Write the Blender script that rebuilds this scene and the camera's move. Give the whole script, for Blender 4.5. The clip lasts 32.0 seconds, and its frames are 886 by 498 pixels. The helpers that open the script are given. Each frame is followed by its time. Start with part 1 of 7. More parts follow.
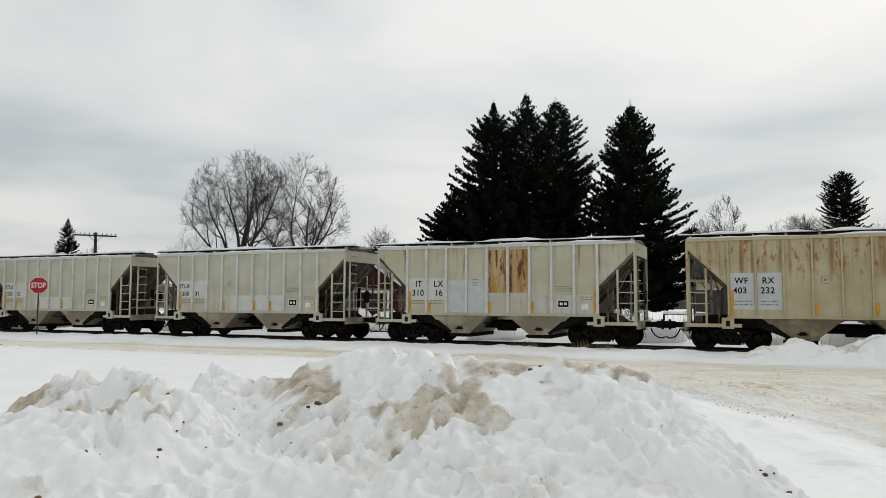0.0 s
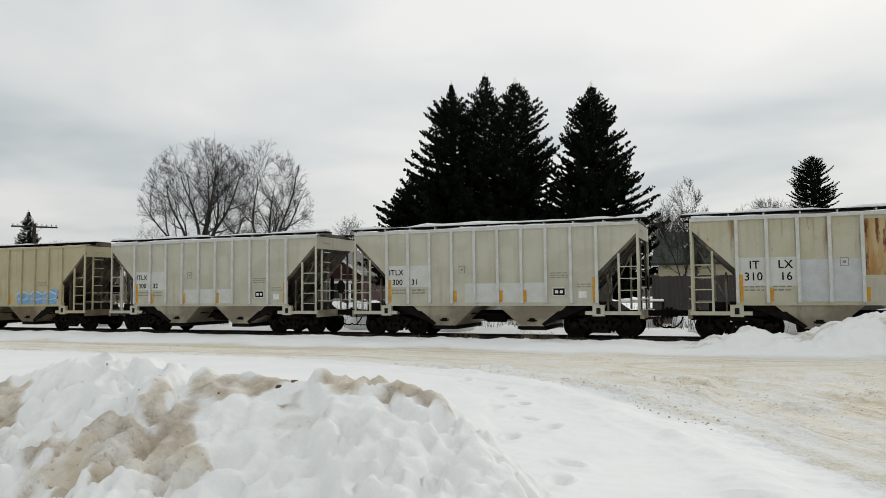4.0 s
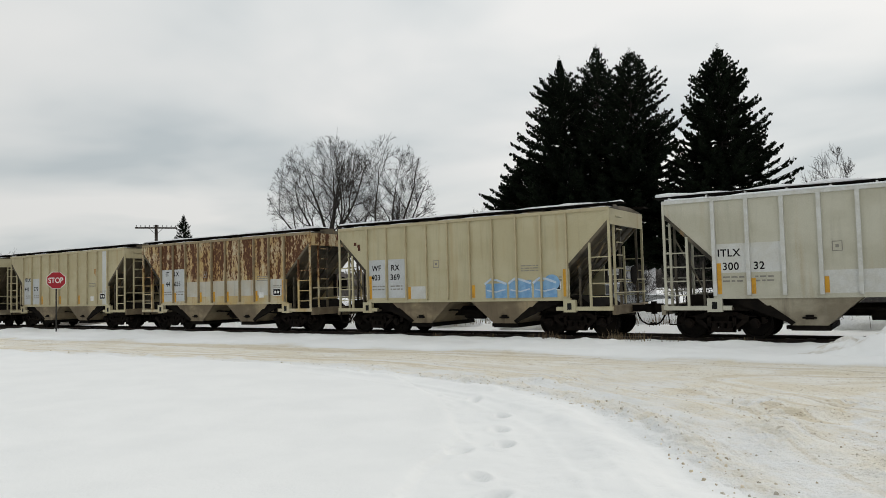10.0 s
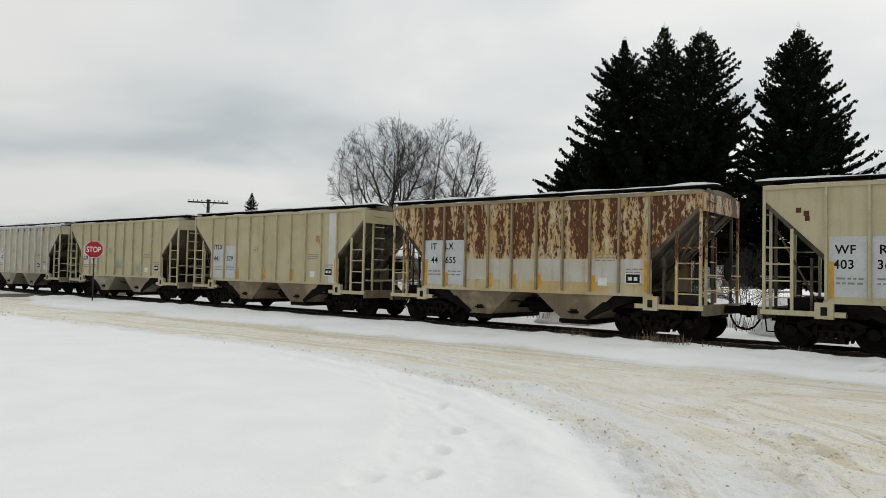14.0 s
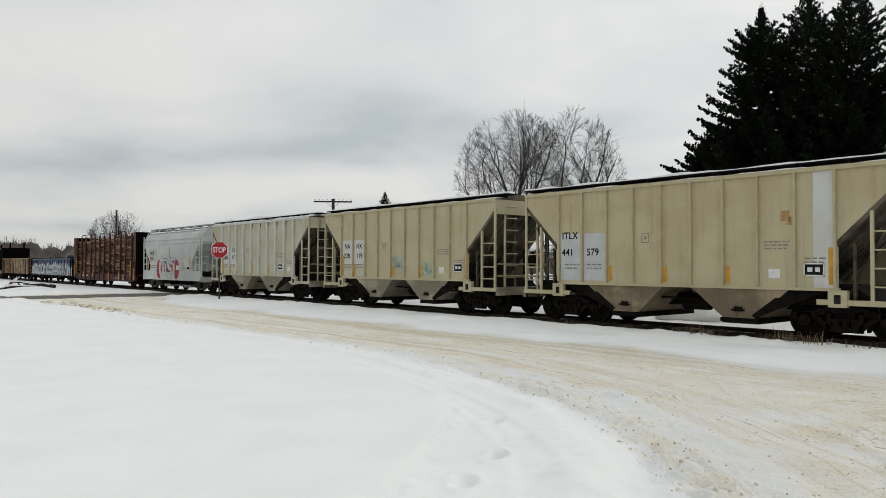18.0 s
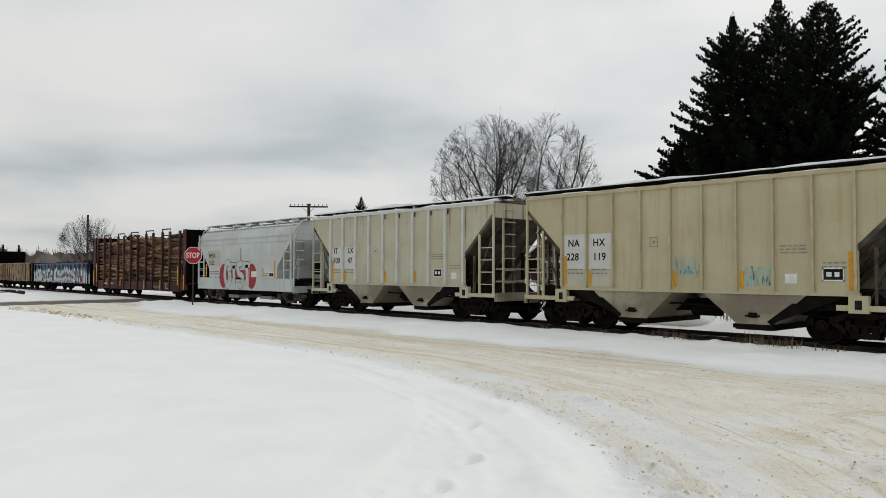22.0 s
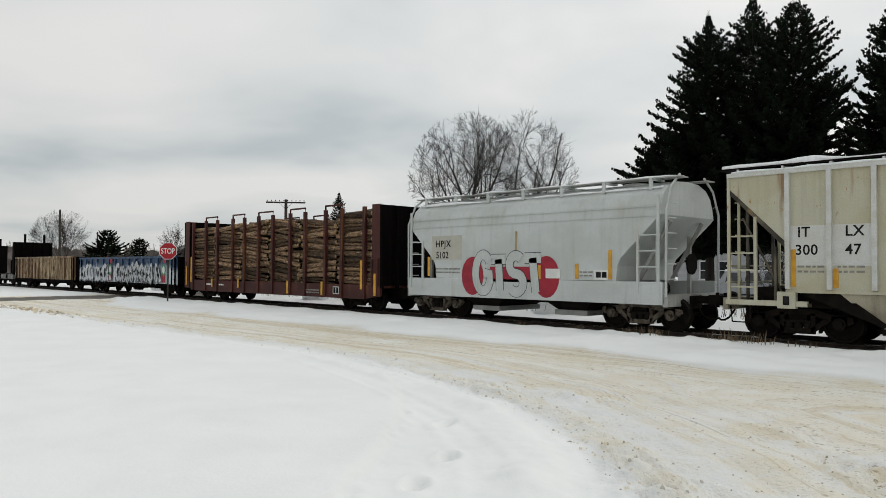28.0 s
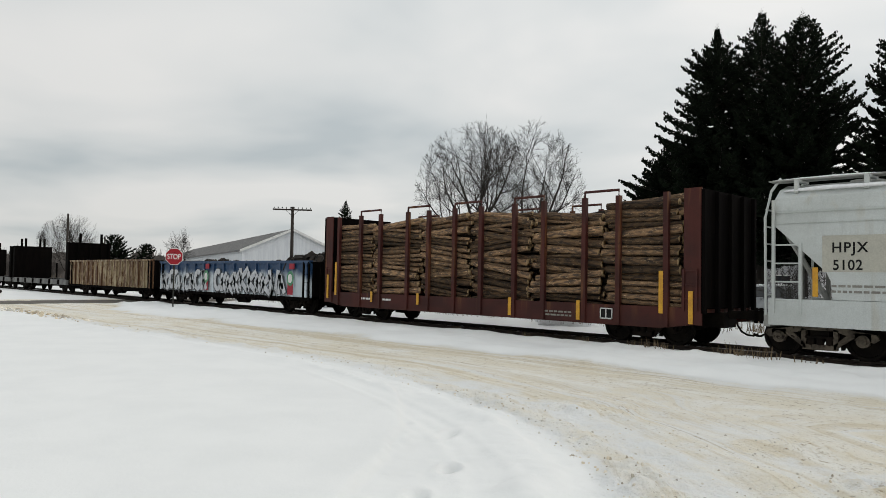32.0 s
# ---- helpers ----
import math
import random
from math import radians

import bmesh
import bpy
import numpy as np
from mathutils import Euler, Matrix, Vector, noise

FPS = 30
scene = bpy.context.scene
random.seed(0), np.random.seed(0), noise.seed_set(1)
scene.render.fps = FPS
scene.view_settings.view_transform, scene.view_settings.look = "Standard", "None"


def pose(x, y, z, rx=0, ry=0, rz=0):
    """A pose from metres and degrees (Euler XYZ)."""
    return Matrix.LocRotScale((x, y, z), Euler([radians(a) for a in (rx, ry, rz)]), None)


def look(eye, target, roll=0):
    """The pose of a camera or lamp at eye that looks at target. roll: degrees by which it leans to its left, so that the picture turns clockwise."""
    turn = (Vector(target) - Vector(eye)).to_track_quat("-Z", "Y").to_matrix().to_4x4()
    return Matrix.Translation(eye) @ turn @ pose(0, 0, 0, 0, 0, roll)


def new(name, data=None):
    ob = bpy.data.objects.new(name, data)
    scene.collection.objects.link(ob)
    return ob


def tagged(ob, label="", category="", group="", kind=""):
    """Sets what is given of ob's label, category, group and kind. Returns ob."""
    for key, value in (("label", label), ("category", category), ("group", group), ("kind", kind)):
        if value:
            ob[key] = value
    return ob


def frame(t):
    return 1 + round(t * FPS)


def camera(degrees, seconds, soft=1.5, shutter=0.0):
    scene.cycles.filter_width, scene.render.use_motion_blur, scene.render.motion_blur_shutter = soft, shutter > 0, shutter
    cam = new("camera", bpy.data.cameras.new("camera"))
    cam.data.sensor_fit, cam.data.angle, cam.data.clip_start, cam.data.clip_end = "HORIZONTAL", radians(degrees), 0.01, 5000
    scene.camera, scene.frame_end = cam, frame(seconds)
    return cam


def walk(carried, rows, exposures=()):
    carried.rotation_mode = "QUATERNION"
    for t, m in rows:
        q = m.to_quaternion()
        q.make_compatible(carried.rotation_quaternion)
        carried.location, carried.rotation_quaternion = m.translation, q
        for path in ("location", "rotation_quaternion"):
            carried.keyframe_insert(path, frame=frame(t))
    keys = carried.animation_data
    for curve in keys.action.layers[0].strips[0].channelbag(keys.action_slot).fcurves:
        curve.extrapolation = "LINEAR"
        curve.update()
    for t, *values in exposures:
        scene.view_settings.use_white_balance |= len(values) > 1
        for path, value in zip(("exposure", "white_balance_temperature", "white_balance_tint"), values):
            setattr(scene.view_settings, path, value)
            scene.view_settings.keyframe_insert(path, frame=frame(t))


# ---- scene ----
cam = camera(62.78, 32.0, 0.75)
PATH = [
    (0.0, 0.000, 0.000, 1.773, 94.10, -0.17, 23.34), (0.5, 0.054, 0.299, 1.785, 93.94, 1.16, 24.58), (1.0, 0.157, 0.548, 1.810, 93.76, 1.12, 26.11),
    (1.5, 0.155, 0.889, 1.781, 93.16, 0.12, 27.07), (2.0, 0.211, 1.170, 1.798, 93.00, -0.04, 26.90), (2.5, 0.365, 1.430, 1.808, 93.40, -0.07, 27.12),
    (3.0, 0.438, 1.741, 1.773, 93.31, -0.14, 26.61), (3.5, 0.528, 2.086, 1.769, 93.24, 0.81, 22.48), (4.0, 0.707, 2.402, 1.743, 93.32, 0.54, 21.75),
    (4.5, 0.777, 2.844, 1.710, 93.59, -0.26, 20.84), (6.5, 1.336, 4.005, 1.799, 94.33, 0.73, 18.73), (7.0, 1.356, 4.435, 1.780, 94.42, 0.87, 20.55),
    (7.5, 1.363, 4.765, 1.763, 94.23, 0.51, 21.92), (8.0, 1.402, 5.064, 1.752, 94.00, 1.20, 23.39), (8.5, 1.453, 5.410, 1.744, 93.75, 0.79, 27.15),
    (9.0, 1.419, 5.724, 1.720, 93.08, 0.17, 29.94), (9.5, 1.422, 6.039, 1.724, 92.92, 1.16, 31.60), (10.0, 1.511, 6.330, 1.743, 92.94, 1.47, 33.11),
    (10.5, 1.473, 6.685, 1.714, 93.02, 1.27, 34.86), (11.0, 1.442, 7.045, 1.694, 93.03, 1.36, 35.35), (11.5, 1.591, 7.291, 1.733, 92.66, -0.47, 34.90),
    (12.0, 1.587, 7.589, 1.682, 92.45, -1.62, 35.30), (12.5, 1.601, 7.812, 1.715, 92.42, -1.46, 35.80), (13.0, 1.629, 8.088, 1.707, 92.49, -0.77, 36.51),
    (13.5, 1.668, 8.334, 1.702, 92.41, -1.10, 37.48), (14.0, 1.600, 8.570, 1.709, 91.94, -1.23, 38.41), (14.5, 1.615, 8.739, 1.720, 92.21, -0.13, 39.08),
    (16.5, 1.580, 9.741, 1.698, 91.92, 0.54, 45.09), (17.0, 1.593, 9.932, 1.693, 91.72, -0.41, 47.06), (17.5, 1.502, 10.111, 1.698, 91.44, -0.52, 48.77),
    (18.0, 1.522, 10.160, 1.716, 91.39, -0.22, 49.13), (18.5, 1.518, 10.169, 1.719, 91.47, -0.36, 49.61), (19.0, 1.512, 10.174, 1.714, 91.49, -0.39, 50.05),
    (19.5, 1.520, 10.167, 1.712, 91.65, -0.50, 49.51), (20.0, 1.531, 10.166, 1.711, 91.71, -0.32, 48.56), (20.5, 1.546, 10.169, 1.722, 91.76, -0.27, 48.16),
    (21.0, 1.542, 10.160, 1.717, 91.69, -0.12, 47.87), (21.5, 1.538, 10.175, 1.721, 91.76, -0.11, 47.59), (22.0, 1.542, 10.170, 1.717, 91.80, -0.13, 47.28),
    (22.5, 1.540, 10.171, 1.719, 91.74, -0.18, 47.06), (23.0, 1.526, 10.190, 1.708, 91.65, 0.20, 47.00), (23.5, 1.525, 10.196, 1.717, 91.51, 0.10, 46.80),
    (24.0, 1.530, 10.192, 1.718, 91.52, 0.22, 46.68), (24.5, 1.531, 10.182, 1.718, 91.65, 0.12, 46.60), (25.0, 1.544, 10.185, 1.718, 91.65, 0.31, 46.64),
    (25.5, 1.544, 10.179, 1.724, 91.58, 0.19, 46.56), (27.5, 1.512, 10.195, 1.719, 91.48, -0.06, 46.00), (28.0, 1.522, 10.185, 1.717, 91.53, -0.25, 45.54),
    (28.5, 1.536, 10.187, 1.728, 91.66, -0.22, 45.33), (29.0, 1.548, 10.189, 1.724, 91.75, -0.51, 45.03), (29.5, 1.564, 10.189, 1.737, 91.87, -0.38, 44.56),
    (30.0, 1.574, 10.175, 1.744, 91.97, -0.33, 44.17), (30.5, 1.576, 10.162, 1.750, 92.30, -0.01, 44.34), (31.0, 1.572, 10.172, 1.745, 92.37, 0.34, 44.88),
    (31.5, 1.536, 10.196, 1.736, 92.33, 0.09, 45.62), (32.0, 1.516, 10.213, 1.730, 92.25, -1.08, 45.98),
]
walk(cam, [(t, pose(*p)) for t, *p in PATH])

# ---- light: thick winter overcast ----
world = bpy.data.worlds.new("overcast_sky")
scene.world = world
world.use_nodes = True
scene.view_settings.exposure = 0.0


def node(tree, kind, operation=None, data_type=None, blend_type=None, interpolation_type=None, attribute_name=None):
    n = tree.nodes.new(kind)
    if operation:
        n.operation = operation
    if data_type:
        n.data_type = data_type
    if blend_type:
        n.blend_type = blend_type
    if interpolation_type:
        n.interpolation_type = interpolation_type
    if attribute_name:
        n.attribute_name = attribute_name
    return n


def overcast():
    tree = world.node_tree
    tree.nodes.clear()
    link = tree.links.new
    out = node(tree, "ShaderNodeOutputWorld")
    bg = node(tree, "ShaderNodeBackground")
    sky = node(tree, "ShaderNodeTexSky")
    sky.sky_type, sky.sun_disc, sky.sun_elevation, sky.sun_rotation = "NISHITA", False, radians(27), radians(16)
    coord = node(tree, "ShaderNodeTexCoord")
    # cloud sheet: direction projected on a high ceiling, so that the banks flatten towards the horizon
    sep = node(tree, "ShaderNodeSeparateXYZ")
    link(coord.outputs["Generated"], sep.inputs[0])
    up = node(tree, "ShaderNodeMath", operation="MAXIMUM")
    up.inputs[1].default_value = 0.0
    link(sep.outputs["Z"], up.inputs[0])
    lift = node(tree, "ShaderNodeMath", operation="ADD")
    lift.inputs[1].default_value = 0.16
    link(up.outputs[0], lift.inputs[0])
    flat = node(tree, "ShaderNodeVectorMath", operation="DIVIDE")
    link(coord.outputs["Generated"], flat.inputs[0])
    comb = node(tree, "ShaderNodeCombineXYZ")
    for k in range(3):
        link(lift.outputs[0], comb.inputs[k])
    link(comb.outputs[0], flat.inputs[1])
    big = node(tree, "ShaderNodeTexNoise")
    big.inputs["Scale"].default_value, big.inputs["Detail"].default_value, big.inputs["Roughness"].default_value = 0.85, 4.0, 0.45
    big.inputs["Distortion"].default_value = 0.35
    link(flat.outputs[0], big.inputs["Vector"])
    ramp = node(tree, "ShaderNodeValToRGB")
    e = ramp.color_ramp.elements
    e[0].position, e[0].color = 0.34, (0.505, 0.55, 0.565, 1)
    e[1].position, e[1].color = 0.62, (0.79, 0.785, 0.765, 1)
    mid = ramp.color_ramp.elements.new(0.47)
    mid.color = (0.67, 0.69, 0.685, 1)
    link(big.outputs["Fac"], ramp.inputs[0])
    # brighter overhead
    grow = node(tree, "ShaderNodeMapRange")
    grow.inputs["From Min"].default_value, grow.inputs["From Max"].default_value = 0.0, 0.9
    grow.inputs["To Min"].default_value, grow.inputs["To Max"].default_value = 0.93, 1.32
    link(sep.outputs["Z"], grow.inputs["Value"])
    mul = node(tree, "ShaderNodeMix", data_type="RGBA", blend_type="MULTIPLY")
    mul.inputs["Factor"].default_value = 1.0
    link(ramp.outputs[0], mul.inputs["A"])
    link(grow.outputs[0], mul.inputs["B"])
    # the cloud is thinner and brighter on the sun's side of the sky
    toward = node(tree, "ShaderNodeVectorMath", operation="DOT_PRODUCT")
    toward.inputs[1].default_value = (0.28, 0.96, 0.0)
    link(coord.outputs["Generated"], toward.inputs[0])
    glow = node(tree, "ShaderNodeMapRange")
    glow.inputs["From Min"].default_value, glow.inputs["From Max"].default_value = -1.0, 0.9
    glow.inputs["To Min"].default_value, glow.inputs["To Max"].default_value = 0.84, 1.05
    link(toward.outputs["Value"], glow.inputs["Value"])
    mul2 = node(tree, "ShaderNodeMix", data_type="RGBA", blend_type="MULTIPLY")
    mul2.inputs["Factor"].default_value = 1.0
    link(mul.outputs["Result"], mul2.inputs["A"])
    link(glow.outputs[0], mul2.inputs["B"])
    thin = node(tree, "ShaderNodeMix", data_type="RGBA")
    thin.inputs["Factor"].default_value = 0.94
    dim = node(tree, "ShaderNodeVectorMath", operation="SCALE")
    dim.inputs["Scale"].default_value = 0.1
    link(sky.outputs[0], dim.inputs[0])
    link(dim.outputs[0], thin.inputs["A"])
    link(mul2.outputs["Result"], thin.inputs["B"])
    link(thin.outputs["Result"], bg.inputs["Color"])
    bg.inputs["Strength"].default_value = 1.0
    link(bg.outputs[0], out.inputs[0])


overcast()
sun = new("sun", bpy.data.lights.new("sun", "SUN"))
sun.data.energy, sun.data.angle, sun.data.color = 0.8, radians(40), (1.0, 0.95, 0.88)
sun.matrix_world = look((26, 90, 48), (0, 0, 0))

# ---- materials ----
MATS = {}


def mat(name, c1, c2=None, scale=3.0, rough=0.7, metal=0.0, bump=0.15, fine=30.0, vary=0.0, stretch=(1, 1, 1), c3=None, low=0.35, high=0.65, c3at=0.62, spec=0.3, island=0.0):
    """Two-scale procedural surface: a broad mix of c1 and c2, patches of c3 (rust, dirt), fine grain and relief."""
    if name in MATS:
        return MATS[name]
    m = bpy.data.materials.new(name)
    m.use_nodes = True
    tree = m.node_tree
    link = tree.links.new
    b = tree.nodes["Principled BSDF"]
    b.inputs["Roughness"].default_value, b.inputs["Metallic"].default_value = rough, metal
    b.inputs["Specular IOR Level"].default_value = spec
    c2 = c2 or tuple(x * 0.8 for x in c1)
    coord = node(tree, "ShaderNodeTexCoord")
    mapping = node(tree, "ShaderNodeMapping")
    mapping.inputs["Scale"].default_value = stretch
    link(coord.outputs["Object"], mapping.inputs["Vector"])
    info = node(tree, "ShaderNodeObjectInfo")
    shift = node(tree, "ShaderNodeVectorMath", operation="ADD")
    spread = node(tree, "ShaderNodeVectorMath", operation="SCALE")
    spread.inputs[0].default_value = (17, 23, 5)
    link(info.outputs["Random"], spread.inputs["Scale"])
    link(mapping.outputs[0], shift.inputs[0])
    link(spread.outputs[0], shift.inputs[1])
    n1 = node(tree, "ShaderNodeTexNoise")
    n1.inputs["Scale"].default_value, n1.inputs["Detail"].default_value = scale, 6
    link(shift.outputs[0], n1.inputs["Vector"])
    r1 = node(tree, "ShaderNodeMapRange", interpolation_type="SMOOTHSTEP")
    r1.inputs["From Min"].default_value, r1.inputs["From Max"].default_value = low, high
    link(n1.outputs["Fac"], r1.inputs["Value"])
    mix = node(tree, "ShaderNodeMix", data_type="RGBA")
    mix.inputs["A"].default_value, mix.inputs["B"].default_value = (*c1, 1), (*c2, 1)
    link(r1.outputs[0], mix.inputs["Factor"])
    colour = mix.outputs["Result"]
    n2 = node(tree, "ShaderNodeTexNoise")
    n2.inputs["Scale"].default_value, n2.inputs["Detail"].default_value = fine, 4
    link(shift.outputs[0], n2.inputs["Vector"])
    if c3:
        n3 = node(tree, "ShaderNodeTexNoise")
        n3.inputs["Scale"].default_value, n3.inputs["Detail"].default_value, n3.inputs["Roughness"].default_value = scale * 1.7, 8, 0.65
        off = node(tree, "ShaderNodeVectorMath", operation="ADD")
        off.inputs[1].default_value = (7, 3, 11)
        link(shift.outputs[0], off.inputs[0])
        link(off.outputs[0], n3.inputs["Vector"])
        r3 = node(tree, "ShaderNodeMapRange", interpolation_type="SMOOTHSTEP")
        r3.inputs["From Min"].default_value, r3.inputs["From Max"].default_value = c3at, c3at + 0.1
        link(n3.outputs["Fac"], r3.inputs["Value"])
        m3 = node(tree, "ShaderNodeMix", data_type="RGBA")
        m3.inputs["B"].default_value = (*c3, 1)
        link(r3.outputs[0], m3.inputs["Factor"])
        link(colour, m3.inputs["A"])
        colour = m3.outputs["Result"]
    grain = node(tree, "ShaderNodeMapRange")
    grain.inputs["To Min"].default_value, grain.inputs["To Max"].default_value = 0.8, 1.2
    link(n2.outputs["Fac"], grain.inputs["Value"])
    gm = node(tree, "ShaderNodeVectorMath", operation="SCALE")
    link(colour, gm.inputs[0])
    link(grain.outputs[0], gm.inputs["Scale"])
    colour = gm.outputs[0]
    if vary:
        rv = node(tree, "ShaderNodeMapRange")
        rv.inputs["To Min"].default_value, rv.inputs["To Max"].default_value = 1 - vary, 1 + vary
        link(info.outputs["Random"], rv.inputs["Value"])
        gv = node(tree, "ShaderNodeVectorMath", operation="SCALE")
        link(colour, gv.inputs[0])
        link(rv.outputs[0], gv.inputs["Scale"])
        colour = gv.outputs[0]
    if island:
        geo = node(tree, "ShaderNodeNewGeometry")
        ri = node(tree, "ShaderNodeMapRange")
        ri.inputs["To Min"].default_value, ri.inputs["To Max"].default_value = 1 - island, 1 + island
        link(geo.outputs["Random Per Island"], ri.inputs["Value"])
        gi = node(tree, "ShaderNodeVectorMath", operation="SCALE")
        link(colour, gi.inputs[0])
        link(ri.outputs[0], gi.inputs["Scale"])
        colour = gi.outputs[0]
    link(colour, b.inputs["Base Color"])
    if bump:
        bp = node(tree, "ShaderNodeBump")
        bp.inputs["Strength"].default_value, bp.inputs["Distance"].default_value = bump, 0.02
        link(n2.outputs["Fac"], bp.inputs["Height"])
        link(bp.outputs[0], b.inputs["Normal"])
    MATS[name] = m
    return m


def car_paint(name, c1, c2, rust=0.0, rust_low=0.0, rust_colour=(0.16, 0.055, 0.02), dirt=0.5, stain=(0.33, 0.2, 0.07), run=(0.2, 0.088, 0.032), flake=(1.5, 1.5, 0.8), peel=False):
    """Weathered wagon paint in the wagon's own metres: broad fading, vertical streaks, rust that runs down from the eave."""
    m = bpy.data.materials.new(name)
    m.use_nodes = True
    tree = m.node_tree
    link = tree.links.new
    b = tree.nodes["Principled BSDF"]
    b.inputs["Roughness"].default_value, b.inputs["Specular IOR Level"].default_value = 0.62, 0.25
    coord = node(tree, "ShaderNodeTexCoord")

    def tex(stretch, scale, detail, offset=0.0, rough=0.55):
        mp = node(tree, "ShaderNodeMapping")
        mp.inputs["Scale"].default_value = stretch
        mp.inputs["Location"].default_value = (offset, offset * 0.7, offset * 1.3)
        link(coord.outputs["Object"], mp.inputs["Vector"])
        n = node(tree, "ShaderNodeTexNoise")
        n.inputs["Scale"].default_value, n.inputs["Detail"].default_value, n.inputs["Roughness"].default_value = scale, detail, rough
        link(mp.outputs[0], n.inputs["Vector"])
        return n.outputs["Fac"]

    def span(value, a, c, lo=0.0, hi=1.0):
        r = node(tree, "ShaderNodeMapRange", interpolation_type="SMOOTHSTEP")
        for key, x in (("From Min", a), ("From Max", c), ("To Min", lo), ("To Max", hi)):
            r.inputs[key].default_value = x
        link(value, r.inputs["Value"])
        return r.outputs[0]

    def blend(fac, a, c):
        x = node(tree, "ShaderNodeMix", data_type="RGBA")
        for key, s in (("A", a), ("B", c)):
            if isinstance(s, tuple):
                x.inputs[key].default_value = (*s, 1)
            else:
                link(s, x.inputs[key])
        link(fac, x.inputs["Factor"])
        return x.outputs["Result"]

    def times(a, c):
        x = node(tree, "ShaderNodeMath", operation="MULTIPLY")
        link(a, x.inputs[0])
        if isinstance(c, float):
            x.inputs[1].default_value = c
        else:
            link(c, x.inputs[1])
        return x.outputs[0]

    seed = sum(ord(ch) for ch in name) % 37
    broad = tex((0.5, 0.5, 0.8), 1.3, 4, seed)
    streak = tex((5.0, 5.0, 0.35), 1.6, 6, seed + 3)
    drip = tex((3.2, 3.2, 0.28), 1.1, 7, seed + 9)
    blot = tex(flake, 3.4, 10, seed + 5, 0.7)
    fine = tex((1, 1, 1), 38, 4)
    col = blend(span(broad, 0.38, 0.62), c1, c2)
    col = blend(times(span(streak, 0.5, 0.75), dirt * 0.6), col, tuple(x * 0.62 for x in c1))
    col = blend(times(span(drip, 0.55, 0.72), dirt * 0.45), col, stain)
    if rust:
        sep = node(tree, "ShaderNodeSeparateXYZ")
        link(coord.outputs["Object"], sep.inputs[0])
        high = span(sep.outputs["Z"], rust_low, rust_low + 0.9)
        low = 0.66 - 0.2 * rust
        col = blend(times(times(span(drip, low - 0.08, low + 0.1), high), 0.75), col, run)
        if peel:
            both = node(tree, "ShaderNodeMath", operation="ADD")
            link(times(blot, 0.55), both.inputs[0])
            link(times(drip, 0.45), both.inputs[1])
            worn = node(tree, "ShaderNodeMath", operation="MULTIPLY_ADD")
            worn.inputs[1].default_value = 0.145
            link(high, worn.inputs[0])
            link(both.outputs[0], worn.inputs[2])
            col = blend(times(span(worn.outputs[0], 0.55, 0.67), 0.85), col, run)
            col = blend(span(worn.outputs[0], 0.625, 0.66), col, rust_colour)
        else:
            col = blend(times(span(blot, low, low + 0.06), high), col, rust_colour)
    tiny = span(blot, 0.7, 0.74)
    col = blend(times(tiny, 0.6), col, rust_colour)
    g = node(tree, "ShaderNodeVectorMath", operation="SCALE")
    link(col, g.inputs[0])
    link(span(fine, 0.2, 0.8, 0.9, 1.1), g.inputs["Scale"])
    link(g.outputs[0], b.inputs["Base Color"])
    bp = node(tree, "ShaderNodeBump")
    bp.inputs["Strength"].default_value, bp.inputs["Distance"].default_value = 0.25, 0.03
    link(broad, bp.inputs["Height"])
    link(bp.outputs[0], b.inputs["Normal"])
    return m


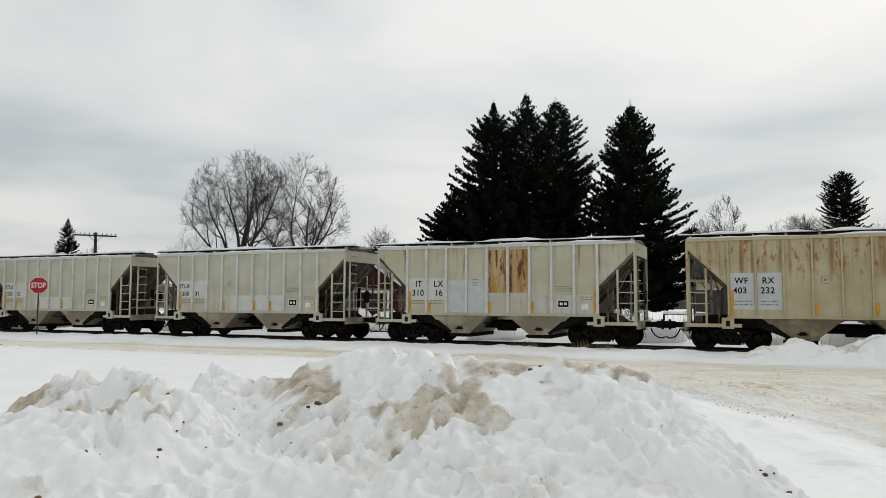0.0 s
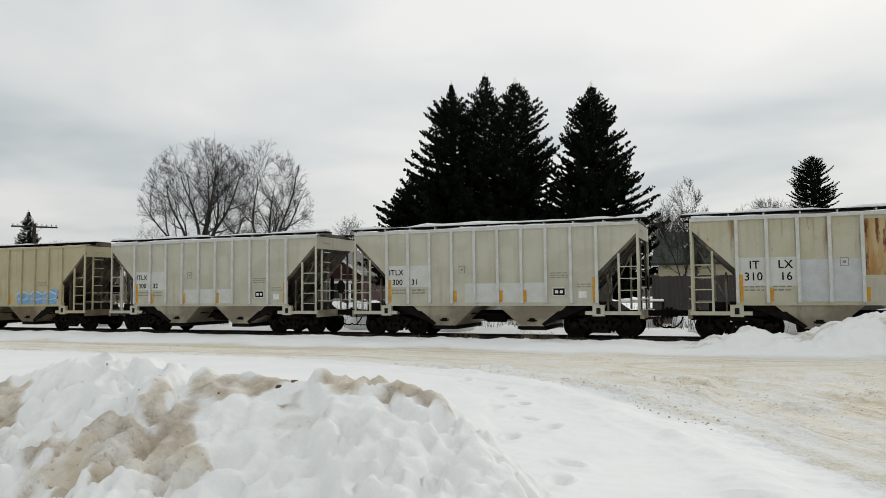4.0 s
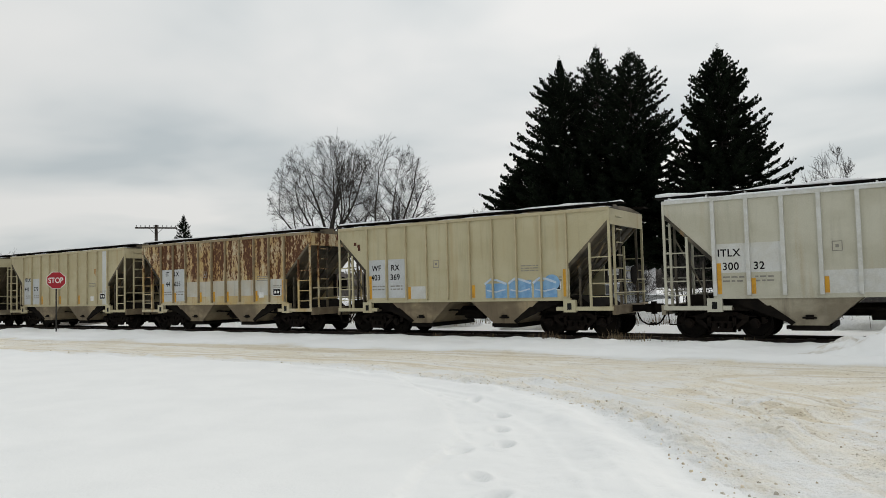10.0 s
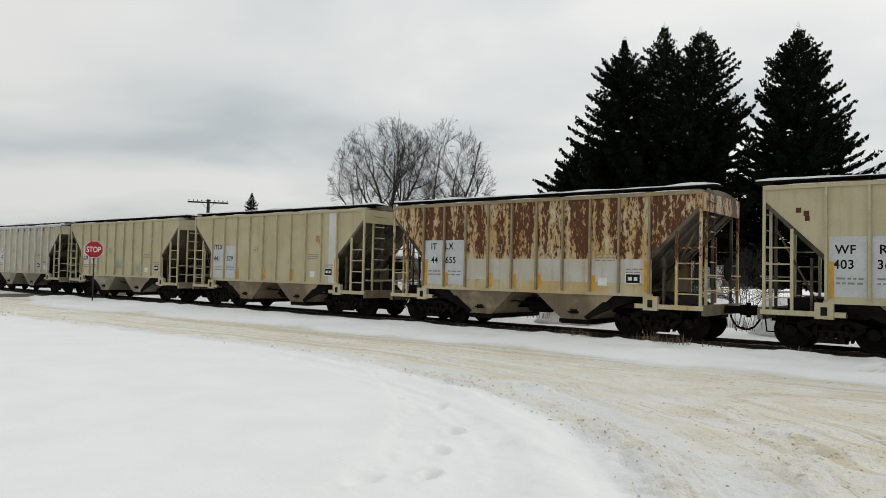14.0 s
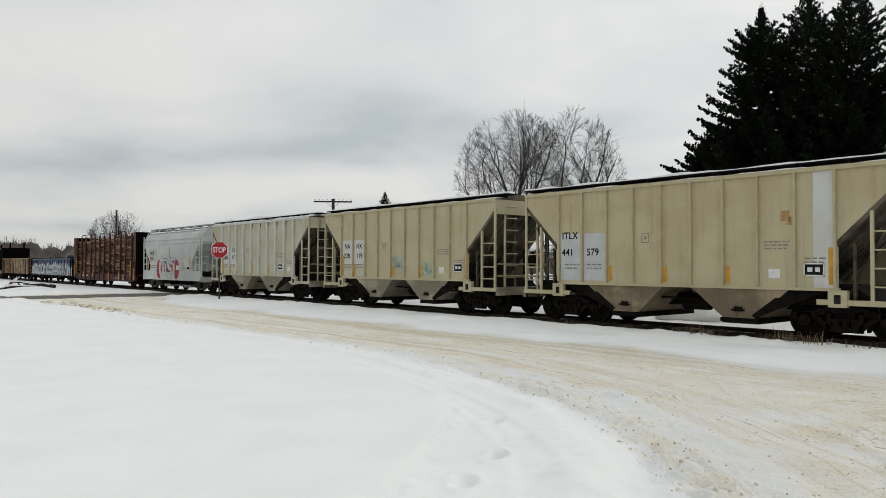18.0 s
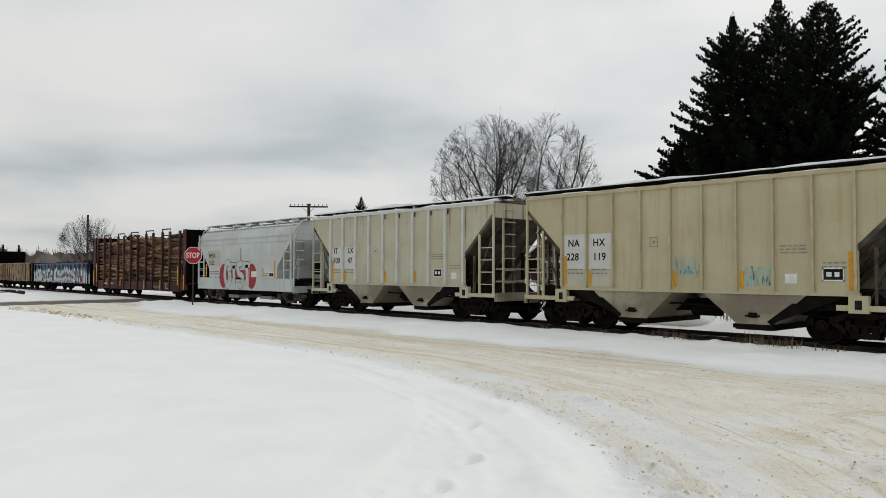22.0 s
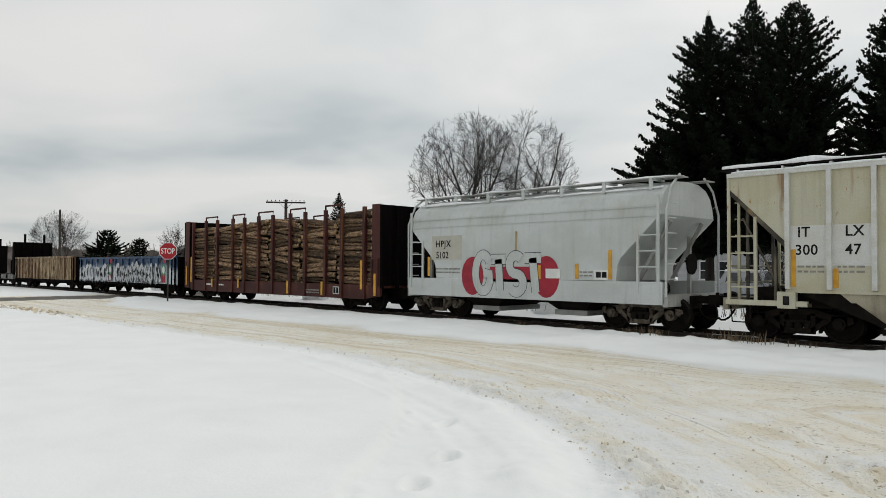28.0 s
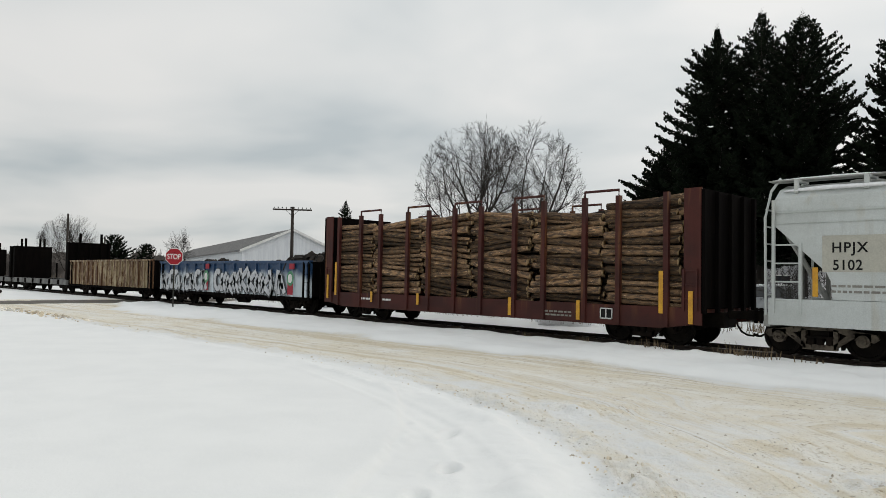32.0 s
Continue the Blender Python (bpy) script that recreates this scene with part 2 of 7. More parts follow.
def snow_material(name, road):
    """Snow with sandy brown soiling; on the road the attribute 'dirt' brings the packed, sanded surface, on the heap
    also shade painted in the pits.
    """
    m = bpy.data.materials.new(name)
    m.use_nodes = True
    tree = m.node_tree
    link = tree.links.new
    b = tree.nodes["Principled BSDF"]
    b.inputs["Roughness"].default_value, b.inputs["Specular IOR Level"].default_value = 0.75, 0.25
    coord = node(tree, "ShaderNodeTexCoord")

    def tex(scale, detail, stretch=(1, 1, 1), rough=0.55):
        mp = node(tree, "ShaderNodeMapping")
        mp.inputs["Scale"].default_value = stretch
        link(coord.outputs["Object"], mp.inputs["Vector"])
        n = node(tree, "ShaderNodeTexNoise")
        n.inputs["Scale"].default_value, n.inputs["Detail"].default_value, n.inputs["Roughness"].default_value = scale, detail, rough
        link(mp.outputs[0], n.inputs["Vector"])
        return n.outputs["Fac"]

    def span(value, a, c, lo=0.0, hi=1.0):
        r = node(tree, "ShaderNodeMapRange", interpolation_type="SMOOTHSTEP")
        for key, x in (("From Min", a), ("From Max", c), ("To Min", lo), ("To Max", hi)):
            r.inputs[key].default_value = x
        link(value, r.inputs["Value"])
        return r.outputs[0]

    def maths(op, a, c):
        x = node(tree, "ShaderNodeMath", operation=op)
        for k, s in enumerate((a, c)):
            if isinstance(s, (int, float)):
                x.inputs[k].default_value = s
            else:
                link(s, x.inputs[k])
        return x.outputs[0]

    def blend(fac, a, c):
        x = node(tree, "ShaderNodeMix", data_type="RGBA")
        for key, s in (("A", a), ("B", c)):
            if isinstance(s, tuple):
                x.inputs[key].default_value = (*s, 1)
            else:
                link(s, x.inputs[key])
        link(fac, x.inputs["Factor"])
        return x.outputs["Result"]

    clean, shade = (0.85, 0.858, 0.853), (0.815, 0.825, 0.822)
    col = blend(span(tex(0.9, 5), 0.35, 0.7), clean, shade)
    dirt = node(tree, "ShaderNodeAttribute", attribute_name="dirt").outputs["Fac"]
    across = node(tree, "ShaderNodeAttribute", attribute_name="across").outputs["Fac"]
    along = node(tree, "ShaderNodeAttribute", attribute_name="along").outputs["Fac"]
    flow = node(tree, "ShaderNodeCombineXYZ")
    link(maths("ADD", across, maths("MULTIPLY", tex(0.35, 2), 0.3)), flow.inputs[0])
    link(along, flow.inputs[1])

    def lane(stretch, detail, rough):
        mp = node(tree, "ShaderNodeMapping")
        mp.inputs["Scale"].default_value = stretch
        link(flow.outputs[0], mp.inputs["Vector"])
        n = node(tree, "ShaderNodeTexNoise")
        n.inputs["Scale"].default_value, n.inputs["Detail"].default_value, n.inputs["Roughness"].default_value = 1.0, detail, rough
        link(mp.outputs[0], n.inputs["Vector"])
        return n.outputs["Fac"]

    patch = tex(0.8 if road else 3.0, 8, (0.8, 1, 1), 0.66)
    pale, deep = ((0.88, 0.86, 0.80), (0.81, 0.755, 0.63)) if road else ((0.63, 0.57, 0.47), (0.33, 0.265, 0.185))
    sand = blend(span(patch, 0.36, 0.64), pale, deep)
    if road:
        sand = blend(maths("MULTIPLY", span(lane((2.2, 0.035, 1), 7, 0.68), 0.48, 0.6), 0.7), sand, (0.66, 0.575, 0.41))
        sand = blend(maths("MULTIPLY", span(lane((4.0, 0.06, 1), 8, 0.7), 0.55, 0.62), 0.75), sand, (0.83, 0.825, 0.80))
        sand = blend(maths("MULTIPLY", span(lane((7.0, 0.16, 1), 9, 0.75), 0.57, 0.63), 0.6), sand, (0.42, 0.335, 0.205))
    mess = maths("ADD", maths("MULTIPLY", tex(2.6, 10, (0.8, 1, 1), 0.74), 1.0), -0.5)
    amount = span(maths("ADD", dirt, mess), 0.22, 0.78)
    col = blend(amount, col, sand)
    # crumbs of sand and clods, thicker where the soiling is
    region = span(maths("ADD", dirt, maths("MULTIPLY", maths("ADD", tex(0.9, 5, (0.7, 1, 1)), -0.5), 2.2)), 0.42, 0.95)
    crumbs = span(tex(11, 6, (0.75, 1.2, 1), 0.74), 0.585, 0.645)
    col = blend(maths("MULTIPLY", maths("MULTIPLY", crumbs, region), 0.9), col, (0.34, 0.25, 0.14))
    grit = span(tex(27, 3, (0.8, 1.2, 1), 0.6), 0.61, 0.68)
    col = blend(maths("MULTIPLY", maths("MULTIPLY", grit, amount), 0.6), col, (0.27, 0.215, 0.145))
    wet = node(tree, "ShaderNodeAttribute", attribute_name="wet").outputs["Fac"]
    col = blend(span(maths("ADD", wet, maths("MULTIPLY", mess, 0.7)), 0.3, 0.7), col, (0.13, 0.117, 0.1))
    fine = tex(26, 5, (1, 1, 1), 0.6)
    link(col, b.inputs["Base Color"])
    bp = node(tree, "ShaderNodeBump")
    bp.inputs["Strength"].default_value, bp.inputs["Distance"].default_value = 0.55, 0.05
    if road:
        link(span(maths("ADD", dirt, maths("MULTIPLY", mess, 0.4)), 0.02, 0.4, 0.12, 0.8), bp.inputs["Strength"])
    else:
        bp.inputs["Strength"].default_value = 0.22
    link(maths("ADD", fine, maths("MULTIPLY", tex(7, 6, (1, 1, 1), 0.65), 1.2)), bp.inputs["Height"])
    link(bp.outputs[0], b.inputs["Normal"])
    return m


SNOW = snow_material("trodden_snow", True)
HEAP_SNOW = snow_material("ploughed_snow", False)
ROOF_SNOW = mat("settled_snow", (0.80, 0.81, 0.82), (0.74, 0.75, 0.77), 2.0, 0.8, bump=0.4, fine=14)
STEEL = mat("grimy_black_steel", (0.007, 0.006, 0.0055), (0.012, 0.01, 0.008), 4, 0.8, 0.0, c3=(0.022, 0.013, 0.008), c3at=0.67, spec=0.03)
WHEEL = mat("oily_wheel_steel", (0.008, 0.007, 0.0065), (0.013, 0.011, 0.009), 5, 0.7, 0.0, c3=(0.022, 0.013, 0.009), c3at=0.66, spec=0.03)
RAIL = mat("rail_steel", (0.02, 0.016, 0.013), (0.035, 0.026, 0.02), 6, 0.7, 0.0, spec=0.15)
TIE = mat("creosoted_wood", (0.05, 0.04, 0.032), (0.09, 0.075, 0.06), 4, 0.9, stretch=(1, 4, 4))
YELLOW = mat("reflective_amber", (0.62, 0.33, 0.03), (0.5, 0.25, 0.03), 6, 0.5, c3=(0.35, 0.2, 0.08), c3at=0.64)
WHITEPLATE = mat("white_stencil", (0.7, 0.7, 0.68), (0.6, 0.6, 0.58), 5, 0.6, bump=0)
BLACKINK = mat("black_stencil", (0.009, 0.009, 0.009), (0.02, 0.02, 0.02), 6, 0.8, bump=0, spec=0.1)
GREYINK = mat("faded_stencil", (0.2, 0.19, 0.17), (0.26, 0.25, 0.22), 6, 0.7, bump=0)

# ---- mesh tools ----


class Geo:
    def __init__(self):
        self.v, self.f, self.smooth = [], [], False

    def add(self, verts, faces):
        n = len(self.v)
        self.v += [tuple(p) for p in verts]
        self.f += [tuple(n + i for i in f) for f in faces]
        return self

    def box(self, x0, x1, y0, y1, z0, z1):
        c = [(x, y, z) for x in (x0, x1) for y in (y0, y1) for z in (z0, z1)]
        return self.add(c, [(0, 1, 3, 2), (4, 6, 7, 5), (0, 4, 5, 1), (2, 3, 7, 6), (0, 2, 6, 4), (1, 5, 7, 3)])

    def prism(self, poly, y0, y1):
        """A side profile (x, z), counter-clockwise as seen from -y, carried from y0 to y1."""
        n = len(poly)
        c = [(x, y0, z) for x, z in poly] + [(x, y1, z) for x, z in poly]
        return self.add(c, [tuple(range(n)), tuple(range(2 * n - 1, n - 1, -1))] + [(i, i + n, (i + 1) % n + n, (i + 1) % n) for i in range(n)])

    def rings(self, rings, caps=True):
        m = len(rings[0])
        faces = [(k * m + i, k * m + (i + 1) % m, (k + 1) * m + (i + 1) % m, (k + 1) * m + i) for k in range(len(rings) - 1) for i in range(m)]
        if caps:
            faces += [tuple(range(m - 1, -1, -1)), tuple(range((len(rings) - 1) * m, len(rings) * m))]
        return self.add([p for r in rings for p in r], faces)

    def tube(self, pts, r, seg=6, r2=None, caps=True):
        """A round bar along the points."""
        pts = [Vector(p) for p in pts]
        out = []
        for i, p in enumerate(pts):
            d = (pts[min(i + 1, len(pts) - 1)] - pts[max(i - 1, 0)]).normalized()
            a = d.orthogonal().normalized() if abs(d.z) > 0.95 else Vector((0, 0, 1)).cross(d).normalized()
            c = d.cross(a)
            rr = r if r2 is None else r + (r2 - r) * i / (len(pts) - 1)
            out.append([p + rr * (math.cos(2 * math.pi * k / seg) * a + math.sin(2 * math.pi * k / seg) * c) for k in range(seg)])
        return self.rings(out, caps)

    def disc_y(self, x, z, r, y0, y1, seg=20):
        ring = [(x + r * math.cos(2 * math.pi * k / seg), z + r * math.sin(2 * math.pi * k / seg)) for k in range(seg)]
        return self.prism(ring, y0, y1)


def mesh_of(g, name, material, smooth=False):
    me = bpy.data.meshes.new(name)
    me.from_pydata(g.v, [], g.f)
    me.validate()
    if smooth or g.smooth:
        me.shade_smooth()
    for m in material if isinstance(material, (list, tuple)) else [material]:
        me.materials.append(m)
    return me


def part(name, g, material, parent, label="", smooth=False):
    me = g if isinstance(g, bpy.types.Mesh) else mesh_of(g, name, material, smooth)
    ob = new(name, me)
    ob.parent = parent
    return tagged(ob, label)


def whole(name, g, material, label, category, group="", kind="", smooth=False, at=None):
    ob = new(name, mesh_of(g, name, material, smooth))
    if at:
        ob.matrix_world = at
    return tagged(ob, label, category, group, kind)


def thing(name, at, label, category, group="", kind=""):
    ob = new(name)
    ob.matrix_world = at
    return tagged(ob, label, category, group, kind)


def lettering(text, size, x, y, z, material, parent, wide=1.0, name="lettering", track=1.0):
    """Stencilled characters on a side that faces -y; x, z is the lower left corner."""
    cu = bpy.data.curves.new(name, "FONT")
    cu.body, cu.size, cu.extrude, cu.space_character, cu.offset = text, size, 0.002, track, 0.005
    tmp = bpy.data.objects.new(name, cu)
    scene.collection.objects.link(tmp)
    me = bpy.data.meshes.new_from_object(tmp.evaluated_get(bpy.context.evaluated_depsgraph_get()))
    bpy.data.objects.remove(tmp)
    me.transform(Matrix.Diagonal((wide, 1, 1, 1)))
    me.transform(pose(x, y, z, 90, 0, 0))
    me.materials.clear()
    me.materials.append(material)
    ob = new(name, me)
    ob.parent = parent
    return ob


def hashed(ix, iy, seed):
    h = (ix.astype(np.int64) * 374761393 + iy.astype(np.int64) * 668265263 + seed * 974711) & 0x7FFFFFFF
    h = ((h ^ (h >> 13)) * 1274126177) & 0x7FFFFFFF
    return ((h ^ (h >> 16)) & 0xFFFF) / 65535.0


def value_noise(x, y, seed=0):
    ix, iy = np.floor(x), np.floor(y)
    fx, fy = x - ix, y - iy
    fx, fy = fx * fx * (3 - 2 * fx), fy * fy * (3 - 2 * fy)
    a, b_, c, d = hashed(ix, iy, seed), hashed(ix + 1, iy, seed), hashed(ix, iy + 1, seed), hashed(ix + 1, iy + 1, seed)
    return (a * (1 - fx) + b_ * fx) * (1 - fy) + (c * (1 - fx) + d * fx) * fy - 0.5


def fractal(x, y, octaves, seed=0, gain=0.5):
    total, amp = 0 * x, 1.0
    for k in range(octaves):
        total = total + amp * value_noise(x + 13.7 * k, y - 7.1 * k, seed + k)
        x, y = 2.03 * (0.8 * x - 0.6 * y), 2.03 * (0.6 * x + 0.8 * y)
        amp *= gain
    return total


def smooth(e0, e1, x):
    t = np.clip((x - e0) / (e1 - e0), 0, 1)
    return t * t * (3 - 2 * t)


def lumps(x, y, size, seed):
    """Rounded clods of snow, one to a jittered cell."""
    u, w = x / size, y / size
    iu, iw = np.floor(u), np.floor(w)
    best = np.zeros_like(u)
    for a in (-1, 0, 1):
        for b_ in (-1, 0, 1):
            cu, cw = iu + a, iw + b_
            px, py = cu + hashed(cu, cw, seed), cw + hashed(cu, cw, seed + 50)
            r = 0.35 + 0.45 * hashed(cu, cw, seed + 90)
            d = np.sqrt((u - px) ** 2 + (w - py) ** 2) / r
            best = np.maximum(best, r * np.sqrt(np.maximum(0, 1 - d * d)))
    return best

# ---- the lie of the land ----
YC, RAIL_TOP = 28.89, 0.06     # middle of the track, top of the rails
ROAD_NEAR = [(-400, 17.6), (-35, 17.7), (-30, 18.0), (-12, 18.45), (-9.3, 18.4), (-8.0, 18.1), (400, 18.1)]
ROAD_FAR = [(-400, 29.5), (-48, 29.0), (-45.5, 27.8), (-38, 24.6), (-32, 22.6), (-17, 23.2), (-7, 23.4), (3, 23.1), (400, 23.1)]
STREET = (-46.3, -39.6)     # the crossing street's edges
SIDE_ROAD = [(-400, 5.0), (0, 3.6), (5, 2.9), (9, 1.8), (11.5, 0.7), (13, -0.2), (13.8, -0.73), (14.7, -1.35), (15.25, -1.85), (15.8, -2.4), (16.4, -3.3), (16.85, -4.1), (17.3, -5.1), (17.6, -6.0), (18.0, -7.5), (18.4, -9.3)]
LEDGE = [(-400, -4), (3, -0.2), (6, -0.7), (9, -1.5), (12, -2.4), (13.5, -3.05), (14.8, -4.0), (16.15, -5.25), (16.9, -6.2), (17.3, -7.0), (17.9, -10), (18.0, -46)]
KERB_LINE = [(-60, 17.6), (-35, 17.7), (-30, 18.0), (-12, 18.45), (-9.3, 18.4), (-7.5, 18.0), (-6.0, 17.6), (-5.1, 17.3), (-4.1, 16.85), (-3.3, 16.4), (-2.4, 15.8), (-1.85, 15.25), (-1.35, 14.7), (-0.73, 13.8), (-0.2, 13), (0.7, 11.5), (1.8, 9), (2.9, 5), (3.6, 0), (5, -60)]


def lane_coords(x, y):
    """Distance from the road's near edge line, positive on the road, and length along it."""
    best, along, run = np.full(x.shape, 1e9), np.zeros(x.shape), 0.0
    for (ax, ay), (bx, by) in zip(KERB_LINE, KERB_LINE[1:]):
        l = math.hypot(bx - ax, by - ay)
        ux, uy = (bx - ax) / l, (by - ay) / l
        t = np.clip((x - ax) * ux + (y - ay) * uy, 0, l)
        dx, dy = x - ax - t * ux, y - ay - t * uy
        d = np.hypot(dx, dy)
        sign = np.where(-uy * dx + ux * dy >= 0, 1.0, -1.0)
        closer = d < np.abs(best)
        best = np.where(closer, d * sign, best)
        along = np.where(closer, run + t, along)
        run += l
    return best, along


def road_depth(x, y):
    """How far inside the edges of the roads a place lies, in metres; negative outside."""
    yn = np.interp(x, [p[0] for p in ROAD_NEAR], [p[1] for p in ROAD_NEAR])
    yf = np.interp(x, [p[0] for p in ROAD_FAR], [p[1] for p in ROAD_FAR])
    xl = np.interp(y, [p[0] for p in SIDE_ROAD], [p[1] for p in SIDE_ROAD])
    side = np.minimum(np.minimum((x - xl) * np.where(y > 9, 0.72, 0.95), 9.5 + 0.35 * np.maximum(0, y - 8) - x), 19.5 - y)
    street = np.minimum(x - STREET[0], STREET[1] - x)
    return np.maximum(np.maximum(np.minimum(np.minimum(y - yn, yf - y), x - STREET[0]), side), street)


def ground_height(x, y):
    wob = fractal(x * 0.9, y * 0.9, 4, 3)
    d = road_depth(x, y) + 0.5 * fractal(x * 0.6, y * 0.6, 3, 21)
    inside = smooth(-0.4, 0.5, d)
    near = np.exp(-((x / 60) ** 2 + ((y - 15) / 40) ** 2))
    z = 0.05 * fractal(x * 0.23, y * 0.23, 3, 5) * near + 0.022 * wob * near
    z = z + (0.05 + 0.09 * np.maximum(0, fractal(x * 2.1, y * 2.1, 4, 8))) * np.exp(-((d + 0.45) / 0.35) ** 2) * near
    z = z - 0.045 * inside
    rut = np.sin((y - 0.04 * x) * 5.2 + 1.5 * value_noise(x * 0.1, y * 0.3, 2)) * 0.012 + 0.02 * fractal(x * 1.3, y * 3.1, 4, 31)
    z = z + inside * rut * near
    # low bank between road and track, ballast bed under the rails, rough ground beyond
    bank = smooth(23.6, 24.9, y) * smooth(27.6, 26.7, y) * (1 - inside) * smooth(70, 40, np.abs(x))
    z = z + bank * (0.05 + 0.14 * np.maximum(-0.2, fractal(x * 0.8, y * 1.1, 4, 41)) + 0.07 * np.maximum(-0.1, fractal(x * 2.4, y * 3.0, 3, 44)))
    bed = smooth(27.4, 27.9, y) * smooth(30.3, 29.9, y)
    z = z * (1 - bed) - 0.055 * bed + bed * 0.02 * fractal(x * 2, y * 2, 3, 47)
    beyond = smooth(30.2, 32.5, y)
    z = z + beyond * near * 0.25 * fractal(x * 0.35, y * 0.35, 4, 51)
    z = z + 0.4 * np.exp(-((y - 33.2) / 1.3) ** 2) * (0.7 + 0.9 * fractal(x * 0.5, y * 0.5, 4, 55)) * near * smooth(-44, -38, x)
    # trodden rim of the side road: wheel ruts that follow its curve, a crumbled berm along it
    rd, run = lane_coords(x, y)
    local = smooth(20.5, 17.5, y) * smooth(6.5, 8.5, y) * smooth(-13, -8, x)
    for at, depth, wide in ((-0.95, 0.03, 0.075), (-0.8, 0.03, 0.07), (-0.2, 0.016, 0.07), (0.95, 0.03, 0.16), (1.5, 0.045, 0.13), (2.05, 0.03, 0.14), (2.9, 0.04, 0.16), (3.4, 0.03, 0.14), (4.6, 0.035, 0.16), (5.2, 0.03, 0.14)):
        q = rd - at + 0.3 * value_noise(run * 0.2, 0 * run + at, 17)
        z = z - local * depth * (np.exp(-(q / wide) ** 2) - 0.6 * np.exp(-((np.abs(q) - 2.0 * wide) / (0.7 * wide)) ** 2)) * (0.6 + 0.8 * value_noise(run * 0.5, 0 * run + at, 19))
    berm = np.exp(-((rd - 0.42 + 0.2 * fractal(x * 0.5, y * 0.5, 2, 23)) / 0.4) ** 2) * smooth(-0.05, 0.12, rd) * smooth(-45, -38, x) * smooth(5, 8, y)
    crumble = 0.5 + 0.5 * smooth(-0.15, 0.2, fractal(x * 0.6, y * 0.6, 3, 27))
    z = z + berm * crumble * (0.03 + 0.07 * lumps(x, y, 0.21, 19) + 0.09 * lumps(x, y, 0.11, 29) + 0.05 * fractal(x * 4, y * 4, 3, 33))
    clods = smooth(0.03, 0.2, fractal(x * 0.7, y * 0.7, 3, 39)) * smooth(0.6, 1.4, rd) * local
    z = z + clods * (0.09 * lumps(x, y, 0.14, 43) + 0.06 * fractal(x * 5, y * 5, 3, 45))
    # the untouched snow field ends in a low crumbling ledge
    field = np.minimum(np.interp(y, [p[0] for p in LEDGE], [p[1] for p in LEDGE]) - x, 18.25 - y)
    edge = field + 0.22 * fractal(x * 1.1, y * 1.1, 4, 67)
    z = z + (0.055 * smooth(0.0, 0.045, edge) + 0.004 * np.exp(-((edge - 0.2) / 0.22) ** 2)) * smooth(60, 44, np.abs(x)) * smooth(0, 6, y)
    zone = smooth(0.1, -0.15, edge) * smooth(0.5, -0.1, rd) * local
    z = z + zone * (0.014 * fractal(x * 2.2, y * 2.2, 3, 69) + 0.012 * fractal(x * 9, y * 9, 2, 73))
    z = z + 0.06 * lumps(x, y, 0.12, 37) * np.exp(-((edge + 0.1) / 0.13) ** 2) * smooth(-0.05, 0.2, fractal(x * 0.9, y * 0.9, 2, 71)) * local
    step = np.random.RandomState(12)
    for k in range(10):
        f = k / 10
        py = 9.2 + 7.2 * f + step.uniform(-0.25, 0.25)
        px = np.interp(py, [p[0] for p in LEDGE], [p[1] for p in LEDGE]) + step.uniform(0.15, 0.9)
        a = step.uniform(-0.7, 0.5) + 0.6
        u, w = (x - px) * math.cos(a) + (y - py) * math.sin(a), -(x - px) * math.sin(a) + (y - py) * math.cos(a)
        q = (w / 0.17) ** 2 + (u / 0.085) ** 2
        z = z - step.uniform(0.05, 0.1) * np.exp(-q ** 3) + 0.025 * np.exp(-(np.sqrt(q) - 1.5) ** 2 / 0.15)
    return z


def graded(dense_from, dense_to, step, far, grow=1.13):
    a = list(np.arange(dense_from, dense_to, step))
    s, lo, hi = step, [], []
    p = dense_to
    while p < far:
        hi.append(p)
        s *= grow
        p += s
    s, p = step, dense_from - step
    while p > -far:
        lo.append(p)
        s *= grow
        p -= s
    return np.array([-far - 50.0] + lo[::-1] + a + hi + [far + 50.0])


def grid_mesh(name, gx, gy, z, keep, attributes, material):
    nx, ny = len(gx), len(gy)
    X, Y = np.meshgrid(gx, gy, indexing="ij")
    verts = np.stack([X.ravel(), Y.ravel(), z.ravel()], 1)
    i, j = np.meshgrid(np.arange(nx - 1), np.arange(ny - 1), indexing="ij")
    a = (i * ny + j).ravel()
    quads = np.stack([a, a + ny, a + ny + 1, a + 1], 1)[keep.ravel()]
    used = np.unique(quads)
    remap = np.full(len(verts), -1)
    remap[used] = np.arange(len(used))
    me = bpy.data.meshes.new(name)
    me.vertices.add(len(used))
    me.vertices.foreach_set("co", verts[used].ravel())
    q = remap[quads]
    me.loops.add(q.size)
    me.loops.foreach_set("vertex_index", q.ravel())
    me.polygons.add(len(q))
    me.polygons.foreach_set("loop_start", np.arange(len(q)) * 4)
    me.polygons.foreach_set("loop_total", np.full(len(q), 4))
    me.update(calc_edges=True)
    me.validate()
    for key, values in attributes.items():
        at = me.attributes.new(key, "FLOAT", "POINT")
        at.data.foreach_set("value", values.ravel()[used].astype(np.float32))
    me.shade_smooth()
    me.materials.append(material)
    return new(name, me)


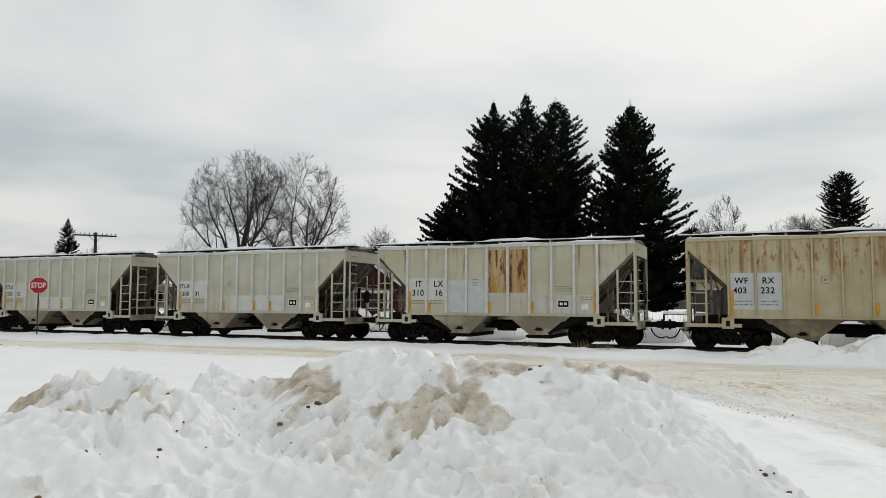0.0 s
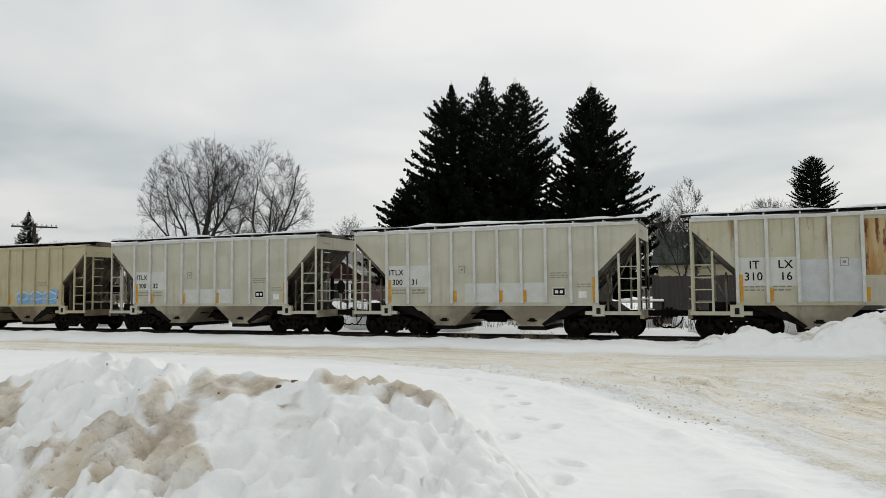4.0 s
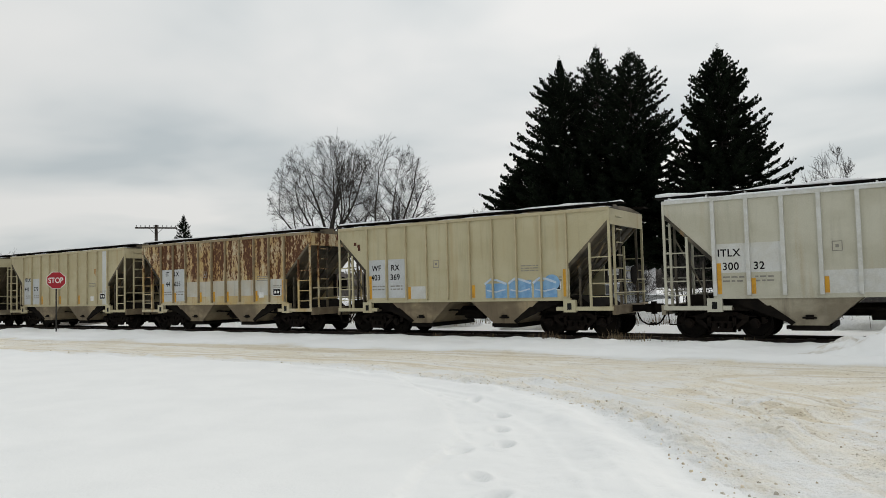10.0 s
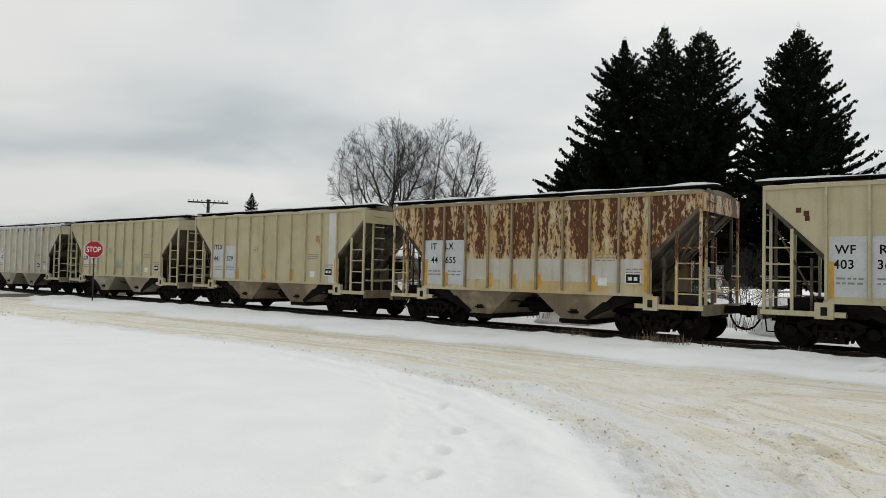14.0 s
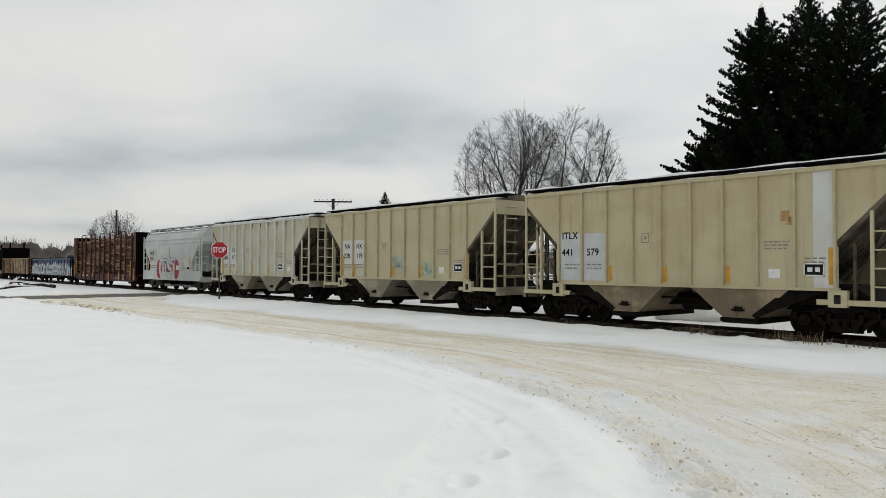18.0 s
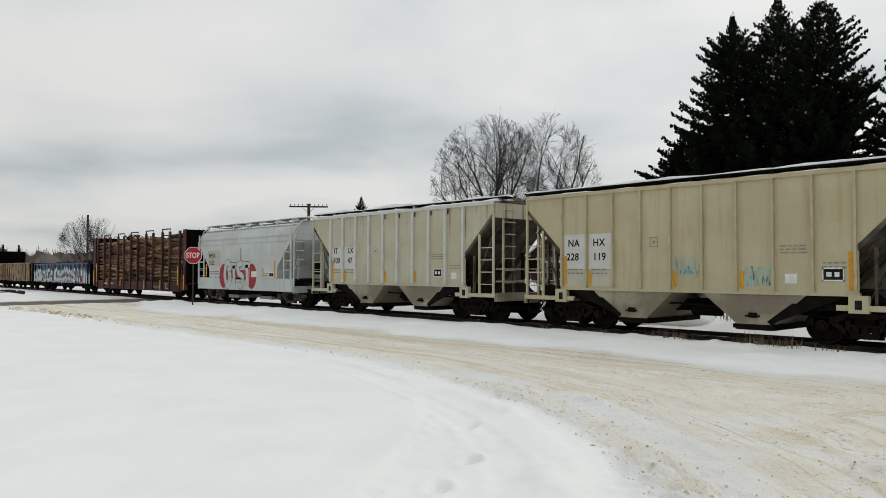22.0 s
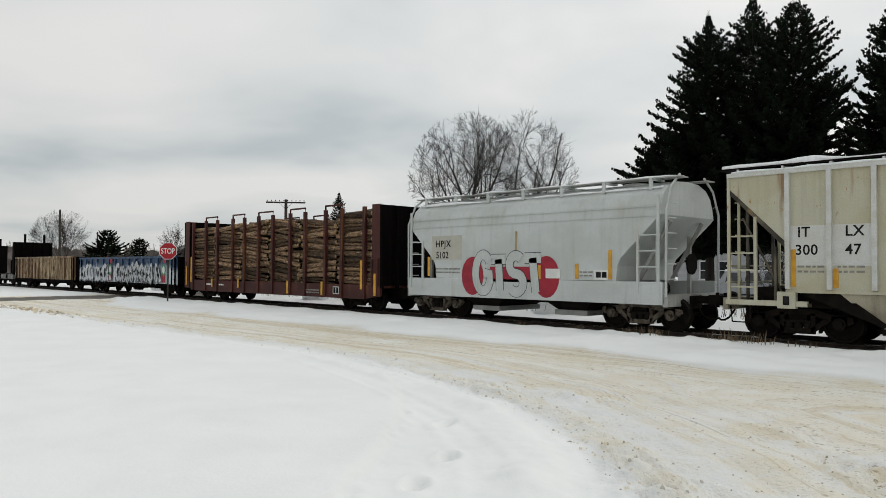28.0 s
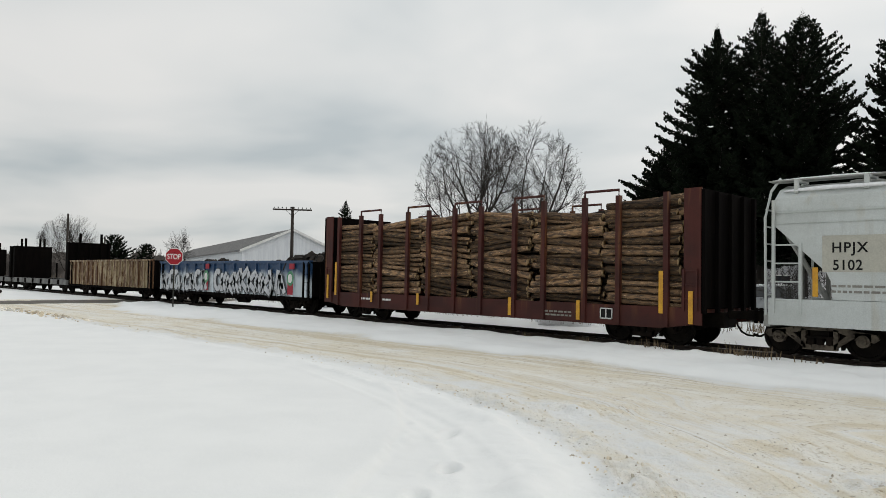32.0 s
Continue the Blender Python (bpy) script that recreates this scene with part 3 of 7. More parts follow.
def land():
    gx, gy = graded(-34, 6, 0.17, 2600), graded(7.5, 30.5, 0.12, 2600)
    gx = np.concatenate([gx[gx < -9], np.arange(-9, 3, 0.045), gx[gx >= 3]])
    gy = np.concatenate([gy[gy < 7.5], np.arange(7.5, 18.5, 0.045), gy[gy >= 18.5]])
    X, Y = np.meshgrid(gx, gy, indexing="ij")
    z = ground_height(X, Y)
    d = road_depth(X, Y) + 0.6 * fractal(X * 0.5, Y * 0.5, 3, 77)
    rd, run = lane_coords(X, Y)
    main = smooth(18.6, 20.6, Y)
    flare = smooth(-0.1, 0.35, rd + 0.25 * fractal(X * 0.9, Y * 0.9, 3, 79)) * (0.24 + 0.26 * np.exp(-((rd - 0.45) / 0.35) ** 2) + 0.36 * np.exp(-((rd - 1.9) / 0.5) ** 2) + 0.22 * smooth(2.2, 3.4, rd))
    dirt = np.where(d > -1.2, smooth(-0.4, 0.9, d), 0) * (main * 0.86 + (1 - main) * flare) + 0.08 * smooth(-1.2, 0.0, d)
    dirt = dirt + (1 - main) * 0.4 * smooth(0.05, 0.22, fractal(X * 0.7, Y * 0.7, 4, 83)) * smooth(0.8, 1.6, rd) * smooth(-0.4, 0.4, d)
    dirt = dirt - 0.3 * main * np.exp(-((Y - 20.3 - 0.3 * fractal(X * 0.1, Y * 0.3, 2, 85)) / 0.35) ** 2) * smooth(0.2, 0.7, d)
    dirt = dirt + 0.25 * smooth(30.4, 31.2, Y) * smooth(36, 33, Y) * smooth(-0.1, 0.3, fractal(X * 0.4, Y * 0.8, 3, 91))
    wet = smooth(0.0, 0.9, np.minimum(X - STREET[0], STREET[1] - X) + 0.5 * fractal(X * 0.3, Y * 0.3, 2, 93)) * 0.8
    w = smooth(19.5, 22.0, Y)
    across = (1 - w) * rd + w * (Y - 18.45)
    along = (1 - w) * run + w * (X + 60)
    cell = (d[:-1, :-1] + d[1:, 1:]) / 2
    road = cell > 0.1
    tagged(grid_mesh("ground", gx, gy, z, ~road, {"dirt": dirt, "wet": wet, "across": across, "along": along}, SNOW), "snow-covered ground with trodden patches and dirty edges", "ground", kind="structure")
    tagged(grid_mesh("road", gx, gy, z, road, {"dirt": dirt, "wet": wet, "across": across, "along": along}, SNOW), "packed snowy road with brown sand and tyre tracks", "road", kind="structure")


land()


def pile_height(x, y):
    c1 = 0.05 + np.interp(x, [-6.4, -5.7, -5.3, -5.05, -4.4, -4.05, -3.7, -3.1, -2.54, -2.0, -1.5, -1.1, -0.8, -0.55, -0.2, 0.2, 0.6, 0.9], [-0.15, 0.2, 1.0, 0.9, 0.88, 1.08, 1.2, 1.24, 1.26, 1.24, 1.22, 1.15, 1.06, 0.88, 0.68, 0.42, 0.12, -0.15])
    m1 = np.interp(x, [-6, -0.8, 0.4, 1.2], [6.1, 6.1, 5.3, 4.8])
    c2 = 0.05 + np.interp(x, [-8.2, -7.4, -6.4, -6.0, -5.6, -5.2, -4.6, -4.3, -4.0, -3.6, -3.0, -2.4], [-0.15, 0.1, 0.5, 0.82, 1.08, 1.13, 1.08, 1.0, 0.9, 0.75, 0.4, -0.1])
    d1, d2 = y - m1, y - 4.5
    p1 = c1 * np.where(d1 < 0, 1 - 0.36 * np.abs(d1) ** 1.05, 1 - 0.62 * np.abs(d1) ** 1.3)
    p2 = c2 * np.where(d2 < 0, 1 - 0.38 * np.abs(d2), 1 - 0.66 * np.abs(d2) ** 1.3)
    p1, p2 = np.where(c1 > 0, p1, -0.2), np.where(c2 > 0, p2, -0.2)
    p3 = 0.88 * (1 - ((x + 4.2) / 2.2) ** 2 - ((y - 7.6) / 1.25) ** 2)
    h = np.maximum(np.maximum(p1, p2), p3)
    body = smooth(0.0, 0.35, h)
    wx, wy = x + 0.08 * value_noise(x * 5, y * 5, 3), y + 0.08 * value_noise(x * 5, y * 5, 4)
    patchy = smooth(-0.1, 0.15, fractal(x * 1.2, y * 1.2, 2, 16))
    pit = 0.2 * smooth(0.3, 0.75, lumps(wx + 3, wy + 5, 0.22, 12)) * patchy + 0.6 * smooth(0.3, 0.7, lumps(wx + 1, wy + 2, 0.13, 14)) * (0.3 + 0.7 * patchy)
    pit = pit + 0.5 * smooth(0.35, 0.6, lumps(wx + 7, wy, 0.1, 15)) * smooth(-0.2, 0.1, fractal(x * 2.3, y * 2.3, 2, 18))
    crumb, fine = lumps(wx, wy, 0.13, 9), lumps(wx, wy, 0.065, 10)
    rough = smooth(-0.12, 0.2, fractal(x * 0.9, y * 0.9, 2, 99))
    ledge = fractal(x * 1.3 + 0.4 * y, y * 0.9, 3, 101, 0.5)
    clod = 0.08 * ledge + 0.06 * smooth(0.02, 0.08, ledge) + 0.035 * lumps(wx, wy, 0.34, 8) + 0.055 * crumb * (0.35 + 0.65 * rough) + 0.05 * fine * (0.5 + 0.5 * rough) + 0.035 * fractal(x * 4.2, y * 4.2, 3, 103, 0.5) + 0.024 * fractal(x * 11, y * 11, 3, 107, 0.6)
    return h + body * (clod - 0.01 - 0.12 * pit) - 0.05, h, 0.12 * pit


def snow_pile():
    gx, gy = np.arange(-8.2, 1.3, 0.022), np.arange(1.2, 9.7, 0.022)
    X, Y = np.meshgrid(gx, gy, indexing="ij")
    z, h, dent = pile_height(X, Y)
    top = smooth(0.72, 1.05, h)
    soil = smooth(0.02, 0.16, fractal(X * 0.9, Y * 1.2, 4, 131, 0.6))
    # the dent term paints shade into the pits; the other terms are soil
    dirt = 0.07 + 0.6 * top * soil + 0.3 * smooth(0.1, 0.3, fractal(X * 1.9, Y * 1.9, 4, 141)) * smooth(0.2, 0.6, z) + 0.34 * smooth(0.05, 0.12, dent) * (0.45 + soil)
    keep = np.maximum(np.maximum(z[:-1, :-1], z[1:, 1:]), np.maximum(z[:-1, 1:], z[1:, :-1])) > -0.06
    tagged(grid_mesh("snow_bank", gx, gy, z, keep, {"dirt": dirt, "wet": 0 * dirt, "across": X, "along": Y}, HEAP_SNOW), "ploughed heap of lumpy snow soiled brown along its crest", "snow pile")


snow_pile()


def heap_clods():
    """Frozen clods of brown earth and sand that stick in the heap."""
    g, rs = Geo(), np.random.RandomState(19)
    n = 420
    X, Y = rs.uniform(-7.2, 0.4, n), rs.uniform(2.6, 6.2, n)
    Z, h, dent = pile_height(X, Y)
    for x, y, z, b_ in zip(X.tolist(), Y.tolist(), Z.tolist(), fractal(X * 0.8, Y * 0.8, 3, 177).tolist()):
        if z < 0.15 or b_ < 0.03:
            continue
        r = 0.006 + 0.026 * rs.random_sample() ** 3
        rings = []
        for f, up in ((0.75, -0.9), (1.0, -0.3), (0.5, 0.3)):
            rings.append([(x + 1.3 * r * f * (0.8 + 0.4 * rs.random_sample()) * math.cos(1.047 * k), y + r * f * math.sin(1.047 * k), z + r * up) for k in range(6)])
        g.rings(rings)
    whole("earth_clods", g, mat("frozen_brown_earth", (0.055, 0.036, 0.024), (0.15, 0.09, 0.05), 9, 0.9, fine=60, bump=0.5, island=0.4), "small frozen clods of brown earth stuck in the snow heap", "dirt clods", kind="stuff", smooth=True)


heap_clods()


def trackside_pile():
    gx, gy = np.arange(-1.6, 14, 0.06), np.arange(23.6, 27.2, 0.06)
    X, Y = np.meshgrid(gx, gy, indexing="ij")
    crest = np.interp(X, [-1.6, -0.6, 0.4, 1.0, 1.7, 2.2, 3.4, 5.2, 9, 14], [0, 0.1, 0.4, 0.64, 0.36, 0.4, 0.85, 0.98, 1.0, 0.2])
    h = crest * np.clip(1 - (np.abs(Y - 25.35) / 1.55) ** 1.5, -0.2, 1)
    z = h + smooth(0, 0.3, h) * (0.27 * fractal(X * 1.6, Y * 1.6, 4, 151) + 0.12 * lumps(X, Y, 0.35, 153) + 0.08 * lumps(X, Y, 0.18, 157)) - 0.07
    dirt = 0.15 + 0.3 * smooth(0.05, 0.3, fractal(X * 1.1, Y * 2.2, 4, 161))
    keep = np.maximum(z[:-1, :-1], z[1:, 1:]) > -0.05
    tagged(grid_mesh("snow_bank", gx, gy, z, keep, {"dirt": dirt, "wet": 0 * dirt, "across": X, "along": Y}, HEAP_SNOW), "ridge of ploughed white snow beside the track", "snow pile")


trackside_pile()


def track():
    t = thing("railway_track", pose(0, YC, 0), "snowed-in railway track with dark rails and timber ties", "railway track", kind="structure")
    for y in (-0.7525, 0.7525):
        g = Geo()
        top = RAIL_TOP
        prof = [(-0.037, top), (-0.037, top - 0.035), (-0.01, top - 0.05), (-0.01, top - 0.14), (-0.07, top - 0.155), (-0.07, top - 0.17), (0.07, top - 0.17), (0.07, top - 0.155), (0.01, top - 0.14), (0.01, top - 0.05), (0.037, top - 0.035), (0.037, top)]
        g.rings([[(x, y + a, b) for a, b in prof] for x in (-400, -200, -100, 0, 100, 200, 400)])
        part("rail", g, RAIL, t)
    g = Geo().box(-0.11, 0.11, -1.3, 1.3, -0.2, -0.02)
    me = mesh_of(g, "tie", TIE)
    rnd = random.Random(5)
    for k in range(150):
        ob = part("tie", me, None, t)
        ob.matrix_basis = pose(-66 + k * 0.55, rnd.uniform(-0.05, 0.05), -0.005 + rnd.uniform(-0.02, 0.012), 0, 0, rnd.uniform(-1.5, 1.5))


track()

# ---- the train: speed falls off slowly ----


def rolled(t):
    """How far the train has come after t seconds, in metres."""
    q = t / 16
    return 16 * (3.6082 * q - 0.2051 * q ** 2 + 0.0748 * q ** 3 - 0.0208 * q ** 4)


CARS, WHEELS = [], []
RIDE = 0.445     # wheel radius
SIDE = -1.55     # near face of the side sheets


def wheelset_mesh():
    g = Geo()
    seg = 22
    for s in (-1, 1):
        ys = (s * 0.68, s * 0.82)
        lo, hi = min(ys), max(ys)
        rim = [(RIDE + 0.025) if abs(lo) < abs(hi) else RIDE, RIDE if abs(lo) < abs(hi) else RIDE + 0.025]
        ring = lambda y, r: [(r * math.cos(2 * math.pi * k / seg), y, r * math.sin(2 * math.pi * k / seg)) for k in range(seg)]
        inner, outer = s * 0.68, s * 0.82
        g.rings([ring(inner, RIDE + 0.026), ring(inner + s * 0.03, RIDE + 0.02), ring(inner + s * 0.035, RIDE), ring(outer, RIDE - 0.005), ring(outer, RIDE - 0.07), ring(outer - s * 0.05, RIDE - 0.09), ring(outer - s * 0.03, 0.13), ring(outer + s * 0.03, 0.11), ring(outer + s * 0.03, 0.02)], False)
        for k in range(4):
            a = k * math.pi / 2 + 0.3
            g.box(0.25 * math.cos(a) - 0.03, 0.25 * math.cos(a) + 0.03, min(outer - s * 0.05, outer - s * 0.02), max(outer - s * 0.05, outer - s * 0.02), 0.25 * math.sin(a) - 0.03, 0.25 * math.sin(a) + 0.03)
    g.tube([(0, -1.05, 0), (0, 1.05, 0)], 0.085, 10)
    return mesh_of(g, "wheelset", WHEEL)


WHEELSET = wheelset_mesh()


def sideframe_geo(s):
    g = Geo()
    y0, y1 = (s * 0.93, s * 1.07) if s > 0 else (s * 1.07, s * 0.93)
    g.prism([(-1.2, 0.5), (-1.1, 0.42), (-0.72, 0.5), (-0.3, 0.63), (0.3, 0.63), (0.72, 0.5), (1.1, 0.42), (1.2, 0.5), (1.16, 0.6), (0.7, 0.66), (0.4, 0.76), (-0.4, 0.76), (-0.7, 0.66), (-1.16, 0.6)], y0, y1)
    g.prism([(-0.72, 0.5), (-0.62, 0.44), (-0.3, 0.2), (-0.3, 0.32), (-0.58, 0.56)], y0, y1)
    g.prism([(0.72, 0.5), (0.58, 0.56), (0.3, 0.32), (0.3, 0.2), (0.62, 0.44)], y0, y1)
    g.prism([(-0.36, 0.19), (0.36, 0.19), (0.36, 0.31), (-0.36, 0.31)], y0, y1)
    for x in (-0.34, 0.34):
        g.box(x - 0.05, x + 0.05, y0, y1, 0.3, 0.66)
    for x in (-0.89, 0.89):
        g.disc_y(x, 0.445, 0.14, y0 - 0.02, y1 + 0.02, 14)
        g.disc_y(x, 0.445, 0.085, y0 - 0.06, y1 + 0.06, 12)
        g.box(x - 0.16, x + 0.16, y0, y1, 0.45, 0.62)
    return g


TRUCK_PAINT = mat("rusty_cast_steel", (0.009, 0.0075, 0.0065), (0.016, 0.012, 0.0095), 5, 0.75, c3=(0.05, 0.03, 0.018), c3at=0.64, spec=0.05)
FRAME_MESH = {s: mesh_of(sideframe_geo(s), "side_frame", TRUCK_PAINT) for s in (-1, 1)}


def truck_bits():
    bol = Geo().box(-0.2, 0.2, -1.05, 1.05, 0.45, 0.7).box(-0.35, 0.35, -0.3, 0.3, 0.6, 0.8)
    spr = Geo()
    for x in (-0.2, 0.0, 0.2):
        spr.tube([(x, 0, 0.30 + k * 0.022) for k in range(8)], 0.085, 10)
    spr.box(-0.3, 0.3, -0.1, 0.1, 0.45, 0.5)
    brk = Geo()
    for s in (-1, 1):
        brk.box(s * 0.36 - 0.04, s * 0.36 + 0.04, -0.85, 0.85, 0.3, 0.4)
        for y in (-0.77, 0.77):
            brk.prism([(s * 0.43, 0.2), (s * 0.47, 0.3), (s * 0.45, 0.62), (s * 0.38, 0.62), (s * 0.38, 0.2)][::s], y - 0.06, y + 0.06)
    return mesh_of(bol, "bolster", STEEL), mesh_of(spr, "spring_nest", TRUCK_PAINT), mesh_of(brk, "brake_beam", STEEL)


BOLSTER, SPRINGS, BRAKE = truck_bits()


PALE_TRUCK = mat("frosted_cast_steel", (0.13, 0.11, 0.085), (0.06, 0.05, 0.04), 4, 0.8, c3=(0.02, 0.015, 0.012), c3at=0.55, spec=0.1)
PALE_FRAME = {s: mesh_of(sideframe_geo(s), "side_frame", PALE_TRUCK) for s in (-1, 1)}


def trucks(car, xs, frames=(-1, 1), cast=FRAME_MESH):
    for x in xs:
        bogie = part("truck_bolster", BOLSTER, None, car)
        bogie.matrix_basis = pose(x, 0, 0)
        for s in frames:
            part("side_frame", cast[s], None, bogie)
            part("spring_nest", SPRINGS, None, bogie).matrix_basis = pose(0, s * 1.0, 0)
        part("brake_beam", BRAKE, None, bogie)
        for w in (-0.89, 0.89):
            ws = part("wheelset", WHEELSET, None, bogie)
            ws.matrix_basis = pose(w, 0, RIDE)
            WHEELS.append((ws, w))


def coupler_meshes():
    out = []
    for s in (-1, 1):
        g = Geo().box(min(0, s * 0.55), max(0, s * 0.55), -0.09, 0.09, 0.75, 0.95)
        g.box(min(s * 0.5, s * 0.82), max(s * 0.5, s * 0.82), -0.16, 0.13, 0.72, 0.98)
        g.tube([(s * 0.7, -0.05, 0.66), (s * 0.7, -0.05, 1.05)], 0.05, 8)
        h = Geo().tube([(s * 0.3, -0.3, 0.72), (s * 0.36, -0.34, 0.58), (s * 0.46, -0.34, 0.44), (s * 0.6, -0.3, 0.36), (s * 0.72, -0.25, 0.35), (s * 0.82, -0.2, 0.4)], 0.026, 7)
        out.append((mesh_of(g, "coupler", STEEL), mesh_of(h, "air_hose", STEEL, True)))
    return out


COUPLERS = coupler_meshes()


def couplers(car, x):
    for s, (c, h) in zip((-1, 1), COUPLERS):
        for me, nm in ((c, "coupler"), (h, "air_hose")):
            ob = part(nm, me, None, car)
            ob.matrix_basis = pose(s * x, 0, 0)


def ladder(car, name, x0, x1, y, z0, z1, material, steps=0.4, r=0.022, tops=(0, 0)):
    """Two uprights and their rungs, in a plane y = const."""
    g = Geo()
    for x, e in ((x0, tops[0]), (x1, tops[1])):
        g.box(x - 0.035, x + 0.035, y - 0.03, y + 0.03, z0, z1 + e)
    z = z0 + 0.3
    while z < z1:
        g.tube([(x0, y, z), (x1, y, z)], r, 6)
        z += steps
    return part(name, g, material, car)


def plate(name, x0, x1, z0, z1, material, parent, proud=0.006, y=SIDE, label=""):
    return part(name, Geo().box(x0, x1, y - proud, y + 0.002, z0, z1), material, parent, label)


def stencil_rows(parent, x0, x1, z, rows, material, seed, h=0.045, gap=0.11, y=SIDE):
    """Small print that cannot be read: bars of its size."""
    rnd = random.Random(seed)
    for r in range(rows):
        g, x = Geo(), x0
        while x < x1 - 0.05:
            w = min(rnd.uniform(0.06, 0.2), x1 - x)
            g.box(x, x + w, y - 0.008, y, z - r * gap, z - r * gap + h)
            x += w + 0.04
        tagged(part("small_print", g, material, parent), kind="stuff")


HOPPER_GROUP = "covered hopper wagons of the train"
EAVE, SILL, HALF, LOW = 3.93, 1.21, 5.36, 4.0


def hopper(u, label, paint, rib_paint, letters, ends_dark=None, chute=None, amber=(0, 2, 4, 6, 9), patch=None, panels=(), plate_at=7, frost=1.0, extra=None, rib_w=0.055, rib_d=0.085, roof=None, seed=1, eave=EAVE):
    car = thing("covered_hopper_wagon", pose(u, YC, RAIL_TOP), label, "hopper wagon", HOPPER_GROUP)
    CARS.append((car, u))
    # sooty end colour, lowered further to hold the shade of the end bays
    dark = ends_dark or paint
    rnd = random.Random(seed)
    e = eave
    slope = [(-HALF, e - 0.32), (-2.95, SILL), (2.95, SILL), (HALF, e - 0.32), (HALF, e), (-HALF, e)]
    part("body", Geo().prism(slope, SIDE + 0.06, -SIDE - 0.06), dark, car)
    sheet = [(-HALF, e - 0.3), (-LOW, 2.28), (-LOW, SILL), (LOW, SILL), (LOW, 2.28), (HALF, e - 0.3), (HALF, e), (-HALF, e)]
    part("side_sheet", Geo().prism(sheet, SIDE, SIDE + 0.05), paint, car)
    part("side_sheet", Geo().prism(sheet, -SIDE - 0.05, -SIDE), paint, car)
    for k in range(10):
        x = -LOW + 0.04 + k * (2 * LOW - 0.08) / 9
        g = Geo().box(x - rib_w / 2, x + rib_w / 2, SIDE - rib_d, SIDE - 0.001, SILL + 0.02, e - 0.06)
        part("rib", g, rib_paint, car)
    for s in (-1, 1):
        # the flange along the slanted edge, its shade put into the dark colour, and the corner gusset
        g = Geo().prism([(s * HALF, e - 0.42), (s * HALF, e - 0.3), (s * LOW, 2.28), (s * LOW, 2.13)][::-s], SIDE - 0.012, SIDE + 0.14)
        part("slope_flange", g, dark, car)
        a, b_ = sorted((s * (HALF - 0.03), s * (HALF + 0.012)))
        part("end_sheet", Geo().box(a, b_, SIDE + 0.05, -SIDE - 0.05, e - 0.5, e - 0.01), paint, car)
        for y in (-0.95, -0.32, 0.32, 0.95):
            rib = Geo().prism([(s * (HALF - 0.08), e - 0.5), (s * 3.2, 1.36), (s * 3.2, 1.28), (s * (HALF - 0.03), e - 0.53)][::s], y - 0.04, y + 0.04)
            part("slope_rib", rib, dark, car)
    part("eave_rail", Geo().box(-HALF, HALF, SIDE - 0.05, SIDE + 0.02, e - 0.07, e + 0.03), rib_paint, car)
    part("side_sill", Geo().box(-LOW - 0.02, LOW + 0.02, SIDE - 0.02, SIDE + 0.1, SILL - 0.07, SILL), paint, car)
    # roof, hatches, running boards
    n = 8
    arch = lambda y: e + 0.14 * (1 - (y / 1.5) ** 2)
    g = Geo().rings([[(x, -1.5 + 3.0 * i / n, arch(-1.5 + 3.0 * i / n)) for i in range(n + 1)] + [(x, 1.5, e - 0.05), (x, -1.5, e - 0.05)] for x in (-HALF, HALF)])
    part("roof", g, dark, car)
    part("roof_snow", snow_strip(-HALF + 0.05, HALF - 0.05, -1.54, -0.35, e + 0.04, 0.11 * frost, seed), ROOF_SNOW, car, "thin snow along the roof's edge")
    part("hatch_trough", Geo().box(-HALF + 0.4, HALF - 0.4, -0.3, 0.3, e + 0.1, e + 0.26), dark, car)
    for y in (-1.08, 1.08):
        board = part("running_board", Geo().box(-HALF - 0.3, HALF + 0.3, y - 0.24, y + 0.24, e + 0.15, e + 0.185), STEEL, car)
        if y < 0:
            part("board_snow", snow_strip(-HALF - 0.25, HALF + 0.25, y - 0.25, y + 0.22, e + 0.185, 0.08 + 0.06 * frost, seed + 7, False), ROOF_SNOW, board)
        for k in range(11):
            x = -HALF + 0.15 + k * (2 * HALF - 0.3) / 10
            # black brackets on thinly frosted wagons paint in the running board's shade
            part("board_bracket", Geo().box(x - 0.025, x + 0.025, y - 0.24, y + 0.24, e + 0.03, e + 0.15), rib_paint if frost > 0.9 else STEEL, car)
    # discharge hoppers
    for s in (-1, 1):
        c = s * 1.66
        top = [(c - 1.26, SIDE + 0.03, SILL - 0.05), (c + 1.26, SIDE + 0.03, SILL - 0.05), (c + 1.26, -SIDE - 0.03, SILL - 0.05), (c - 1.26, -SIDE - 0.03, SILL - 0.05)]
        mid = [(c - 0.42, SIDE + 0.1, 0.42), (c + 0.42, SIDE + 0.1, 0.42), (c + 0.42, -SIDE - 0.1, 0.42), (c - 0.42, -SIDE - 0.1, 0.42)]
        part("discharge_hopper", Geo().rings([mid, top]), chute or paint, car)
        part("outlet_gate", Geo().box(c - 0.46, c + 0.46, SIDE + 0.14, -SIDE - 0.14, 0.28, 0.42).box(c - 0.6, c - 0.4, SIDE + 0.3, SIDE + 0.6, 0.3, 0.4), STEEL, car)
        part("outlet_handle", Geo().box(c - 0.1, c + 0.1, SIDE + 0.04, SIDE + 0.1, 0.58, 0.7).tube([(c - 0.17, SIDE + 0.04, 0.62), (c + 0.17, SIDE + 0.04, 0.62)], 0.025), STEEL, car)
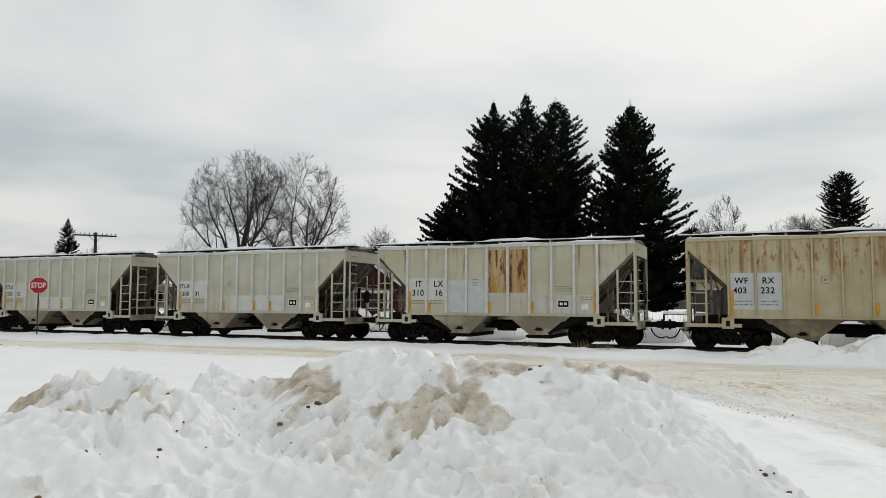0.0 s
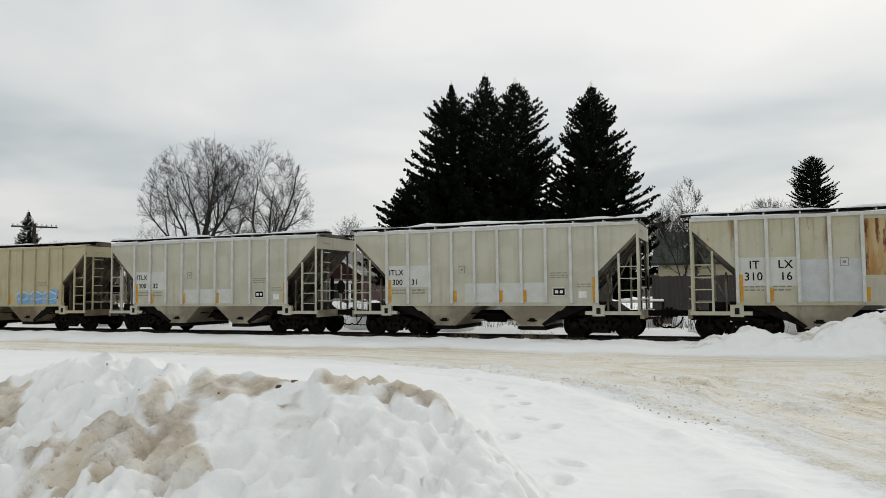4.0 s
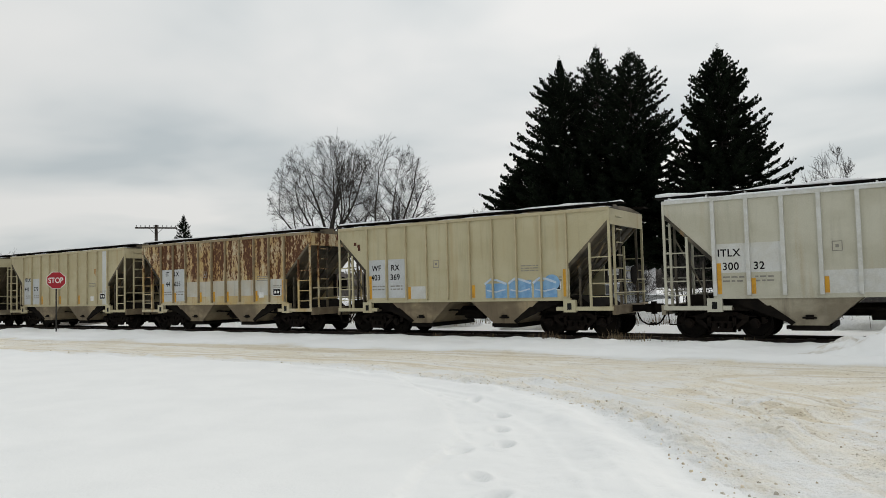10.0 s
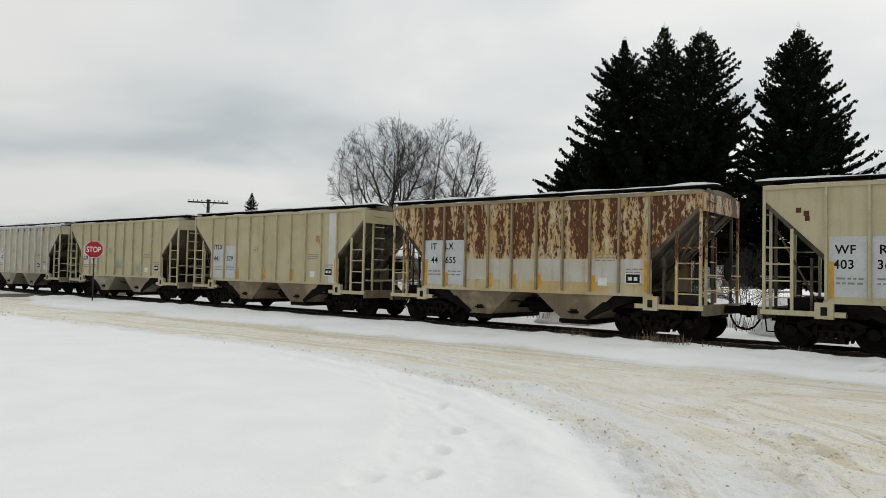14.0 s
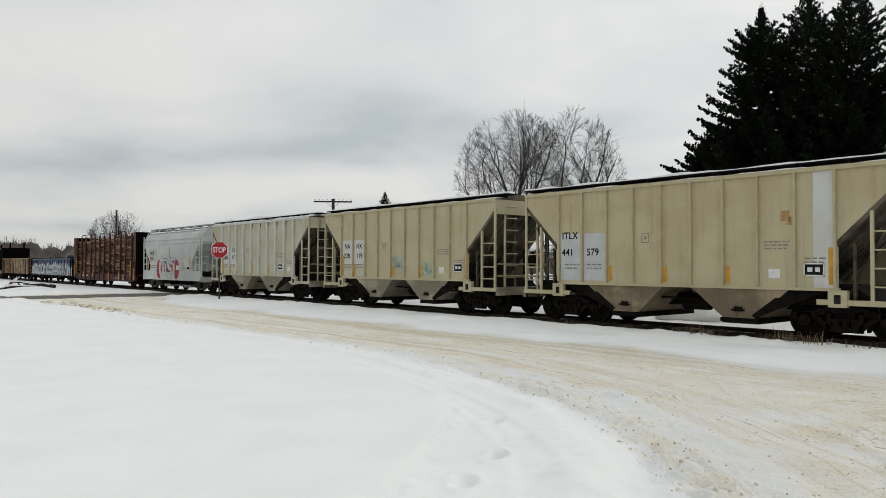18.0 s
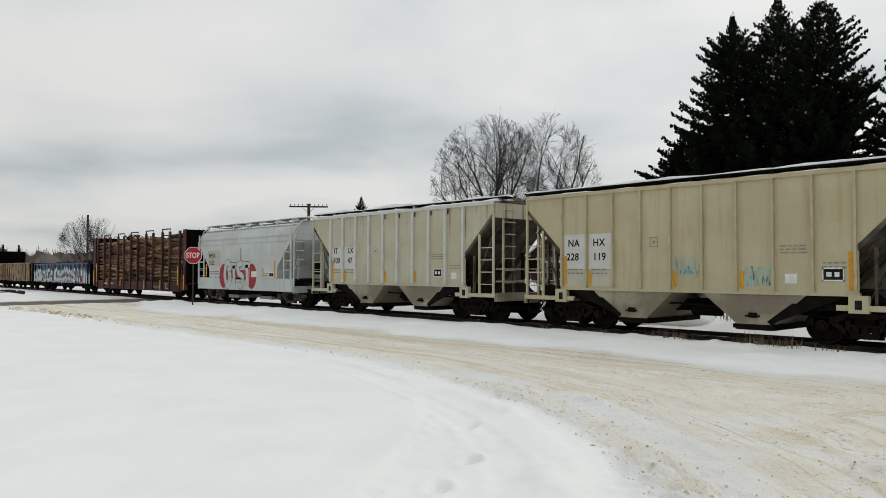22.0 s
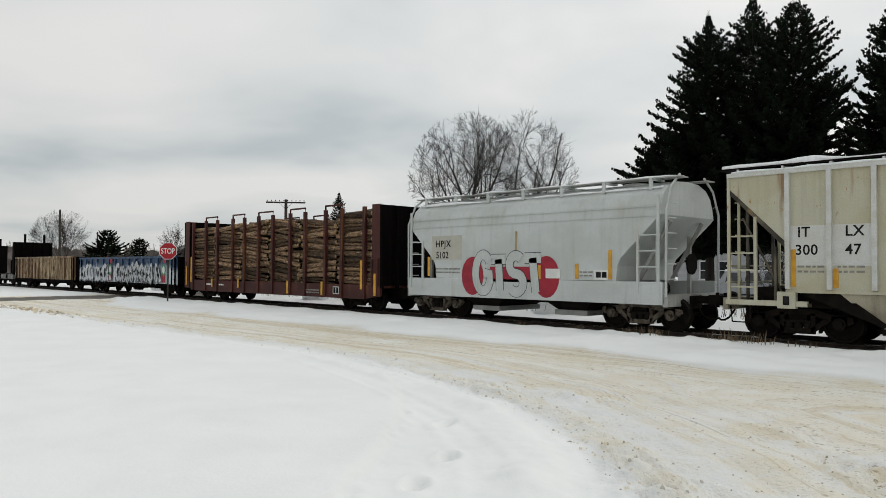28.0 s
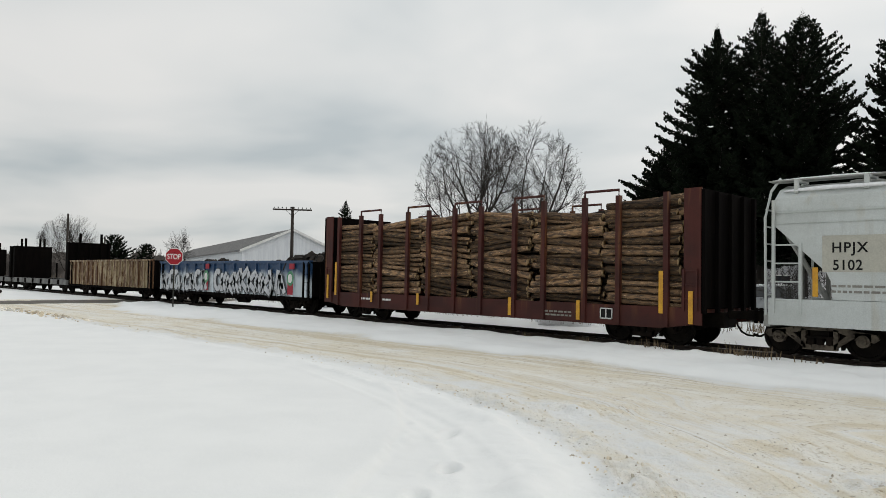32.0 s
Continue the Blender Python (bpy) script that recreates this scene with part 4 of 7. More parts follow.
        # flat black plate: the slope sheet's shade is put into its colour
        part("slope_sheet", Geo().prism([(s * 4.0, SILL + 0.02), (s * 2.2, 0.5), (s * 2.1, 0.42), (s * 2.0, 0.5), (s * 2.95, SILL + 0.02)][::-s], SIDE + 0.05, SIDE + 0.12), STEEL, car)
    part("centre_sill", Geo().box(-HALF - 0.1, HALF + 0.1, -0.32, 0.32, 0.62, 0.95), STEEL, car)
    for s in (-1, 1):
        part("body_bolster", Geo().prism([(s * 3.95 - 0.9, 0.8), (s * 3.95 + 0.9, 0.8), (s * 3.95 + 0.3, 1.25), (s * 3.95 - 0.9, 1.25)], -1.3, 1.3), STEEL, car)
    part("brake_pipe", Geo().tube([(-2.9, SIDE + 0.5, 0.75), (-0.6, SIDE + 0.5, 0.85), (0.6, SIDE + 0.5, 0.8), (3.0, SIDE + 0.5, 0.78)], 0.03), STEEL, car)
    part("brake_reservoir", Geo().tube([(-0.3, -0.6, 0.72), (0.45, -0.6, 0.72)], 0.2, 12), STEEL, car)
    # end platforms, ladders and posts
    for s in (-1, 1):
        a, b_ = sorted((s * (LOW - 0.45), s * (HALF + 0.05)))
        deck = part("end_platform", Geo().box(a, b_, SIDE - 0.02, -SIDE + 0.02, 0.82, 0.9), dark, car)
        part("platform_beam", Geo().box(a, b_, SIDE - 0.03, SIDE + 0.05, 0.83, 0.95), paint, deck)
        part("end_beam", Geo().box(min(s * HALF, s * (HALF + 0.12)), max(s * HALF, s * (HALF + 0.12)), SIDE, -SIDE, 0.7, 0.98), chute or dark, deck)
        part("jacking_pad", Geo().box(s * LOW - 0.2, s * LOW + 0.2, SIDE - 0.05, SIDE + 0.1, 0.78, 1.16), paint, deck)
        # black plate that paints in the shade of the pad's hole
        part("pad_hole", Geo().box(s * LOW - 0.07, s * LOW + 0.07, SIDE - 0.056, SIDE - 0.04, 0.86, 1.06), BLACKINK, deck)
        post = ladder(car, "side_ladder", s * (HALF - 0.03), s * (HALF - 0.66), SIDE, 0.95, 2.75, paint, 0.4, 0.02, (e - 2.75, 0.15))
        ladder(car, "end_ladder", s * (HALF - 0.03), s * (HALF - 0.66), -SIDE, 0.95, 2.75, paint, 0.4, 0.02, (e - 2.75, 0.15))
        for y in (-1.05, -0.55, 1.05):
            x = s * (HALF - 0.06)
            part("end_post", Geo().box(x - 0.035, x + 0.035, y - 0.025, y + 0.025, 0.9, e - 0.3), paint if y < -1 else dark, car)
        for z in (1.3, 1.7, 2.1, 2.5, 2.9, 3.3, 3.7):
            part("grab_iron", Geo().tube([(s * (HALF + 0.03), -1.05, z), (s * (HALF + 0.03), -0.55, z)], 0.02), paint, car)
        for z in (1.35, 1.75):
            part("end_rail", Geo().tube([(s * (HALF + 0.06), -1.5, z), (s * (HALF + 0.06), 1.5, z)], 0.022), paint, car)
        for x, top in ((4.3, 2.2),):
            part("slope_post", Geo().box(s * x - 0.03, s * x + 0.03, SIDE + 0.12, SIDE + 0.2, 0.9, top), dark, car)
            part("slope_post", Geo().box(s * x - 0.03, s * x + 0.03, -SIDE - 0.2, -SIDE - 0.12, 0.9, top), dark, car)
        part("slope_brace", Geo().tube([(s * 4.1, -1.3, 0.95), (s * 5.1, -1.3, 2.9)], 0.025), dark, car)
        part("step_iron", Geo().tube([(s * (HALF - 0.06), SIDE, 0.8), (s * (HALF - 0.1), SIDE, 0.42), (s * (HALF - 0.5), SIDE, 0.42), (s * (HALF - 0.54), SIDE, 0.8)], 0.022), STEEL, car)
    g = Geo().tube([(HALF + 0.09, 0.2, 1.9), (HALF + 0.13, 0.2, 1.9)], 0.28, 16).tube([(HALF - 0.3, 0.2, 1.4), (HALF - 0.3, 0.2, 2.3)], 0.07)
    part("brake_wheel", g, STEEL, car)
    couplers(car, HALF + 0.05)
    trucks(car, (-3.95, 3.95))
    # paint patches, amber strips, print
    pitch = (2 * LOW - 0.08) / 9
    rx = lambda k: -LOW + 0.04 + k * pitch
    for p0, p1, z0, z1, m in panels:
        k = p0
        while k < p1:
            a, b_ = rx(k) + 0.05, rx(min(int(k) + 1, p1)) - 0.05
            if b_ - a > 0.05:
                plate("paint_patch", a, b_, z0, z1, m, car, 0.004)
            k = int(k) + 1
    for k in amber:
        tall = 0.85 if k in (0, 9) else 0.42
        x = rx(k) + (0.11 if k < 9 else -0.1)
        plate("amber_strip", x - 0.055, x + 0.055, SILL + 0.06, SILL + 0.06 + tall, YELLOW, car, 0.01)
    for text, k, dx, z, size in letters:
        lettering(text, size, rx(k) + dx, SIDE - 0.006, z, BLACKINK, car, 0.95, track=1.08)
    stencil_rows(car, rx(0) + 0.2, rx(1) - 0.12, SILL + 0.5, 2, GREYINK, seed + 11)
    stencil_rows(car, rx(1) + 0.15, rx(2) - 0.2, SILL + 0.5, 2, GREYINK, seed + 12)
    stencil_rows(car, rx(7) + 0.15, rx(8) - 0.12, SILL + 1.05, 3, GREYINK, seed + 13, 0.03, 0.08)
    stencil_rows(car, rx(8) + 0.2, rx(9) - 0.2, SILL + 0.65, 2, GREYINK, seed + 14, 0.035, 0.09)
    x = rx(plate_at) + (0.22 if plate_at < 8 else 0.18)
    pl = plate("label_plate", x, x + 0.46, SILL + 0.26, SILL + 0.56, BLACKINK, car, 0.008)
    for (a, c, z0, z1) in ((0, 0.46, 0.26, 0.29), (0, 0.46, 0.53, 0.56), (0, 0.03, 0.26, 0.56), (0.43, 0.46, 0.26, 0.56), (0.09, 0.2, 0.36, 0.46), (0.26, 0.36, 0.36, 0.46)):
        plate("plate_mark", x + a, x + c, SILL + z0, SILL + z1, WHITEPLATE, pl, 0.012)
    plate("paper_sheet", rx(15 - plate_at) + 0.25, rx(15 - plate_at) + 0.52, SILL + 0.2, SILL + 0.42, WHITEPLATE, car, 0.006)
    x = rx(3) + 0.26
    for q in ((0, 0.24, 0, 0.02), (0, 0.24, 0.24, 0.26), (0, 0.02, 0, 0.26), (0.22, 0.24, 0, 0.26), (0.08, 0.16, 0.09, 0.17)):
        plate("inspection_mark", x + q[0], x + q[1], SILL + 1.12 + q[2], SILL + 1.12 + q[3], GREYINK, car, 0.005)
    if extra:
        extra(car, rx)
    return car


def snow_strip(x0, x1, y0, y1, z, thick, seed, patchy=False):
    """Snow lying along a ledge, thick and thin by turns."""
    g = Geo()
    n = max(6, int((x1 - x0) / 0.35))
    rnd = random.Random(seed)
    t = [max(0.012, thick * (0.6 + 0.8 * noise.noise(Vector((k * 0.35, seed * 3.1, 0)))) + rnd.uniform(-0.01, 0.012)) for k in range(n + 1)]
    if patchy:
        t = [x if noise.noise(Vector((k * 0.22, seed * 1.7, 4))) > -0.3 else 0.004 for k, x in enumerate(t)]
    rings = []
    for k in range(n + 1):
        x, h = x0 + (x1 - x0) * k / n, t[k]
        w = (y1 - y0) * 0.5 * (0.75 + 0.25 * min(1, h / thick))
        c = (y0 + y1) / 2
        rings.append([(x, c - w, z), (x, c + w, z), (x, c + w * 0.85, z + h * 0.8), (x, c + w * 0.3, z + h), (x, c - w * 0.4, z + h), (x, c - w * 0.9, z + h * 0.75)])
    g.rings(rings)
    g.smooth = True
    return g

# ---- wagons ----
PALE = car_paint("pale_grey_beige_paint", (0.49, 0.48, 0.395), (0.43, 0.415, 0.33), 0.0)
PALE_TAN = car_paint("stained_beige_paint", (0.47, 0.455, 0.355), (0.43, 0.405, 0.285), 0.25, 2.4, (0.3, 0.15, 0.04))
TAN = car_paint("sandy_tan_paint", (0.47, 0.43, 0.285), (0.43, 0.385, 0.245), 0.0, dirt=0.55)
TAN_RUSTY = car_paint("rust_streaked_tan_paint", (0.46, 0.405, 0.275), (0.40, 0.34, 0.21), 0.55, 2.2, (0.3, 0.14, 0.03))
RUSTY = car_paint("peeling_rusty_paint", (0.50, 0.45, 0.31), (0.47, 0.35, 0.16), 0.5, 1.6, (0.085, 0.033, 0.013), stain=(0.36, 0.19, 0.05), dirt=0.7, run=(0.30, 0.145, 0.045), flake=(3.2, 3.2, 1.3), peel=True)
CREAM = car_paint("cream_tan_paint", (0.47, 0.42, 0.272), (0.42, 0.365, 0.225), 0.0, dirt=0.6)
# the ends' shade is put into these two colours on top of real soot
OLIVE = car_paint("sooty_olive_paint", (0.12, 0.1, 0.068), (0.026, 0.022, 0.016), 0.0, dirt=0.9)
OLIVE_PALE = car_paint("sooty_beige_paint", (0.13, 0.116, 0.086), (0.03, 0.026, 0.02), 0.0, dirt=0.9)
CHUTE = car_paint("grimy_chute_paint", (0.33, 0.265, 0.165), (0.15, 0.118, 0.075), 0.0, dirt=1.0, stain=(0.07, 0.05, 0.035))
CHUTE_PALE = car_paint("grimy_pale_chute_paint", (0.37, 0.34, 0.255), (0.2, 0.172, 0.122), 0.0, dirt=1.0, stain=(0.08, 0.06, 0.045))
RIB_PALE = mat("chalky_rib_paint", (0.56, 0.57, 0.55), (0.5, 0.5, 0.46), 4, 0.6)
RIB_TAN = mat("tan_rib_paint", (0.45, 0.395, 0.255), (0.40, 0.345, 0.215), 4, 0.6)
RIB_DARK = mat("brown_rib_paint", (0.22, 0.18, 0.11), (0.3, 0.23, 0.13), 4, 0.6)
GREY_PATCH = mat("grey_touch_up_paint", (0.50, 0.52, 0.525), (0.45, 0.47, 0.47), 3, 0.6)
WHITE_PATCH = mat("pale_touch_up_paint", (0.56, 0.57, 0.55), (0.52, 0.52, 0.48), 3, 0.6)
STAINED_PATCH = car_paint("stained_touch_up_paint", (0.50, 0.50, 0.46), (0.46, 0.43, 0.35), 0.0, dirt=0.9, stain=(0.36, 0.19, 0.06))
RUST_PATCH = mat("rust_stain", (0.34, 0.18, 0.055), (0.47, 0.36, 0.2), 1.5, 0.8, stretch=(1.7, 1.7, 0.3), c3=(0.13, 0.045, 0.018), c3at=0.5)


def marks(row1, row2, z=2.3, dz=0.37, size=0.36):
    """Two lines of stencil, each broken over two panels: (text, panel, inset)."""
    return [(t, k, dx, z, size) for t, k, dx in row1] + [(t, k, dx, z - dz, size) for t, k, dx in row2]


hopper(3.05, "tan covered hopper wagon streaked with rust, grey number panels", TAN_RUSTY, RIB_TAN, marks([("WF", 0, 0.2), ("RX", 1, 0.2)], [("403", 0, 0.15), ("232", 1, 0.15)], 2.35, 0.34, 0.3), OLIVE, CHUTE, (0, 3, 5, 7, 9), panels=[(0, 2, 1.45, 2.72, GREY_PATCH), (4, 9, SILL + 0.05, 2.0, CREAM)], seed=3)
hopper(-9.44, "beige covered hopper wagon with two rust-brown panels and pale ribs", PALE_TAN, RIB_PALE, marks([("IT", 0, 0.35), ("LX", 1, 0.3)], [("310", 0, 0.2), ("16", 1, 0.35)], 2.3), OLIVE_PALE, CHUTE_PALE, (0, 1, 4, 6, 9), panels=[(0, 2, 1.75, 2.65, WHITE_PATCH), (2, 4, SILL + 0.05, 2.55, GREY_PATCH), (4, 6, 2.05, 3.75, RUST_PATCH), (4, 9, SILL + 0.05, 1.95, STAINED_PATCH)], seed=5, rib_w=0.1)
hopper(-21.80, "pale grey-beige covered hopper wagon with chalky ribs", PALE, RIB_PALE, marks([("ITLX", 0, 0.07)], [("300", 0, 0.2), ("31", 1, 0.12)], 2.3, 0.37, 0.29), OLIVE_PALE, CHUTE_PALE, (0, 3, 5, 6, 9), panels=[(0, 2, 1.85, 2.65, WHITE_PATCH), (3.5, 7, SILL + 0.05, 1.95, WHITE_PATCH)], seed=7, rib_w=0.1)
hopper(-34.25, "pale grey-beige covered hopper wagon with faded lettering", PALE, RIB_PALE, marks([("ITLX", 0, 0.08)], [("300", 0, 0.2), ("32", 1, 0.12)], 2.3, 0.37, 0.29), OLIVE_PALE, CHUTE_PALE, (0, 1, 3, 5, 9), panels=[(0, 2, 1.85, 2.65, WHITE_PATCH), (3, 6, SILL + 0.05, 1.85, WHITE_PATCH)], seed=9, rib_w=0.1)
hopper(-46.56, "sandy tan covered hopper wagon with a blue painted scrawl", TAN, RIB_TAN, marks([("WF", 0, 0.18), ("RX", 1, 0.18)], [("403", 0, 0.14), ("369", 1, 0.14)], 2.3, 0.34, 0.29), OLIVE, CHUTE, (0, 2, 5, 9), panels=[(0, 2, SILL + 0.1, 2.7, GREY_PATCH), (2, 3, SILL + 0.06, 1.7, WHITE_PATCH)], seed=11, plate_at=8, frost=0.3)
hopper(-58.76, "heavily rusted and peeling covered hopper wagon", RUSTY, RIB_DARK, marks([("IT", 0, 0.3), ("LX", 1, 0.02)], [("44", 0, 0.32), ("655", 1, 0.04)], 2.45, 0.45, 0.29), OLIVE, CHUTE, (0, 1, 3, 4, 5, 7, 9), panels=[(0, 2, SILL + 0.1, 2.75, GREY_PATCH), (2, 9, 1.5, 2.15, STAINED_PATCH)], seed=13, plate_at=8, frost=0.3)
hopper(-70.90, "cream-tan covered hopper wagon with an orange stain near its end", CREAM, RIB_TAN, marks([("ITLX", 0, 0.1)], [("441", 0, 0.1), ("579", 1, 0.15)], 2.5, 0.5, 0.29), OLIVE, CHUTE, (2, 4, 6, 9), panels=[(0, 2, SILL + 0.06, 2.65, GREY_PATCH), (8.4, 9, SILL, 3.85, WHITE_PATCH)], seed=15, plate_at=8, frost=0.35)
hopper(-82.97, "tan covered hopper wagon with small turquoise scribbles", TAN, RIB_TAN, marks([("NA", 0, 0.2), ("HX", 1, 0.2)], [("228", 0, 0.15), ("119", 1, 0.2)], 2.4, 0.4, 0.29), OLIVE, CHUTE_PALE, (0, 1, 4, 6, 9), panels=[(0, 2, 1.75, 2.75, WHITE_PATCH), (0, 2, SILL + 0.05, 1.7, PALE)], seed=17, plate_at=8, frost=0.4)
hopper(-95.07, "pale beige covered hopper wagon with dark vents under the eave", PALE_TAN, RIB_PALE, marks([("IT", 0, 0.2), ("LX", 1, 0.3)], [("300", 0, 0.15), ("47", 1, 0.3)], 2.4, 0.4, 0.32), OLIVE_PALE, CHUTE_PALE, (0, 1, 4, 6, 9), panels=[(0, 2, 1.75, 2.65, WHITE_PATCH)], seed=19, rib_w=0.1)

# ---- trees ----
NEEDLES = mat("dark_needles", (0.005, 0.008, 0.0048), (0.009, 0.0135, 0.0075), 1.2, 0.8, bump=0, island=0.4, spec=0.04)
BARK = mat("dark_bark", (0.018, 0.015, 0.013), (0.035, 0.03, 0.025), 3, 0.95, stretch=(1, 1, 0.25), fine=14, bump=0.5)
TWIG = mat("grey_brown_twigs", (0.022, 0.019, 0.017), (0.04, 0.034, 0.03), 0.6, 0.9, bump=0)


def conifer(x, y, height, base, reach, seed, label, lean=0.0, limbs=None, ragged=0.3, fall=(0.15, 0.3), power=0.85, sparse=1.0):
    rnd = random.Random(seed)
    tree = thing("conifer", pose(x, y, -0.05, 0, lean, rnd.uniform(0, 360)), label, "tree", "conifers beyond the track")
    g = Geo()
    g.tube([(0, 0, 0), (0.03, 0, height * 0.3), (0, 0.04, height * 0.65), (0, 0, height * 0.985)], height * 0.017, 9, 0.015)
    part("trunk", g, BARK, tree)
    leaf, wood, frost = Geo(), Geo(), Geo()
    z = base
    while z < height - 0.15:
        f = (z - base) / (height - base)
        span = reach * (1 - f) ** power * (1 - 0.45 * float(smooth(0.86, 1.0, f))) + 0.05
        span *= 0.75 + 0.4 * noise.noise(Vector((seed, z * 0.45, 2))) + 0.25 * min(1.0, f / 0.12)
        n = max(5, int((6.5 + 6 * (1 - f)) * sparse))
        a0 = rnd.uniform(0, 6.3)
        for k in range(n):
            a = a0 + 6.283 * k / n + rnd.uniform(-0.3, 0.3)
            r = span * rnd.uniform(1 - ragged, 1.0 + ragged * 0.45)
            if f < 0.8 and noise.noise(Vector((2.6 * math.cos(a), 2.6 * math.sin(a) + seed, z * 1.5))) > 0.28:
                continue
            droop = rnd.uniform(*fall) * (1 - 0.9 * f)
            d = Vector((math.cos(a), math.sin(a), 0))
            side = Vector((-d.y, d.x, 0))
            tip = 0.1 + 0.22 * r * 0.3
            pts = []
            for q in range(6):
                s = q / 5
                pts.append(d * (r * s) + Vector((0, 0, z - droop * r * math.sin(s * 1.9) * 0.7 + 0.34 * r * s * s * (0.5 + f))))
            wood.tube([pts[0], pts[2], pts[5]], 0.025 + 0.012 * r, 3, 0.006, False)
            # pale flecks painted in for the crown's highlights and bright gaps
            if f < 0.75 and rnd.random() < 0.3:
                i = rnd.choice((2, 3, 3, 4))
                q, l = pts[i], 0.1 + 0.09 * rnd.random() * min(r, 4.0)
                cap = [q + d * (l * u) + side * (0.5 * l * v) + Vector((0, 0, 0.03 + w)) for u, v, w in ((-1, 0, 0), (0, -0.8, 0.02), (1, 0, 0.06), (0, 0.8, 0.02), (0, 0, 0.14))]
                frost.add(cap, [(0, 1, 4), (1, 2, 4), (2, 3, 4), (3, 0, 4)])
            m = max(4, int(r * 11 * sparse))
            for j in range(m):
                s = (j + rnd.random()) / m
                s = 0.2 + 0.8 * s ** 0.85
                i = min(4, int(s * 5))
                p = pts[i].lerp(pts[i + 1], s * 5 - i)
                w = (0.10 + 0.10 * min(1.0, r / 2) + 0.17 * r * (1 - s) ** 0.7) * rnd.uniform(0.6, 1.2)
                for sd in (-1, 1):
                    q = p + Vector((rnd.uniform(-0.05, 0.05), rnd.uniform(-0.05, 0.05), rnd.uniform(-0.08, 0.05)))
                    out = (side * sd * rnd.uniform(0.5, 1.0) + d * rnd.uniform(0.35, 0.9) + Vector((0, 0, rnd.uniform(-0.1, 0.75)))).normalized() * w
                    th = Vector((0, 0, 1)).cross(out).normalized() * (0.03 + 0.02 * rnd.random()) + Vector((0, 0, rnd.uniform(-0.035, 0.035)))
                    hang = Vector((0, 0, -0.03 - 0.05 * rnd.random()))
                    leaf.add([q - th * 0.6, q + out * 0.5 + th + hang, q + out, q + out * 0.55 - th + hang * 1.6], [(0, 1, 2, 3)])
                    leaf.add([q + Vector((0, 0, 0.07)), q + out * 0.5 + hang * 1.5, q + out * 0.9 + Vector((0, 0, 0.05))], [(0, 1, 2)])
        z += rnd.uniform(0.2, 0.4) * (0.6 + 0.5 * (1 - f))
    for k in range(26):
        q = Vector((0, 0, height * (1.018 - 0.05 * k / 26)))
        a = 2.4 * k
        leaf.add([q, q + Vector((math.cos(a) * 0.02, math.sin(a) * 0.02, 0.05)), q + Vector((math.cos(a) * (0.05 + 0.012 * k), math.sin(a) * (0.05 + 0.012 * k), 0.14))], [(0, 1, 2)])
    tagged(part("branchwork", wood, BARK, tree), kind="stuff")
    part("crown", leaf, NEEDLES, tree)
    if frost.v:
        tagged(part("branch_snow", frost, ROOF_SNOW, tree, "pale flecks added for bright gaps and highlights in the crown"), kind="stuff")
    return tree


conifer(-18.1, 51.6, 16.95, 3.0, 6.6, 11, "tall dark conifer at the edge of a group", power=0.95, ragged=0.35, sparse=0.95)
conifer(-15.6, 51.9, 17.35, 3.4, 4.6, 12, "tallest dark conifer in the middle of a group", power=0.72, ragged=0.42, sparse=0.85)
conifer(-13.3, 51.7, 16.65, 3.1, 5.3, 13, "tall dark conifer with a pointed leader in a group", power=0.7, ragged=0.42, sparse=0.9)
conifer(-7.9, 51.7, 15.8, 1.6, 5.2, 14, "broad dark spruce standing a little apart", power=0.72, ragged=0.3, sparse=0.95)
conifer(-21.4, 52.0, 10.6, 2.6, 4.4, 15, "smaller dark conifer under taller ones", power=0.85, ragged=0.35)
conifer(13.5, 136, 23.6, 5.0, 5.8, 16, "distant dark pine with a blunt top", power=0.45, ragged=0.4, sparse=0.75)
conifer(-137.5, 112.2, 19.6, 3.0, 5.2, 17, "narrow distant spruce beyond the track", power=0.85, ragged=0.25, sparse=0.8)


